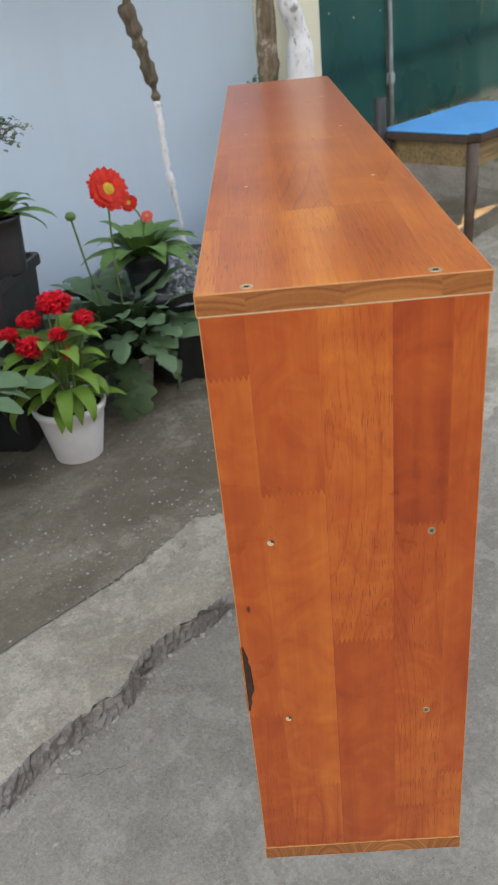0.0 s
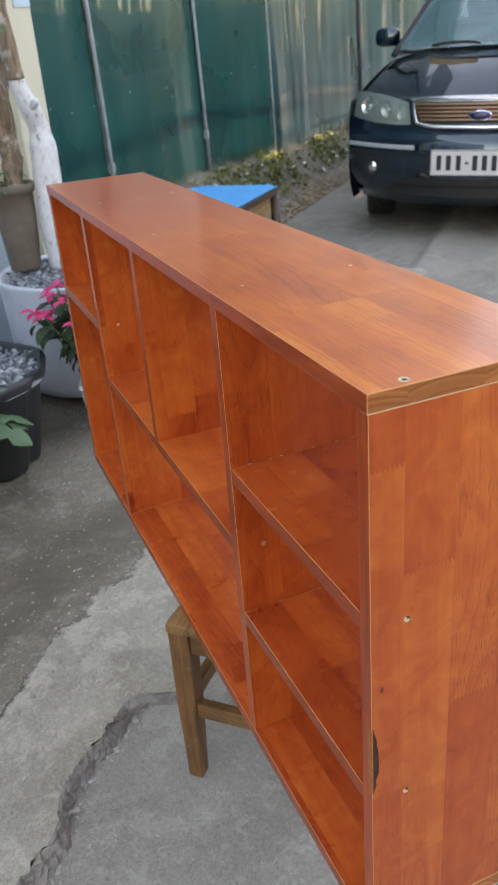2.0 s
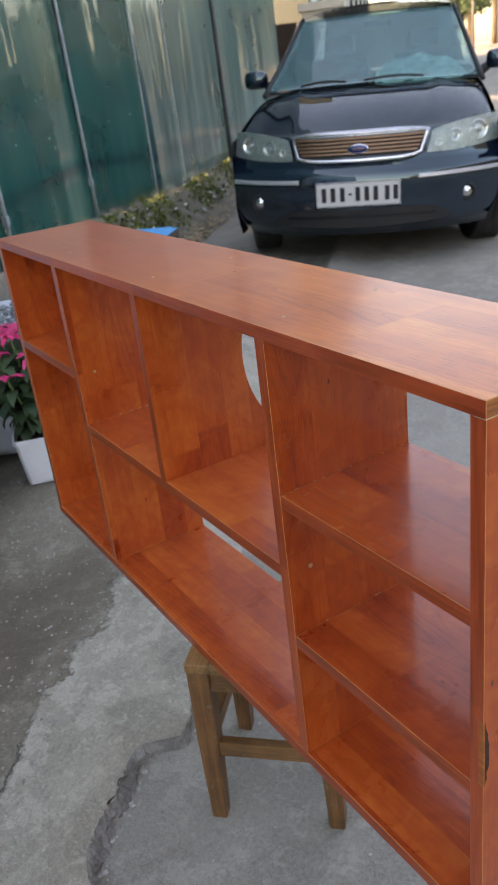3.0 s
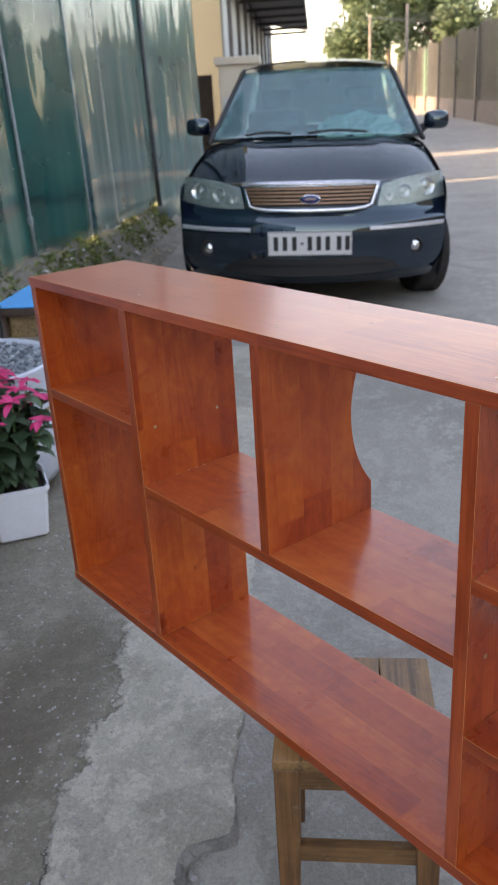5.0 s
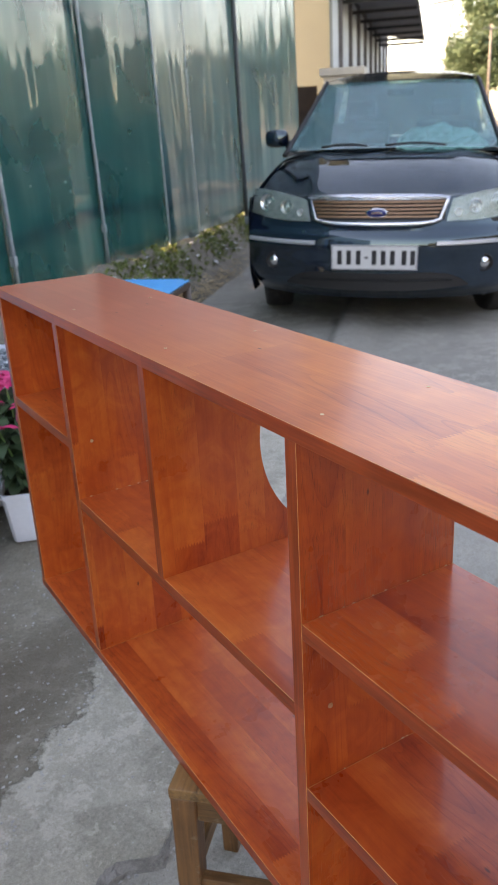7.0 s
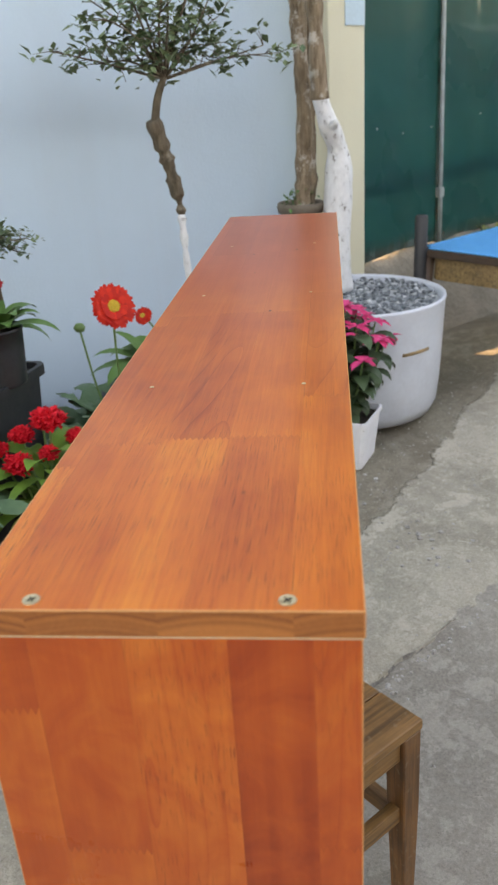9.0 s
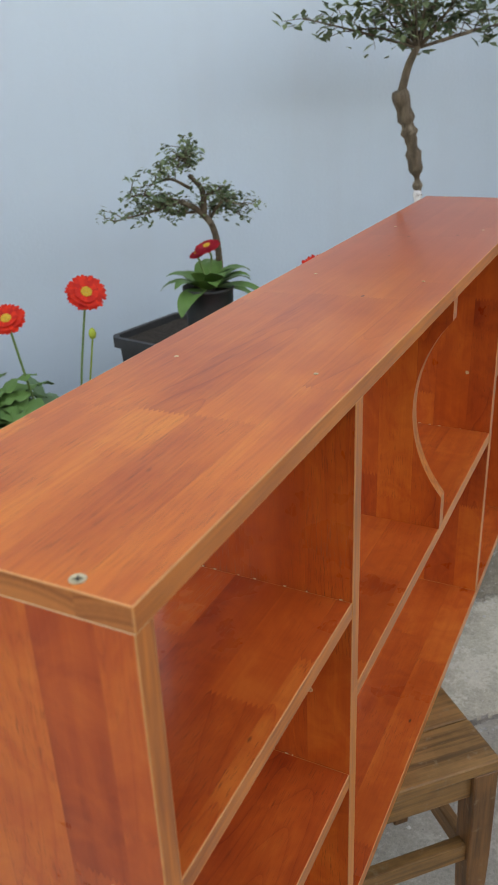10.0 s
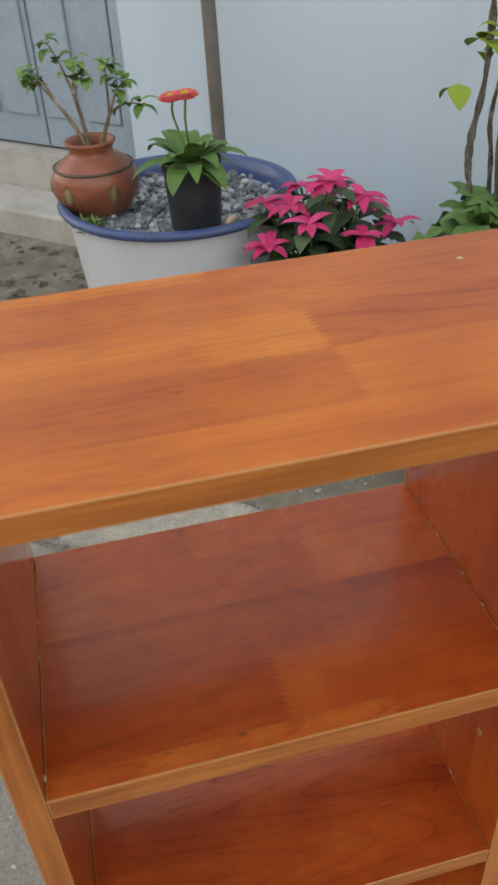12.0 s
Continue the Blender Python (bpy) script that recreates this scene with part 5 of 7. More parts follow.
for a, ln in ((-2.2, 0.20), (-1.35, 0.19), (-0.95, 0.17), (-2.8, 0.18)):
    bm = bmesh.new()
    leaf(bm, (0.05 * math.cos(a), 0.05 * math.sin(a), 0.22), a, 0.35, ln, 0.042, 1.5, 0.2, 8)
    part("leaf", bm, LEAF_LIME, celosia, "long drooping fresh green leaf", True)

# beige pot with gerbera leaves and an orange-red bloom
gerb = thing("gerbera_plant", "beige pot of broad-leaved gerbera with one orange-red bloom", "potted plant", (-0.40, 1.775, 0.0))
pot_round(gerb, 0.058, 0.085, 0.155, BEIGE_POT)
rosette(gerb, (0, 0, 0.15), 74, 0.34, 0.085, rp, LEAF_BLUE, 0.65, 1.50, 0.75, toothed=True)
rosette(gerb, (0, 0, 0.15), 16, 0.21, 0.095, rp, LEAF_BLUE, -0.1, 0.6, 1.0, toothed=True)
gerbera(gerb, (0.066, -0.215, 0.680), W(-0.1, -1.0, 0.5), 0.056, PETAL_RED, (0.02, -0.02, 0.2), rp)
bm = bmesh.new()
tube(bm, bend([(-0.02, 0, 0.2), (-0.06, -0.02, 0.4), (-0.082, -0.035, 0.575)], 5), 0.003, 6)
lathe(bm, [(0.0, 0.568), (0.012, 0.572), (0.016, 0.582), (0.010, 0.592), (0.0, 0.594)], 12, at=(-0.082, -0.035, 0))
part("flower_bud", bm, STEM, gerb, "closed green bud on its stalk", True)

# black octagonal tub, gravel, leaning tree
tub = thing("planter_tub", "black plastic planter tub filled with grey gravel", "planter", (-0.25, 2.03, 0.0), 0.2)
bm = bmesh.new()
lathe(bm, [(0.0, 0.0), (0.205, 0.0), (0.218, 0.02), (0.264, 0.262), (0.284, 0.284), (0.292, 0.306), (0.288, 0.320), (0.274, 0.322), (0.264, 0.312), (0.258, 0.27)], 8)
bmesh.ops.bevel(bm, geom=[e for e in bm.edges if abs(e.verts[0].co.z - e.verts[1].co.z) > 0.01], offset=0.05, segments=4, affect="EDGES")
part("tub_body", bm, BLACK_POT, tub, smooth=True)
bm = bmesh.new()
lathe(bm, [(0.268, 0.285), (0.15, 0.298), (0.0, 0.30)], 24)
part("bed", bm, GRAVEL, tub, smooth=True)
bm = bmesh.new()
def in_disc(r, z, rnd=rp):
    def f():
        a, q = rnd.uniform(0, 6.283), r * math.sqrt(rnd.random())
        return (q * math.cos(a), q * math.sin(a), z + rnd.uniform(-0.004, 0.008))
    return f
stones(bm, in_disc(0.252, 0.302), 1000, 0.0105)
part("gravel", bm, GRAVEL, tub, "loose grey gravel")["kind"] = "stuff"


def small_tree(owner, tips, leaf_mat, bark_mat, clump, count, size, rnd, thick=0.006):
    """Branch tips fed by thin twigs, each tip with a clump of little leaves."""
    tw, lv = bmesh.new(), bmesh.new()
    for a, b in tips:
        a, b = Vector(a), Vector(b)
        mid = (a + b) / 2 + Vector((rnd.uniform(-0.02, 0.02), rnd.uniform(-0.02, 0.02), rnd.uniform(-0.01, 0.03)))
        line = bend([a, mid, b], 4)
        tube(tw, line, taper(thick, thick * 0.3, len(line)), 6)
        for p in line[3:]:
            for _ in range(2):
                e = p + Vector((rnd.gauss(0, 0.05), rnd.gauss(0, 0.05), rnd.gauss(0.012, 0.03))) * (clump / 0.05)
                tube(tw, [p, (p + e) / 2 + Vector((0, 0, 0.006)), e], [thick * 0.35, thick * 0.25, thick * 0.12], 4)
                leaflets(lv, e, clump, count, size, rnd=rnd)
    part("branchwork", tw, bark_mat, owner, smooth=True)
    part("foliage", lv, leaf_mat, owner)


def wv(u, v, z, base):
    return W(u, v, z) - Vector(base)


tb = W(1.335, 1.60, 0.30)
tree = thing("potted_tree", "slender leaning tree with bare grey-brown trunk and limed foot", "tree", tb)
bm = bmesh.new()
line = bend([wv(1.345, 1.60, 0.29, tb), wv(1.36, 1.60, 0.45, tb), wv(1.338, 1.60, 0.62, tb), wv(1.33, 1.60, 0.82, tb)], 12)
tube(bm, line, [0.010 + 0.009 * noise.noise(p * 45) for p in line], 10)
part("limed_foot", bm, LIMED, tree, "whitewashed lower trunk", True)
bm = bmesh.new()
line = bend([wv(1.331, 1.60, 0.815, tb), wv(1.325, 1.60, 0.86, tb), wv(1.30, 1.60, 0.96, tb), wv(1.262, 1.60, 1.075, tb)], 10)
tube(bm, line, [0.011 + 0.012 * i / len(line) + 0.014 * noise.noise(p * 45) for i, p in enumerate(line)], 10)
line = bend([wv(1.266, 1.60, 1.06, tb), wv(1.285, 1.60, 1.13, tb), wv(1.312, 1.60, 1.18, tb)], 5)
tube(bm, line, taper(0.012, 0.009, len(line)), 8)
part("trunk", bm, BARK, tree, smooth=True)
tips = []
f0 = (1.312, 1.60, 1.175)
for u, v, z in ((1.0, 1.62, 1.25), (1.06, 1.50, 1.32), (1.14, 1.68, 1.38), (1.20, 1.60, 1.26), (1.22, 1.45, 1.36), (1.31, 1.55, 1.42), (1.38, 1.70, 1.30), (1.42, 1.50, 1.38), (1.50, 1.60, 1.26), (1.58, 1.66, 1.34), (1.66, 1.58, 1.25), (1.74, 1.6, 1.23), (1.12, 1.6, 1.22), (1.45, 1.62, 1.42), (1.28, 1.7, 1.5), (1.15, 1.56, 1.5), (1.5, 1.55, 1.52), (1.36, 1.6, 1.26)):
    tips.append((wv(*f0, tb), wv(u, v, z, tb)))
small_tree(tree, tips, LEAF_TREE, BARK, 0.040, 5, 0.030, random.Random(4), 0.0042)

# nursery pot with broad green leaves, standing on the gravel
npot = thing("nursery_plant", "black nursery pot of broad-leaved seedling on the gravel tub", "potted plant", (-0.315, 1.885, 0.305))
pot_round(npot, 0.055, 0.072, 0.115, BLACK_POT, rim=0.003)
rosette(npot, (0, 0, 0.11), 30, 0.175, 0.068, rp, LEAF_MID, 0.15, 1.3, 0.75)
gerbera(npot, (-0.02, -0.02, 0.27), (-0.2, -1, 0.6), 0.026, PETAL_RED, (0, 0, 0.11), rp)
gerbera(npot, (0.03, -0.05, 0.235), (0.2, -1, 0.6), 0.018, PETAL_CORAL, (0, 0, 0.11), rp)

# square black planter with a bonsai and a nursery pot in it
bp = thing("bonsai_planter", "square black planter with dark soil", "planter", (-0.735, 1.58, 0.0), radians(-10))
pot_square(bp, 0.10, 0.142, 0.505, BLACK_POT, deep=0.015, rim=0.012)
bb = W(0.735, 1.62, 0.49)
bonsai = thing("bonsai_tree", "small bonsai with spreading tiers of fine dark leaves", "bonsai", bb)
bm = bmesh.new()
line = bend([wv(0.735, 1.62, 0.47, bb), wv(0.745, 1.61, 0.62, bb), wv(0.73, 1.59, 0.76, bb), wv(0.69, 1.58, 0.82, bb), wv(0.64, 1.57, 0.85, bb)], 5)
tube(bm, line, taper(0.010, 0.007, len(line)), 9)
line = bend([wv(0.70, 1.58, 0.815, bb), wv(0.70, 1.58, 0.87, bb), wv(0.665, 1.57, 0.91, bb)], 4)
tube(bm, line, taper(0.009, 0.005, len(line)), 7)
part("trunk", bm, BARK, bonsai, smooth=True)
tips = []
for s, u, v, z in (((0.64, 1.57, 0.85), 0.46, 1.52, 0.825), ((0.64, 1.57, 0.85), 0.52, 1.60, 0.87), ((0.64, 1.57, 0.85), 0.54, 1.50, 0.84), ((0.64, 1.57, 0.85), 0.58, 1.58, 0.845), ((0.665, 1.57, 0.93), 0.66, 1.56, 0.945), ((0.665, 1.57, 0.93), 0.68, 1.60, 0.955), ((0.665, 1.57, 0.93), 0.63, 1.54, 0.93), ((0.72, 1.59, 0.80), 0.80, 1.58, 0.80), ((0.72, 1.59, 0.80), 0.79, 1.54, 0.83), ((0.72, 1.59, 0.80), 0.78, 1.62, 0.835), ((0.70, 1.58, 0.84), 0.74, 1.55, 0.875), ((0.68, 1.58, 0.82), 0.62, 1.6, 0.815), ((0.665, 1.57, 0.88), 0.56, 1.56, 0.895)):
    tips.append((wv(*s, bb), wv(u, v, z, bb)))
small_tree(bonsai, tips, LEAF_TREE, BARK, 0.024, 8, 0.0165, random.Random(8), 0.0045)
np2 = thing("nursery_plant", "black nursery pot with a dark red bloom in the square planter", "potted plant", (-0.632, 1.55, 0.497))
pot_round(np2, 0.056, 0.066, 0.145, BLACK_POT, rim=0.003)
rosette(np2, (0, 0, 0.14), 17, 0.13, 0.058, rp, LEAF_MID, 0.1, 1.2, 0.8)
for dx, dy, z, fr in ((0.01, -0.01, 0.245, 0.034), (-0.018, -0.015, 0.226, 0.020)):
    gerbera(np2, (dx, dy, z), (-0.1, -0.35, 0.9), fr, PETAL_MAROON, (0, 0, 0.14), rp)

# leafy gerbera pots in front of the wall
g2 = thing("gerbera_plant", "pot of gerbera with two open orange-red blooms", "potted plant", (-0.83, 1.17, 0.0))
pot_round(g2, 0.075, 0.105, 0.20, BLACK_POT)
rosette(g2, (0, 0, 0.195), 70, 0.35, 0.085, rp, LEAF_BLUE, 0.70, 1.5, 0.7, toothed=True)
gerbera(g2, (0.076, 0.036, 0.698), W(0.15, -1.0, 0.85), 0.046, PETAL_RED, (0.02, 0.01, 0.25), rp)
gerbera(g2, (-0.038, -0.105, 0.664), W(-0.25, -0.8, 1.1), 0.042, PETAL_RED, (-0.01, -0.03, 0.25), rp)
bm = bmesh.new()
tube(bm, bend([(0.02, 0.01, 0.25), (0.06, 0.02, 0.45), (0.085, 0.03, 0.600)], 5), 0.0022, 6)
lathe(bm, [(0.0, -0.014), (0.007, -0.010), (0.009, 0.0), (0.006, 0.010), (0.0, 0.014)], 10, at=(0.085, 0.03, 0.606))
part("flower_bud", bm, LEAF_YELLOW, g2, "small yellowed bud", True)

vp = W(0.02, 1.46, 0.0)
vine = thing("trained_vine", "twisted bare vine with a few fresh leaves in a black pot", "vine", vp)
pot_round(vine, 0.08, 0.11, 0.34, BLACK_POT)
def knobbly(line, a, b):
    return [r * (1 + 0.55 * noise.noise(p * 55)) for r, p in zip(taper(a, b, len(line)), line)]


def vv(pts, dv=0.0):
    return [W(u, 1.46 + dv + 0.02 * math.sin(z * 9), z) - vp for u, z in pts]
bm = bmesh.new()
l1 = bend(vv([(-0.05, 0.31), (-0.09, 0.52), (-0.10, 0.61), (-0.09, 0.74), (-0.10, 0.92), (-0.15, 0.99), (-0.185, 1.07), (-0.178, 1.13), (-0.13, 1.175), (-0.07, 1.18), (-0.04, 1.10), (0.0, 1.02), (0.06, 1.012), (0.11, 1.05), (0.16, 1.085)]), 9)
tube(bm, l1, knobbly(l1, 0.0085, 0.0045), 8)
l2 = bend(vv([(-0.02, 0.31), (-0.04, 0.55), (-0.045, 0.65), (-0.06, 0.74), (-0.05, 0.92), (-0.11, 0.985), (-0.165, 1.05), (-0.17, 1.12)], 0.02), 5)
tube(bm, l2, knobbly(l2, 0.007, 0.006), 8)
l3 = bend(vv([(0.06, 0.31), (0.08, 0.54), (0.01, 0.74), (-0.05, 0.81)], -0.02), 5)
tube(bm, l3, knobbly(l3, 0.0045, 0.003), 7)
l5 = bend(vv([(-0.055, 0.31), (-0.06, 0.56), (-0.075, 0.66), (-0.06, 0.82), (-0.085, 0.95), (-0.13, 1.0), (-0.175, 1.06)], 0.035), 7)
tube(bm, l5, knobbly(l5, 0.005, 0.004), 7)
l4 = bend(vv([(-0.07, 1.18), (-0.045, 1.23), (-0.05, 1.32)], 0.0), 4)
tube(bm, l4, knobbly(l4, 0.006, 0.004), 7)
part("vine_stem", bm, VINE_BARK, vine, smooth=True)
rv = random.Random(21)
for u, z, n, mat_ in ((-0.08, 1.0, 4, LEAF_LIME), (-0.02, 0.96, 4, LEAF_LIME), (-0.125, 0.72, 2, LEAF_YELLOW), (-0.02, 0.87, 4, LEAF_LIME), (-0.11, 0.80, 5, LEAF_YELLOW), (-0.06, 0.81, 3, LEAF_YELLOW), (-0.06, 0.93, 3, LEAF_LIME)):
    for k in range(n):
        bm = bmesh.new()
        leaf(bm, W(u + rv.uniform(-0.02, 0.02), 1.45, z + rv.uniform(-0.02, 0.02)) - vp, STREET + rv.uniform(0, 6.28), rv.uniform(-0.4, 0.8), rv.uniform(0.045, 0.068), rv.uniform(0.034, 0.050), 0.8, 0.15, 5)
        part("leaf", bm, mat_, vine, smooth=True)
lv, tw = bmesh.new(), bmesh.new()
for k in range(26):
    p = W(0.05 + rv.gauss(0, 0.035), 1.46 + rv.gauss(0, 0.03), 1.085 + rv.gauss(0, 0.025)) - vp
    tube(tw, [W(0.03 + 0.05 * rv.random(), 1.46, 1.02) - vp, p], [0.0012, 0.0006], 4)
    leaflets(lv, p, 0.02, 7, 0.011, rnd=rv)
part("foliage", lv, LEAF_TREE, vine)
part("branchwork", tw, VINE_BARK, vine)
yel = thing("daisy_plant", "low green plant with one yellow bloom", "potted plant", W(0.045, 1.36, 0.0))
pot_round(yel, 0.075, 0.10, 0.36, BLACK_POT)
rosette(yel, (0, 0, 0.40), 60, 0.24, 0.070, rp, LEAF_MID, 0.4, 1.35, 0.9, toothed=True)
gerbera(yel, (-0.01, -0.01, 0.582), W(0.1, -0.5, 0.9), 0.028, PETAL_YELLOW, (0, 0, 0.36), rp)

poin2 = thing("poinsettia_plant", "potted poinsettia thick with bright pink bracts", "potted plant", W(-0.37, 1.30, 0.0))
pot_round(poin2, 0.09, 0.12, 0.30, BLACK_POT)
poinsettia(poin2, (0, 0, 0.30), 0.165, 0.235, random.Random(15), 12, 0.060)

# blue-rimmed tub of gravel with a clay jar and a nursery pot
bt = thing("enamel_tub", "white enamel tub with a blue rim, filled with gravel", "tub", (-1.49, 0.36, 0.0))
bm = bmesh.new()
lathe(bm, [(0.0, 0.0), (0.205, 0.0), (0.215, 0.01), (0.255, 0.25), (0.272, 0.44), (0.275, 0.452)], 48)
part("tub_body", bm, TUB_WHITE, bt, smooth=True)
bm = bmesh.new()
lathe(bm, [(0.2755, 0.446), (0.290, 0.448), (0.294, 0.456), (0.290, 0.464), (0.276, 0.466), (0.268, 0.462), (0.262, 0.43), (0.258, 0.40)], 48)
part("rim", bm, BLUE_RIM, bt, "rolled cobalt blue rim", True)
bm = bmesh.new()
lathe(bm, [(0.259, 0.418), (0.12, 0.424), (0.0, 0.424)], 24)
part("bed", bm, GRAVEL, bt)
bm = bmesh.new()
stones(bm, in_disc(0.245, 0.428), 720, 0.009)
part("gravel", bm, GRAVEL, bt, "loose grey gravel")["kind"] = "stuff"
for x, y, s_ in ((0.165, 0.055, 0.022), (0.195, 0.085, 0.026), (0.11, 0.16, 0.018)):
    stone = thing("pale_stone", "smooth cream stone lying on the gravel", "stone", (-1.49 + x, 0.36 + y, 0.432), s_ * 90)
    bm = bmesh.new()
    stones(bm, lambda: (0, 0, s_ * 0.5), 1, s_ * 0.8)
    part("stone_body", bm, FILLER, stone, smooth=True)
sprout = thing("moss_tuft", "small tuft of green moss beside the clay jar", "moss", (-1.40, 0.13, 0.432))
bm = bmesh.new()
for _ in range(60):
    leaf(bm, (rp.gauss(0, 0.016), rp.gauss(0, 0.016), 0.0), rp.uniform(0, 6.28), rp.uniform(0.4, 1.4), rp.uniform(0.02, 0.035), 0.008, 0.5, n=3)
part("moss_leaves", bm, LEAF_MID, sprout)["kind"] = "stuff"
jar = thing("clay_jar", "round glazed red-brown clay jar with cream motifs", "jar", (-1.515, 0.168, 0.428))
bm = bmesh.new()
lathe(bm, [(0.0, 0.0), (0.062, 0.0), (0.085, 0.015), (0.112, 0.06), (0.118, 0.095), (0.104, 0.135), (0.072, 0.162), (0.058, 0.170), (0.056, 0.185), (0.066, 0.200), (0.068, 0.206), (0.060, 0.208), (0.052, 0.195), (0.050, 0.17)], 40)
part("jar_body", bm, TERRACOTTA, jar, smooth=True)
for a in (-1.75, -0.75, 0.3, -2.8):
    bm = bmesh.new()
    rows = []
    for i in range(7):
        z = 0.055 + 0.055 * i / 6
        w = 0.16 * math.sin(math.pi * (i + 0.4) / 6.8)
        rr = 0.1125 + 0.0065 * math.sin(math.pi * min(1, (z - 0.05) / 0.07))
        rows.append([bm.verts.new((rr * math.cos(a + s * w), rr * math.sin(a + s * w), z)) for s in (-1, 0, 1)])
    for p, q in zip(rows, rows[1:]):
        for k in range(2):
            bm.faces.new((p[k], p[k + 1], q[k + 1], q[k]))
    bmesh.ops.solidify(bm, geom=bm.faces[:], thickness=-0.003)
    part("motif", bm, TERRA_LIGHT, jar, "cream leaf motif", True)
bm = bmesh.new()
lathe(bm, [(0.105, 0.1335), (0.107, 0.138), (0.100, 0.1405)], 40)
part("cord_band", bm, DARK_WOOD, jar, smooth=True)
jar.scale = (0.9, 0.9, 0.82)
jb = Vector((-1.515, 0.168, 0.555))
jplant = thing("jar_plant", "spindly green shrub growing from the clay jar", "shrub", jb)
rj = random.Random(9)
bm = bmesh.new()
sprays = []
for way, ends in ((((0.0, 0.0, -0.02), (-0.03, 0.0, 0.07), (-0.07, 0.0, 0.13)), ((-0.17, 0.02, 0.20), (-0.12, -0.02, 0.23))), (((0.0, 0.0, -0.02), (-0.02, 0.01, 0.09), (-0.025, 0.0, 0.17)), ((-0.07, 0.0, 0.30), (-0.035, 0.03, 0.25), (0.0, 0.01, 0.22))), (((0.01, 0.0, -0.02), (0.05, 0.0, 0.08), (0.07, 0.0, 0.13)), ((0.11, 0.0, 0.22), (0.085, -0.02, 0.27), (0.13, 0.02, 0.16)))):
    way = [(p[0], p[1], p[2] * 0.8) for p in way]
    ends = [(p[0] * 1.1, p[1], p[2] * 0.8) for p in ends]
    line = bend([W(*p) for p in way], 4)
    tube(bm, line, taper(0.0065, 0.004, len(line)), 7)
    for e in ends:
        tw = bend([W(*way[-1]), (W(*way[-1]) + W(*e)) / 2 + Vector((0, 0, 0.012)), W(*e)], 4)
        tube(bm, tw, taper(0.0035, 0.0015, len(tw)), 5)
        sprays += [tw[-1], tw[-1], tw[5]]
part("stem", bm, BARK_TAN, jplant, smooth=True)
bm = bmesh.new()
for p in sprays:
    for k in range(4):
        leaf(bm, p + Vector((rj.gauss(0, 0.006), rj.gauss(0, 0.006), rj.gauss(0, 0.006))), rj.uniform(0, 6.28), rj.uniform(-0.3, 0.8), rj.uniform(0.028, 0.048), rj.uniform(0.016, 0.026), 0.7, 0.2, 5)
part("foliage", bm, LEAF_MID, jplant, smooth=True)
np3 = thing("nursery_plant", "black nursery pot with coral blooms on the gravel tub", "potted plant", (-1.325, 0.372, 0.43))
pot_round(np3, 0.057, 0.066, 0.155, BLACK_POT, rim=0.003)
rosette(np3, (0, 0, 0.15), 22, 0.12, 0.045, rp, LEAF_MID, 0.0, 1.1, 0.7)
for dx, dy, z in ((0.0, -0.03, 0.283), (0.022, -0.005, 0.290)):
    gerbera(np3, (dx, dy, z), (0.12, -0.08, 1.0), 0.030, PETAL_CORAL, (0, 0, 0.15), rp)
bm = bmesh.new()
line = bend([W(-0.985, 1.86, 0.0), W(-0.99, 1.87, 0.5), W(-1.03, 1.90, 1.4), W(-1.10, 1.95, 2.6)], 4)
tube(bm, line, 0.021, 12)
tagged(part("iron_pole", bm, POLE_M, smooth=True), "grey iron pole leaning against the house wall", "pole")
bm = bmesh.new()
for _ in range(300):
    p = W(rp.uniform(-2.2, -1.0), rp.uniform(1.2, 1.75), 0.0)
    leaf(bm, (p.x, p.y, 0.001 + rp.uniform(0, 0.01)), rp.uniform(0, 6.28), rp.uniform(-0.1, 0.3), rp.uniform(0.02, 0.06), rp.uniform(0.01, 0.03), 0.2, n=2)
tagged(part("leaf_litter", bm, DIRT_M), "dark leaf litter on the damp yard", "leaf litter", kind="stuff")

# white square pot of poinsettia
poin = thing("poinsettia_plant", "white square pot of pink poinsettia with dusky leaves", "potted plant", (0.231, 2.135, 0.0), radians(-19.5))
pot_square(poin, 0.075, 0.096, 0.168, WHITE_POT)
poinsettia(poin, (0, 0, 0.155), 0.19, 0.36, random.Random(12), 20, 0.058, (-0.03, -0.01))

# large white tub of gravel with a limed tree and a clay pot
wt = thing("white_tub", "large round white tub filled with grey gravel", "tub", (0.285, 2.62, 0.0))
bm = bmesh.new()
lathe(bm, [(0.0, 0.0), (0.24, 0.0), (0.278, 0.012), (0.296, 0.05), (0.306, 0.16), (0.312, 0.32), (0.316, 0.435), (0.320, 0.446), (0.318, 0.455), (0.310, 0.456), (0.304, 0.445), (0.296, 0.40)], 48)
part("tub_body", bm, TUB_WHITE, wt, smooth=True)
bm = bmesh.new()
lathe(bm, [(0.298, 0.428), (0.15, 0.436), (0.0, 0.44)], 24)
part("bed", bm, GRAVEL, wt)
bm = bmesh.new()
stones(bm, in_disc(0.282, 0.443), 950, 0.0095)
part("gravel", bm, GRAVEL, wt, "loose grey gravel")["kind"] = "stuff"
bm = bmesh.new()
hd = [(0.30 * math.cos(radians(a)), 0.30 * math.sin(radians(a)), 0.30) for a in (-62, -57, -51, -45, -40)]
tube(bm, [(x * 1.03, y * 1.03, z - 0.006) for x, y, z in hd], 0.007, 8)
part("handle", bm, TAN_WOOD, wt, "yellowed grip", True)
lb = W(2.095, 1.70, 0.44)
limed_tree = thing("limed_tree", "whitewashed tree trunk rising from the gravel tub", "tree", lb)
bm = bmesh.new()
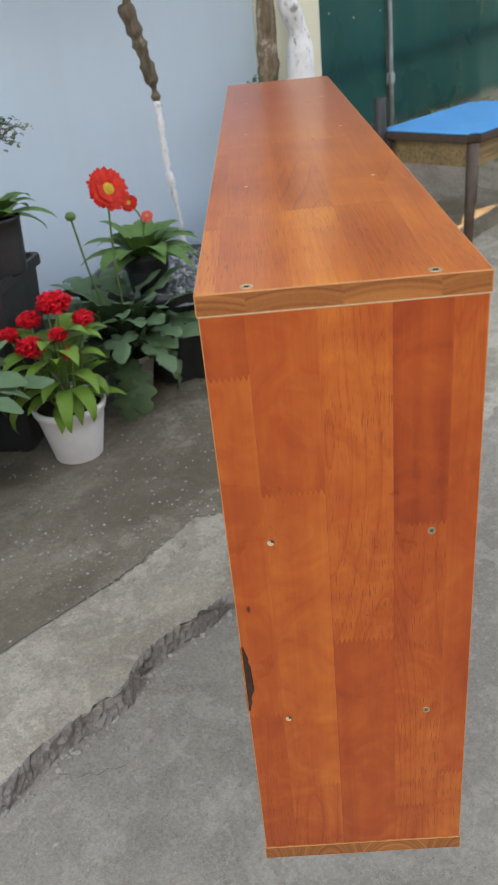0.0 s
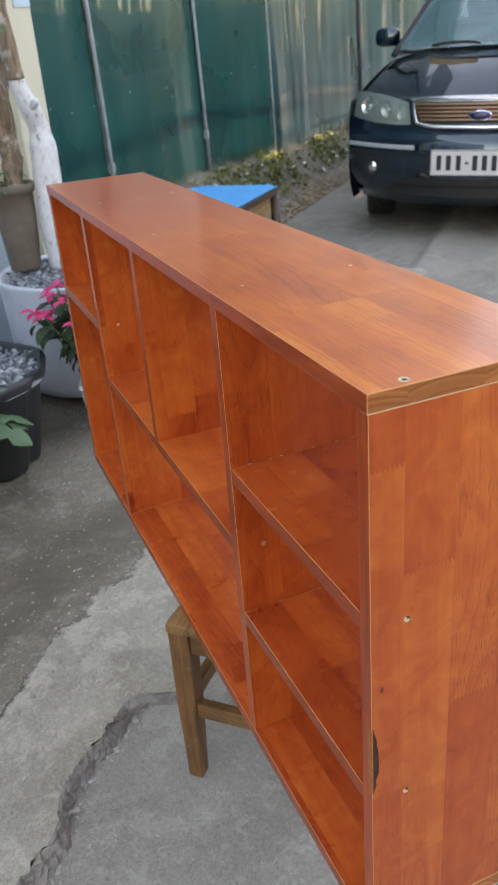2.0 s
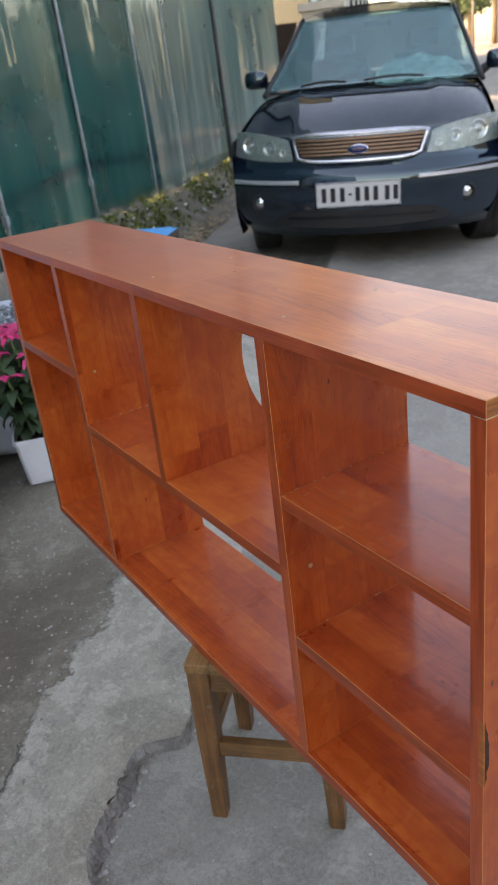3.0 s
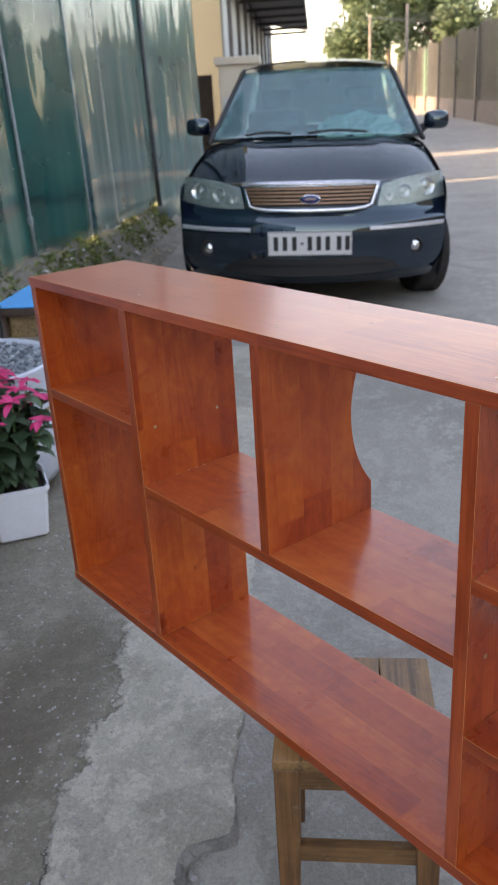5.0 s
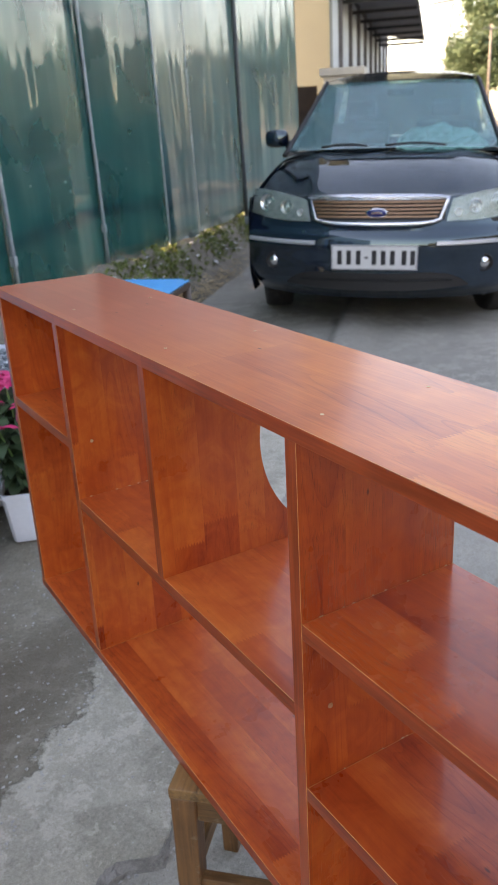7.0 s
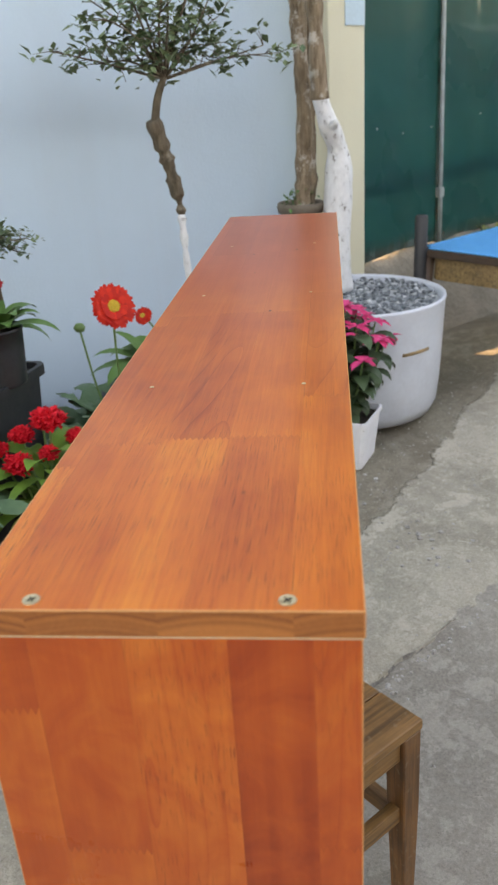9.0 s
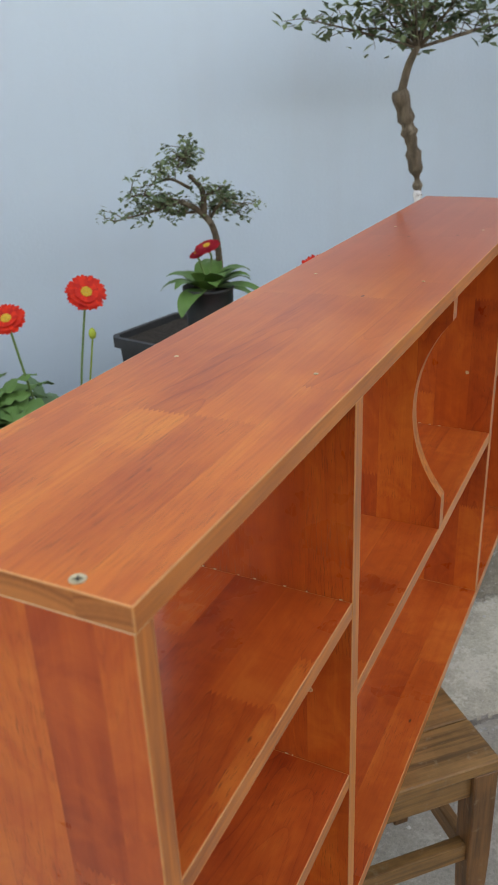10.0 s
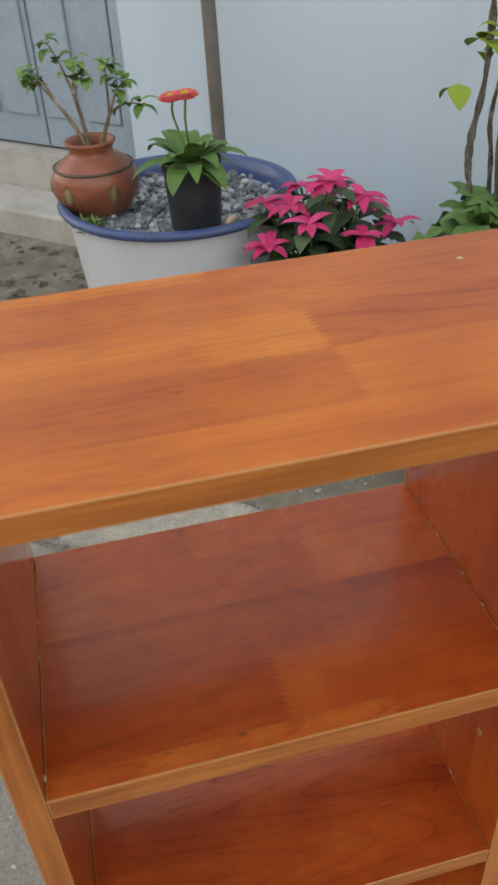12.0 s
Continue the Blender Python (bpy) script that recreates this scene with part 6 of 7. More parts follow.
line = bend([wv(2.105, 1.70, 0.43, lb), wv(2.09, 1.70, 0.60, lb), wv(2.105, 1.70, 0.78, lb), wv(2.105, 1.70, 0.92, lb), wv(2.055, 1.70, 1.02, lb), wv(2.03, 1.71, 1.10, lb)], 8)
tube(bm, line, [0.030 + 0.020 * (1 - smooth(0.30, 0.62, p.z)) + 0.012 * noise.noise(p * 11) for p in line], 14)
part("limed_foot", bm, LIMED, limed_tree, "whitewashed lower trunk", True)
bm = bmesh.new()
line = bend([wv(2.033, 1.71, 1.09, lb), wv(2.022, 1.71, 1.22, lb), wv(2.012, 1.71, 1.45, lb), wv(1.99, 1.72, 1.9, lb)], 10)
tube(bm, line, [0.027 + 0.010 * noise.noise(p * 13) for p in line], 12)
part("trunk", bm, BARK_TAN, limed_tree, "peeling tan upper trunk", True)
bm = bmesh.new()
tube(bm, [wv(2.06, 1.69, 1.0, lb), wv(2.045, 1.655, 1.012, lb), wv(2.03, 1.638, 1.02, lb)], [0.020, 0.014, 0.008], 9)
part("knot", bm, LIMED, limed_tree, "limed stub where a limb was cut", True)
cb = W(2.03, 1.815, 0.44)
cpot = thing("clay_pot", "tall weathered brown clay pot in the gravel tub", "pot", cb)
pot_round(cpot, 0.058, 0.082, 0.31, BROWN_POT, rim=0.012)
bt2 = W(2.01, 1.815, 0.72)
tan_tree = thing("bare_tree", "tan bare trunks growing from the clay pot", "tree", bt2)
bm = bmesh.new()
for a, b, c, r in ((2.02, 2.045, 2.035, 0.030), (2.06, 2.075, 2.10, 0.022)):
    line = bend([wv(a, 1.80, 0.71, bt2), wv(b, 1.80, 1.0, bt2), wv(c, 1.81, 1.4, bt2), wv(c - 0.02, 1.82, 2.0, bt2)], 14)
    tube(bm, line, [r + 0.010 * noise.noise(p * 18) + 0.006 * noise.noise(p * 50) for p in line], 14)
part("trunk", bm, BARK_TAN, tan_tree, smooth=True)
lv = bmesh.new()
for _ in range(14):
    leaflets(lv, wv(1.995 + rp.gauss(0, 0.03), 1.80, 0.765 + rp.gauss(0, 0.015), bt2), 0.04, 7, 0.018, rnd=rp)
part("moss", lv, LEAF_DEEP, tan_tree)["kind"] = "stuff"

# the tub group stands where the yard begins to climb
STAND = Vector((0.0, -0.35, 1.15))
for ob, k in ((wt, 0.97), (limed_tree, 0.97), (cpot, 0.97), (tan_tree, 0.97), (poin, 0.99)):
    ob.location = STAND + (ob.location - STAND) * k
    ob.scale = (k, k, k)
wt.scale.z = 0.925

# ---- the parked car ----
car = thing("parked_car", "dark navy saloon car parked facing the shelf", "car", (2.545, 3.262, LOW + 0.097), radians(-45.0))
car.rotation_euler = (0, radians(1.4), radians(-45.0))
car.scale = (0.916, 0.916, 0.916)


def nose(x, z):
    """How far back the front of the car lies at a place across and up."""
    a = abs(x) / 0.83
    y = 0.30 * a ** 2.6
    y += 0.06 * smooth(0.27, 0.19, z) + 0.42 * max(0.0, z - 0.60) + 0.045 * smooth(0.575, 0.625, z) - 0.02 * math.exp(-((z - 0.52) / 0.07) ** 2)
    return y


def hood_z(a, t):
    return 0.800 + 0.232 * (1 - (1 - t) ** 1.40) + 0.016 * math.sin(math.pi * min(1, t)) * (1 - a * a) - 0.055 * a ** 5 * (0.3 + 0.7 * t)


def hood_pt(x, t):
    a = min(1.0, abs(x) / 0.80)
    y0, y1 = nose(x, 0.795), 1.10 + 0.10 * a * a
    crease = 0.012 * math.exp(-((abs(x) - 0.40 - 0.12 * t) / 0.05) ** 2)
    return Vector((x * (1 - 0.065 * t), y0 + (y1 - y0) * t, hood_z(a, t) + crease * smooth(0, 0.2, t)))


def skin(name, us, vs, f, material, owner, label="", thick=0.0, flip=False):
    bm = bmesh.new()
    grid(bm, us, vs, f)
    if flip:
        bmesh.ops.reverse_faces(bm, faces=bm.faces)
    if thick:
        bmesh.ops.solidify(bm, geom=bm.faces[:], thickness=thick)
        bmesh.ops.recalc_face_normals(bm, faces=bm.faces)
    return part(name, bm, material, owner, label, True)


skin("front_bumper", span(-0.835, 0.835, 48), span(0.20, 0.795, 36), lambda x, z: Vector((x * (1 - 0.08 * smooth(0.40, 0.20, z)), nose(x, z) + 0.05 * smooth(0.30, 0.20, z), z)), CAR_PAINT, car, "glossy navy bumper and nose")
skin("bonnet", span(-0.80, 0.80, 40), span(0.0, 1.0, 18), hood_pt, CAR_PAINT, car, "navy bonnet reflecting the sky", 0.004)


def side_x(z):
    return 0.838 - 0.072 * max(0.0, (z - 0.66) / 0.3) ** 2 - 0.03 * max(0.0, (0.40 - z) / 0.2) ** 2


for s in (-1, 1):
    bm = bmesh.new()
    ys = span(0.298, 4.25, 70)
    def sp(y, k, s=s):
        top = hood_pt(0.80, min(1.0, max(0.0, (y - 0.40) / 0.8))).z + 0.004 if y < 1.2 else 0.985 + 0.03 * smooth(1.2, 2.2, y) - 0.02 * (y - 1.2) / 3
        z = 0.20 + (top - 0.20) * k
        x = side_x(z) - (0.05 if y > 4.0 else 0) * ((y - 4.0) / 0.25) ** 2
        return Vector((s * x, y, z))
    rows = grid(bm, ys, span(0, 1, 16), sp)
    gone = [f for f in bm.faces if any(math.hypot(f.calc_center_median().y - c, f.calc_center_median().z - 0.30) < 0.345 for c in (0.80, 3.35))]
    bmesh.ops.delete(bm, geom=gone, context="FACES")
    part("side_panel", bm, CAR_PAINT, car, smooth=True)
# dark inside of the wheel arches and the floor
bm = bmesh.new()
box(bm, -0.70, 0.70, 0.36, 4.15, 0.19, 0.60)
part("underbody", bm, CAR_TRIM, car)


def screen_pt(x, t):
    w = 0.740 + (0.560 - 0.740) * t
    c = 1 - x * x
    return Vector((x * w, 1.13 + 0.76 * t - 0.10 * c * (1 - 0.5 * t) + 0.02 * math.sin(math.pi * t), 1.026 + 0.478 * t + 0.012 * c))


skin("windscreen", span(-0.985, 0.985, 24), span(0.02, 0.975, 14), screen_pt, WINDSCREEN, car, "tinted windscreen", 0.004)
skin("roof", span(-1.0, 1.0, 20), span(0, 1, 12), lambda x, t: Vector((x * 0.575 * (1 - 0.05 * t), 1.875 + 1.35 * t - 0.045 * (1 - x * x) * (1 - t), 1.503 + 0.078 * math.sin(math.pi * (0.12 + 0.75 * t)) + 0.018 * (1 - x * x) - 0.03 * x ** 4)), CAR_PAINT, car, "", 0.01)
skin("rear_window", span(-1, 1, 10), span(0, 1, 8), lambda x, t: Vector((x * (0.55 + 0.14 * t), 3.22 + 0.62 * t, 1.545 - 0.45 * t)), SIDE_GLASS, car, "tinted rear window", 0.004)
for s in (-1, 1):
    bm = bmesh.new()
    line = [screen_pt(s * 1.015, t) + Vector((0, 0.012, -0.004)) for t in span(-0.03, 1.02, 10)]
    tube(bm, line, taper(0.018, 0.015, 11), 8)
    part("pillar", bm, CAR_TRIM, car, smooth=True)
    skin("side_window", span(1.32, 3.75, 12), span(0, 1, 6), lambda y, t, s=s: Vector((s * (0.775 - 0.185 * t), 1.15 + 0.745 * t + (y - 1.32) / 2.43 * (2.60 - 1.295 * t), 0.99 + 0.515 * t)), SIDE_GLASS, car, "", 0.004)
# boot lid and tail
skin("boot_lid", span(-0.76, 0.76, 12), span(0, 1, 6), lambda x, t: Vector((x, 3.72 + 0.55 * t, 1.075 - 0.04 * t - 0.03 * (x / 0.76) ** 4)), CAR_PAINT, car)
skin("tail_panel", span(-0.80, 0.80, 12), span(0.22, 1.04, 8), lambda x, z: Vector((x, 4.27 - 0.1 * (x / 0.8) ** 4, z)), CAR_PAINT, car)
skin("cowl", span(-0.74, 0.74, 16), span(0, 1, 3), lambda x, t: Vector((x, 1.085 + 0.10 * (x / 0.74) ** 2 + 0.08 * t - 0.03, 1.016 + 0.012 * t)), CAR_TRIM, car, "black scuttle below the windscreen")
# cabin
bm = bmesh.new()
box(bm, -0.68, 0.68, 1.25, 3.6, 0.62, 0.95, 0.03)
box(bm, -0.66, 0.66, 1.22, 1.55, 0.92, 1.00, 0.03)
for sx in (-0.34, 0.34):
    box(bm, sx - 0.24, sx + 0.24, 2.25, 2.42, 0.9, 1.22, 0.05)
    box(bm, sx - 0.12, sx + 0.12, 2.28, 2.38, 1.25, 1.38, 0.03)
part("cabin", bm, CABIN, car, "dim seats and dashboard behind the glass")
bm = bmesh.new()
grid(bm, span(0.02, 0.66, 18), span(0, 1, 8), lambda x, t: Vector((x, 1.28 + 0.16 * t + 0.02 * math.sin(x * 26), 1.025 + 0.165 * t * math.sin(math.pi * min(1, (x + 0.06) / 0.74)) ** 0.6 + 0.012 * math.sin(x * 31 + t * 4))))
part("sunshade", bm, CLOTH_TEAL, car, "crumpled pale teal sunshade on the dashboard", True)
for x0, x1 in ((-0.66, -0.22), (-0.05, 0.50)):
    bm = bmesh.new()
    line = [screen_pt(x, 0.035 + 0.03 * math.sin(math.pi * (x - x0) / (x1 - x0))) + Vector((0, -0.022, 0.008)) for x in span(x0, x1, 8)]
    tube(bm, line, 0.009, 6)
    part("wiper", bm, CAR_TRIM, car, smooth=True)
bm = bmesh.new()
box(bm, -0.10, 0.10, 1.93, 1.95, 1.40, 1.45, 0.01)
part("inner_mirror", bm, CAR_TRIM, car)
# door mirrors
for s in (-1, 1):
    bm = bmesh.new()
    g = bmesh.ops.create_uvsphere(bm, u_segments=18, v_segments=12, radius=1.0)
    for v in bm.verts:
        x, y, z = v.co
        x = math.copysign(abs(x) ** 0.6, x)
        z = math.copysign(abs(z) ** 0.65, z)
        v.co = Vector((s * (0.880 + 0.090 * x), 1.46 + 0.055 * y, 1.118 + 0.064 * z))
    mirror = part("door_mirror", bm, CAR_PAINT, car, smooth=True)
    bm = bmesh.new()
    tube(bm, [(s * 0.73, 1.50, 1.03), (s * 0.81, 1.48, 1.08)], [0.035, 0.03], 8)
    part("mirror_arm", bm, CAR_TRIM, mirror, smooth=True)

# grille with its bars and surround
def on_nose(x, z, off):
    return Vector((x, nose(x, z) - off, z))


grille = skin("grille", span(-0.40, 0.40, 24), span(0, 1, 5), lambda x, t: on_nose(x, 0.668 + (0.785 - 0.668) * t - 0.0 * x, 0.004), CAR_TRIM, car, "grille with bronze bars in a chrome surround")
for k in range(5):
    z = 0.684 + 0.0205 * k
    hwk = 0.352 + 0.011 * k
    bm = bmesh.new()
    grid(bm, span(-hwk, hwk, 24), [0, 1, 2, 3], lambda x, i: on_nose(x, z + (0.0, 0.002, 0.0105, 0.0125)[i], (0.008, 0.020, 0.020, 0.008)[i]))
    part("bar", bm, GRILLE_M, grille, smooth=False)
bm = bmesh.new()
loop = [(-0.405, 0.775), (-0.37, 0.672), (-0.33, 0.660)] + [(x, 0.656 - 0.008 * math.cos(x * 4)) for x in span(-0.26, 0.26, 8)] + [(0.33, 0.660), (0.37, 0.672), (0.405, 0.775), (0.40, 0.785)]
tube(bm, [on_nose(x, z, 0.014) for x, z in loop], 0.0125, 8)
part("lower_surround", bm, CHROME, grille, "chrome surround", True)
skin("top_bar", span(-0.425, 0.425, 28), span(0, 1, 4), lambda x, t: on_nose(x, 0.784 + (0.032 * (1 - 0.55 * (x / 0.425) ** 4)) * t, 0.012 + 0.012 * math.sin(math.pi * t)), CHROME, grille, "broad chrome upper bar", 0.004)
for r1, r2, y, m, nm in ((0.066, 0.029, 0.026, CHROME, "badge_ring"), (0.058, 0.024, 0.031, BADGE_M, "badge")):
    bm = bmesh.new()
    lathe(bm, [(r1, -0.004), (r1, 0.0), (r1 * 0.94, 0.004), (0, 0.005)], 28, squash=r2 / r1)
    for v in bm.verts:
        v.co = Vector((v.co.x, nose(0, 0.712) - y - v.co.z, 0.712 + v.co.y))
    part(nm, bm, m, grille, "plain oval badge" if nm == "badge" else "", True)
bm = bmesh.new()
box(bm, -0.032, 0.032, nose(0, 0.712) - 0.0375, nose(0, 0.712) - 0.0362, 0.709, 0.716)
part("badge_bar", bm, CHROME, grille)

# lamps
for s in (-1, 1):
    quad = ((0.405, 0.662), (0.832, 0.692), (0.815, 0.838), (0.435, 0.782))
    def lp(a, b, off, s=s):
        (x0, z0), (x1, z1), (x2, z2), (x3, z3) = quad
        x = (x0 + (x1 - x0) * a) * (1 - b) + (x3 + (x2 - x3) * a) * b
        z = (z0 + (z1 - z0) * a) * (1 - b) + (z3 + (z2 - z3) * a) * b
        z += 0.012 * math.sin(math.pi * a) * (1 if b > 0.5 else -1) * abs(2 * b - 1)
        y = nose(x, min(z, 0.80)) + 0.25 * max(0, z - 0.80)
        return Vector((s * x, y - off, z))
    headlight = skin("headlight", span(0, 1, 14), span(0, 1, 8), lambda a, b: lp(a, b, 0.006), LAMP_SHELL, car, "clear-lens headlight with round reflectors")
    for a, b, r in ((0.70, 0.52, 0.056), (0.36, 0.50, 0.043), (0.13, 0.36, 0.024)):
        c = lp(a, b, 0.007)
        bm = bmesh.new()
        lathe(bm, [(r, 0.016), (r * 0.92, 0.018), (r * 0.84, 0.010), (r * 0.5, 0.003), (r * 0.2, 0.004), (r * 0.16, 0.014), (0, 0.018)], 24)
        q = Vector((s * 0.35, -1, 0.15)).normalized().to_track_quat("Z", "Y").to_matrix()
        for v in bm.verts:
            v.co = c + q @ v.co
        part("reflector", bm, CHROME, headlight, smooth=True)
    skin("lens", span(0, 1, 14), span(0, 1, 8), lambda a, b: lp(a, b, 0.034 * math.sin(math.pi * min(1, max(0, 0.04 + 0.92 * a))) ** 0.4 * math.sin(math.pi * (0.05 + 0.9 * b)) ** 0.4), LENS, headlight, "", 0.003)
    bm = bmesh.new()
    lathe(bm, [(0.052, 0.0), (0.050, 0.006), (0.040, 0.004), (0.040, -0.010), (0.0, -0.012)], 24)
    for v in bm.verts:
        v.co = Vector((s * 0.640 + v.co.x, nose(0.64, 0.42) - 0.006 - v.co.z, 0.420 + v.co.y))
    fog = part("fog_lamp", bm, CAR_TRIM, car, "round fog lamp in a black ring", True)
    bm = bmesh.new()
    lathe(bm, [(0.036, 0.0), (0.028, 0.012), (0.0, 0.018)], 20)
    for v in bm.verts:
        v.co = Vector((s * 0.640 + v.co.x, nose(0.64, 0.42) + 0.002 - v.co.z, 0.420 + v.co.y))
    part("fog_lens", bm, CHROME, fog, smooth=True)
    bm = bmesh.new()
    xs = span(0.36, 0.826, 14)
    rows = [[bm.verts.new((s * x, nose(x, z) - o, z)) for z, o in ((0.532, 0.002), (0.536, 0.014), (0.553, 0.014), (0.557, 0.002))] for x in xs]
    for p, q in zip(rows, rows[1:]):
        for k in range(3):
            bm.faces.new((p[k], q[k], q[k + 1], p[k + 1]))
    part("bumper_strip", bm, BRIGHT_TRIM, car, "bright trim strip on the bumper", False)
# lower intake and plate
intake = skin("lower_intake", span(-0.56, 0.56, 24), span(0, 1, 4), lambda x, t: on_nose(x, 0.262 + 0.105 * t * (1 - (x / 0.56) ** 6) + 0.03 * (x / 0.56) ** 2, 0.003), CAR_TRIM, car, "dark air intake slot")
skin("intake_bar", span(-0.46, 0.46, 16), span(0, 1, 2), lambda x, t: on_nose(x, 0.322 + 0.012 * t, 0.012), CAR_TRIM, intake, "", 0.006)
plate = bmesh.new()
py = nose(0.0, 0.47) - 0.012
box(plate, -0.255, 0.255, py - 0.008, py, 0.393, 0.538, 0.003)
plate = part("number_plate", plate, PLATE_M, car, "white plate with dark bars for its writing")
for x0, x1, z0, z1 in ((-0.250, 0.250, 0.5325, 0.5355), (-0.250, 0.250, 0.3955, 0.3985), (-0.2525, -0.2495, 0.396, 0.535), (0.2495, 0.2525, 0.396, 0.535)):
    bm = bmesh.new()
    box(bm, x0, x1, py - 0.0095, py - 0.0081, z0, z1)
    part("border", bm, INK, plate)
for k, x in enumerate((-0.205, -0.150, -0.093, 0.000, 0.054, 0.108, 0.176, 0.226)):
    bm = bmesh.new()
    box(bm, x - 0.014, x + 0.014, py - 0.0095, py - 0.0081, 0.424, 0.507, 0.0006)
    part("bar", bm, INK, plate)
bm = bmesh.new()
box(bm, -0.055, -0.036, py - 0.0095, py - 0.0081, 0.460, 0.472)
part("bar", bm, INK, plate)
# wheels
for s, y, st in ((-1, 0.80, 16), (1, 0.80, 16), (-1, 3.35, 0), (1, 3.35, 0)):
    m = Matrix.Translation((s * 0.745, y, 0.302)) @ Matrix.Rotation(radians(st), 4, "Z") @ Matrix.Rotation(radians(90), 4, "Y")
    bm = bmesh.new()
    lathe(bm, [(0.20, -0.085), (0.26, -0.096), (0.29, -0.090), (0.300, -0.070), (0.302, 0.0), (0.300, 0.070), (0.29, 0.090), (0.26, 0.096), (0.20, 0.085)], 40)
    for k in range(4):
        lathe(bm, [(0.3025, -0.055 + 0.035 * k), (0.3040, -0.050 + 0.035 * k), (0.3040, -0.032 + 0.035 * k), (0.3025, -0.027 + 0.035 * k)], 40)
    bmesh.ops.transform(bm, matrix=m, verts=bm.verts)
    wheel = part("wheel", bm, RUBBER, car, "black tyre on a pale alloy rim", True)
    bm = bmesh.new()
    lathe(bm, [(0.205, -0.075), (0.19, -0.05), (0.06, -0.06), (0.0, -0.06)], 30)
    lathe(bm, [(0.205, 0.075), (0.19, 0.05), (0.06, 0.06), (0.0, 0.06)], 30)
    bmesh.ops.transform(bm, matrix=m, verts=bm.verts)
    part("rim", bm, ALLOY, wheel, smooth=True)

for ob in car.children_recursive:
    if ob.name.split(".")[0] in ("windscreen", "rear_window", "side_window", "lens"):
        ob.visible_shadow = False

# ---- farther along the street ----
def sblock(name, u0, u1, v0, v1, z0, z1, material, owner, label="", bevel=0.0):
    bm = bmesh.new()
    box(bm, u0, u1, v0, v1, z0, z1, bevel)
    return part(name, bm, material, owner, label)


def gz(u):
    return street_z(u, 3.0)


bld = new("row_building")
bld.rotation_euler = (0, 0, STREET)
structure(bld, "ochre rendered row building with grey shutters and a sheet canopy", "building")
# 8 m is an unseen height, added to shade the right fence
sblock("corner_wall", 16.8, 17.3, 2.12, 4.5, -0.1, 8.0, YELLOW_WALL, bld, "ochre end wall, stained at the foot")
sblock("long_wall", 17.3, 40.0, 2.3, 2.6, -0.1, 8.0, YELLOW_WALL, bld)
for k in range(9):
    u = 17.6 + k * 2.3
    sblock("shutter", u, u + 1.7, 2.22, 2.296, gz(u) + 0.1, 4.05, SHUTTER_M, bld)
    sblock("post", u + 1.85, u + 2.02, 2.15, 2.296, gz(u), 4.8, EAVE_M, bld)
bm = bmesh.new()
grid(bm, span(19.0, 34.0, 60), span(0.55, 2.6, 24), lambda u, v: Vector((u, v, 3.80 + 0.36 * (v - 0.55) / 2.05 + 0.025 * math.sin(v * 42) + 0.01 * (u - 17.6))))
bmesh.ops.solidify(bm, geom=bm.faces[:], thickness=0.01)
part("canopy", bm, EAVE_M, bld, "rusty corrugated canopy over the shutters", True)
for k in range(8):
    u = 17.8 + 2.2 * k
    sblock("rafter", u, u + 0.08, 0.6, 2.3, 3.67 + 0.01 * (u - 17.6), 3.75 + 0.01 * (u - 17.6), CAR_TRIM, bld)
rp2 = thing("rusty_panel", "rusty brown sheet leaning at the building corner", "metal sheet", W(15.6, 2.42, gz(15.6)), STREET)
bm = bmesh.new()
box(bm, -0.02, 0.02, -0.20, 0.30, 0.0, 1.75, 0.004)
part("sheet", bm, RUST_M, rp2)
cab = thing("metal_cabinet", "beige painted metal cabinet with a projecting lid", "cabinet", W(15.2, 1.66, gz(15.2)), STREET)
bm = bmesh.new()
box(bm, -0.3, 0.3, -0.30, 0.36, 0.0, 1.86, 0.01)
part("body", bm, BEIGE_BOX, cab)
bm = bmesh.new()
box(bm, -0.36, 0.34, -0.36, 0.42, 1.865, 1.99, 0.015)
part("lid", bm, BEIGE_BOX, cab)
bm = bmesh.new()
box(bm, -0.306, -0.301, -0.25, 0.31, 1.05, 1.35, 0.002)
part("panel", bm, SHUTTER_M, cab)

rwall = new("fence_right")
rwall.rotation_euler = (0, 0, STREET)
structure(rwall, "grey-brown sheet fence on a dusty brick band", "fence")
RV = -5.45
for k in range(26):
    u = 22.0 + k * 1.6
    b = street_z(u, RV)
    bm = bmesh.new()
    grid(bm, span(u, u + 1.58, 24), [b + 0.75, b + 3.05 + 0.1 * (k % 3)], lambda x, z: Vector((x, RV + (0.03 if int((x - u) / 0.2) % 2 else 0.0), z)))
    bmesh.ops.solidify(bm, geom=bm.faces[:], thickness=0.01)
    part("sheet", bm, PALE_GREEN if k == 15 else RIGHT_SHEET, rwall)
    sblock("brick_band", u, u + 1.6, RV - 0.06, RV + 0.06, b - 0.3, b + 0.748, BRICKISH, rwall)
    if k % 3 == 0:
        sblock("post", u - 0.05, u + 0.05, RV + 0.065, RV + 0.14, b - 0.2, b + 3.1, RIGHT_SHEET, rwall)


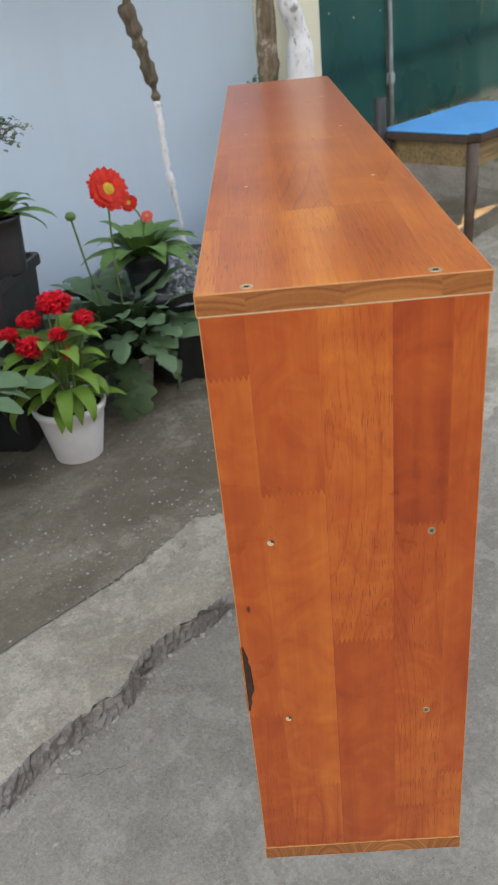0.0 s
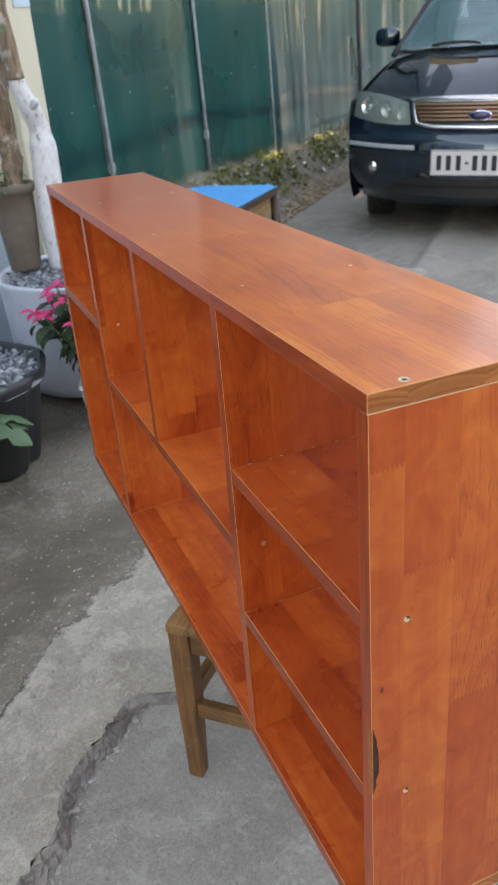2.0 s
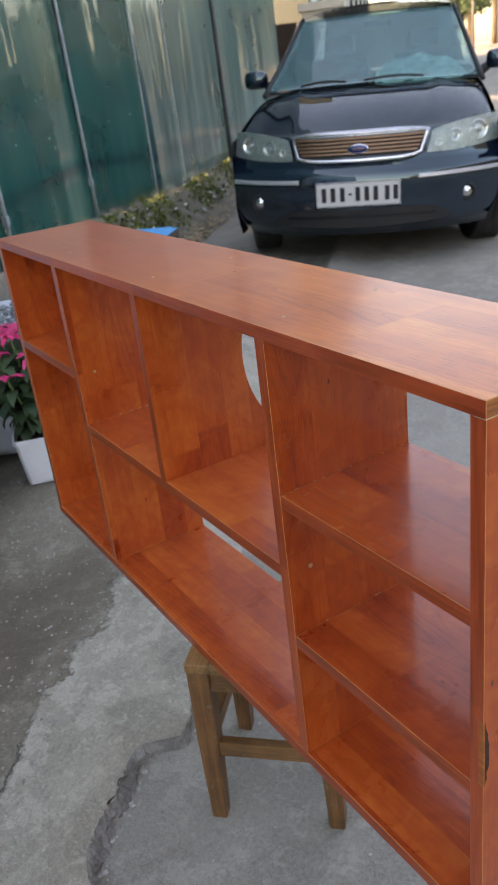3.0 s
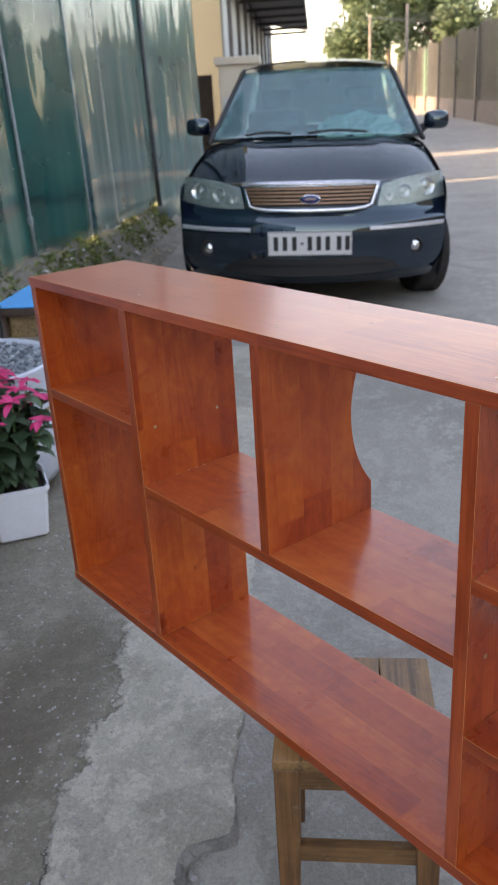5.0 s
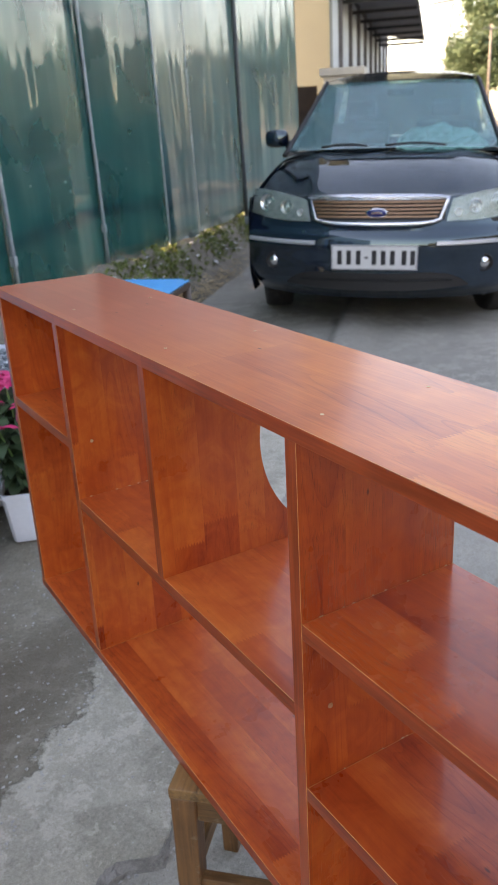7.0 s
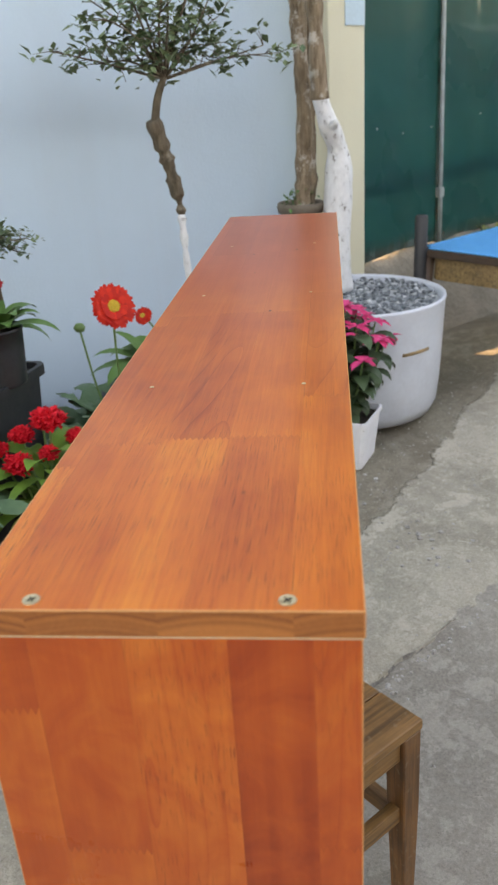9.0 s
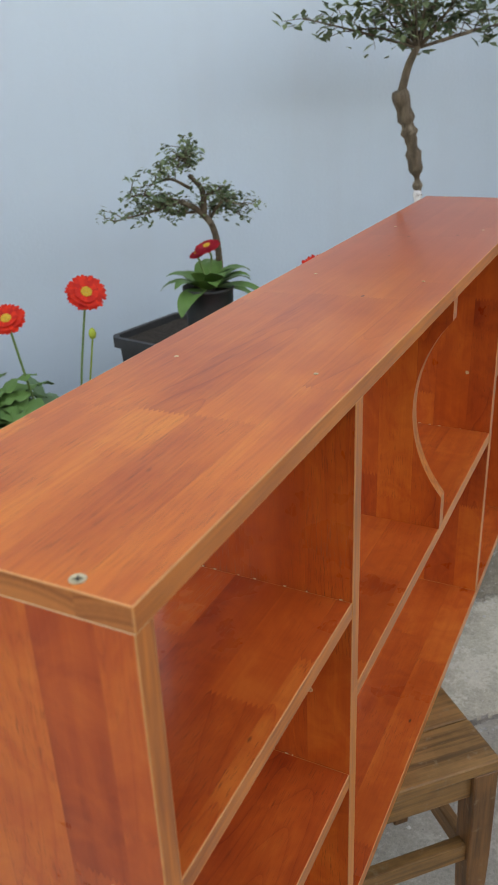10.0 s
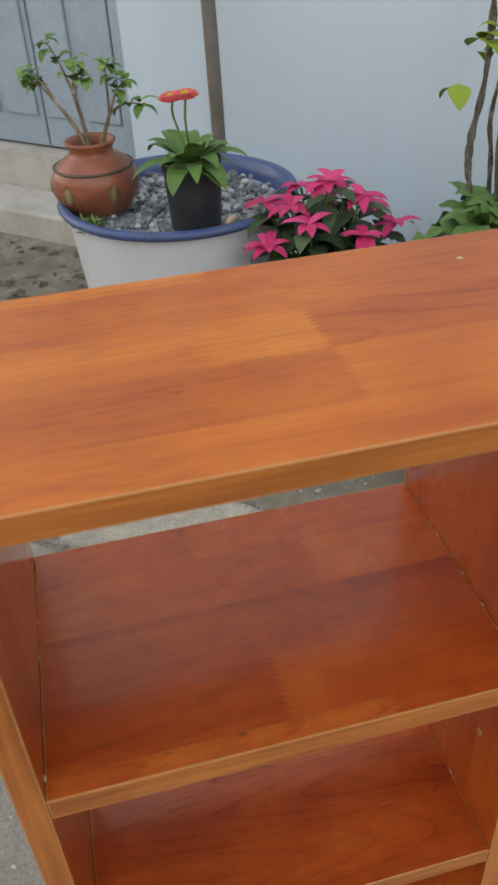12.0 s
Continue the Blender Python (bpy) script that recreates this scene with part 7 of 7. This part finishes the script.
def far_tree(at, r, h, seed, count=900):
    """A broad tree: forked trunk, limbs, and a ragged crown of leaf clumps."""
    rnd = random.Random(seed)
    t = thing("street_tree", "sunlit green tree with an uneven rounded crown", "tree", at)
    bm = bmesh.new()
    base = bend([(0, 0, 0), (0.1, 0.05, h * 0.3), (0.0, 0.1, h * 0.55)], 4)
    tube(bm, base, taper(0.22, 0.14, len(base)), 10)
    lobes = []
    for k in range(9):
        a = k * 2.39996
        c = Vector((r * 0.62 * math.cos(a) * rnd.uniform(0.6, 1.1), r * 0.62 * math.sin(a) * rnd.uniform(0.6, 1.1), h * rnd.uniform(0.42, 0.95)))
        lobes.append((c, r * rnd.uniform(0.32, 0.52)))
        line = bend([(0, 0.1, h * 0.5), c * 0.5 + Vector((0, 0, h * 0.28)), c], 4)
        tube(bm, line, taper(0.10, 0.02, len(line)), 6)
    part("trunk", bm, BARK, t, smooth=True)
    bm = bmesh.new()
    for c, lr in lobes:
        for _ in range(count // 9):
            d = Vector((rnd.gauss(0, 1), rnd.gauss(0, 1), rnd.gauss(0, 0.8)))
            d = d.normalized() * lr * rnd.uniform(0.6, 1.08)
            leaflets(bm, c + d, 0.34, 12, 0.26, rnd=rnd)
    part("crown", bm, LEAF_FAR, t)


for u, v, r, h, sd in ((52, -2.6, 1.9, 4.5, 1), (58, -4.4, 3.0, 8.6, 2), (66, -2.2, 2.4, 5.6, 3), (44, -7.6, 2.3, 4.6, 4), (36, -7.4, 1.8, 4.0, 5), (60, -7.6, 3.0, 7.6, 6), (90, 1.4, 1.8, 4.2, 7)):
    far_tree(W(u, v, street_z(u, v)), r, h, sd)
for u, v, h, lean in ((42, -2.25, 4.45, 0.0), (36, -3.35, 4.3, 0.1)):
    bm = bmesh.new()
    tube(bm, [(0, 0, 0), (lean * 0.5, 0, h * 0.5), (lean, 0, h)], [0.075, 0.065, 0.05], 10)
    p = thing("utility_pole", "grey concrete utility pole beside the street", "pole", W(u, v, street_z(u, v)), STREET)
    part("shaft", bm, POLE_CONC, p, smooth=True)
for k in range(4):
    bm = bmesh.new()
    a, b = W(42, -2.25 + 0.3 * (k - 1.5), 4.3 + street_z(42, 0)), W(24, -6.2, 4.4 + 0.2 * k)
    line = [a + (b - a) * t - Vector((0, 0, 0.7 * math.sin(math.pi * t))) for t in span(0, 1, 14)]
    tube(bm, line, 0.010, 5)
    tagged(part("overhead_cable", bm, CAR_TRIM, smooth=True), "black sagging overhead cable", "cable")
pyl = thing("lattice_pylon", "pale distant steel lattice power pylon", "pylon", W(150, -3.2, 0.9), STREET)
def pw(z):
    return max(0.45, 2.85 - 0.098 * z)
for sx in (-1, 1):
    for sy in (-1, 1):
        bm = bmesh.new()
        tube(bm, [(sx * pw(z), sy * pw(z), z) for z in (0, 8, 16, 24, 34)], 0.15, 5)
        part("leg", bm, PYLON_M, pyl)
bm = bmesh.new()
for k in range(14):
    z0, z1 = 2.4 * k, 2.4 * (k + 1)
    for sx in (-1, 1):
        tube(bm, [(sx * pw(z0), -pw(z0), z0), (-sx * pw(z1), -pw(z1), z1)], 0.09, 4)
        tube(bm, [(-pw(z0), sx * pw(z0), z0), (-pw(z1), -sx * pw(z1), z1)], 0.09, 4)
part("bracing", bm, PYLON_M, pyl)
for z in (17.5, 24, 31):
    bm = bmesh.new()
    tube(bm, [(0, -7, z), (0, 0, z + 0.8), (0, 7, z)], [0.1, 0.3, 0.1], 5)
    part("crossarm", bm, PYLON_M, pyl)

# ---- crumbs of white plaster on the yard ----
bm = bmesh.new()
rc = random.Random(21)
for cx, cy, spread, count in ((0.44, 1.58, 0.07, 26), (-0.91, 0.52, 0.10, 14), (0.30, 1.95, 0.10, 10)):
    for _ in range(count):
        size = rc.uniform(0.002, 0.009)
        g = bmesh.ops.create_icosphere(bm, subdivisions=1, radius=size)
        px, py = cx + rc.gauss(0, spread), cy + rc.gauss(0, spread)
        for v in g["verts"]:
            v.co = Vector((px + v.co.x * rc.uniform(0.7, 1.3), py + v.co.y * rc.uniform(0.7, 1.3), 0.003 + size * 0.3 + v.co.z * 0.6))
tagged(part("plaster_crumbs", bm, STRIP_M), "scatter of white plaster crumbs on the yard", "rubble", kind="stuff")

# ---- things that belong together ----
for ob in list(scene.collection.objects):
    if ob.parent is None:
        kind_of = ob.name.split(".")[0]
        if kind_of in ("celosia_plant", "gerbera_plant", "nursery_plant", "poinsettia_plant", "daisy_plant"):
            tagged(ob, group="potted flowers along the house wall")
        elif kind_of == "street_tree":
            tagged(ob, group="trees at the end of the street")
        elif kind_of in ("utility_pole", "overhead_cable"):
            tagged(ob, group=kind_of + "s over the street")
        elif kind_of == "pale_stone":
            tagged(ob, group="stones on the gravel")
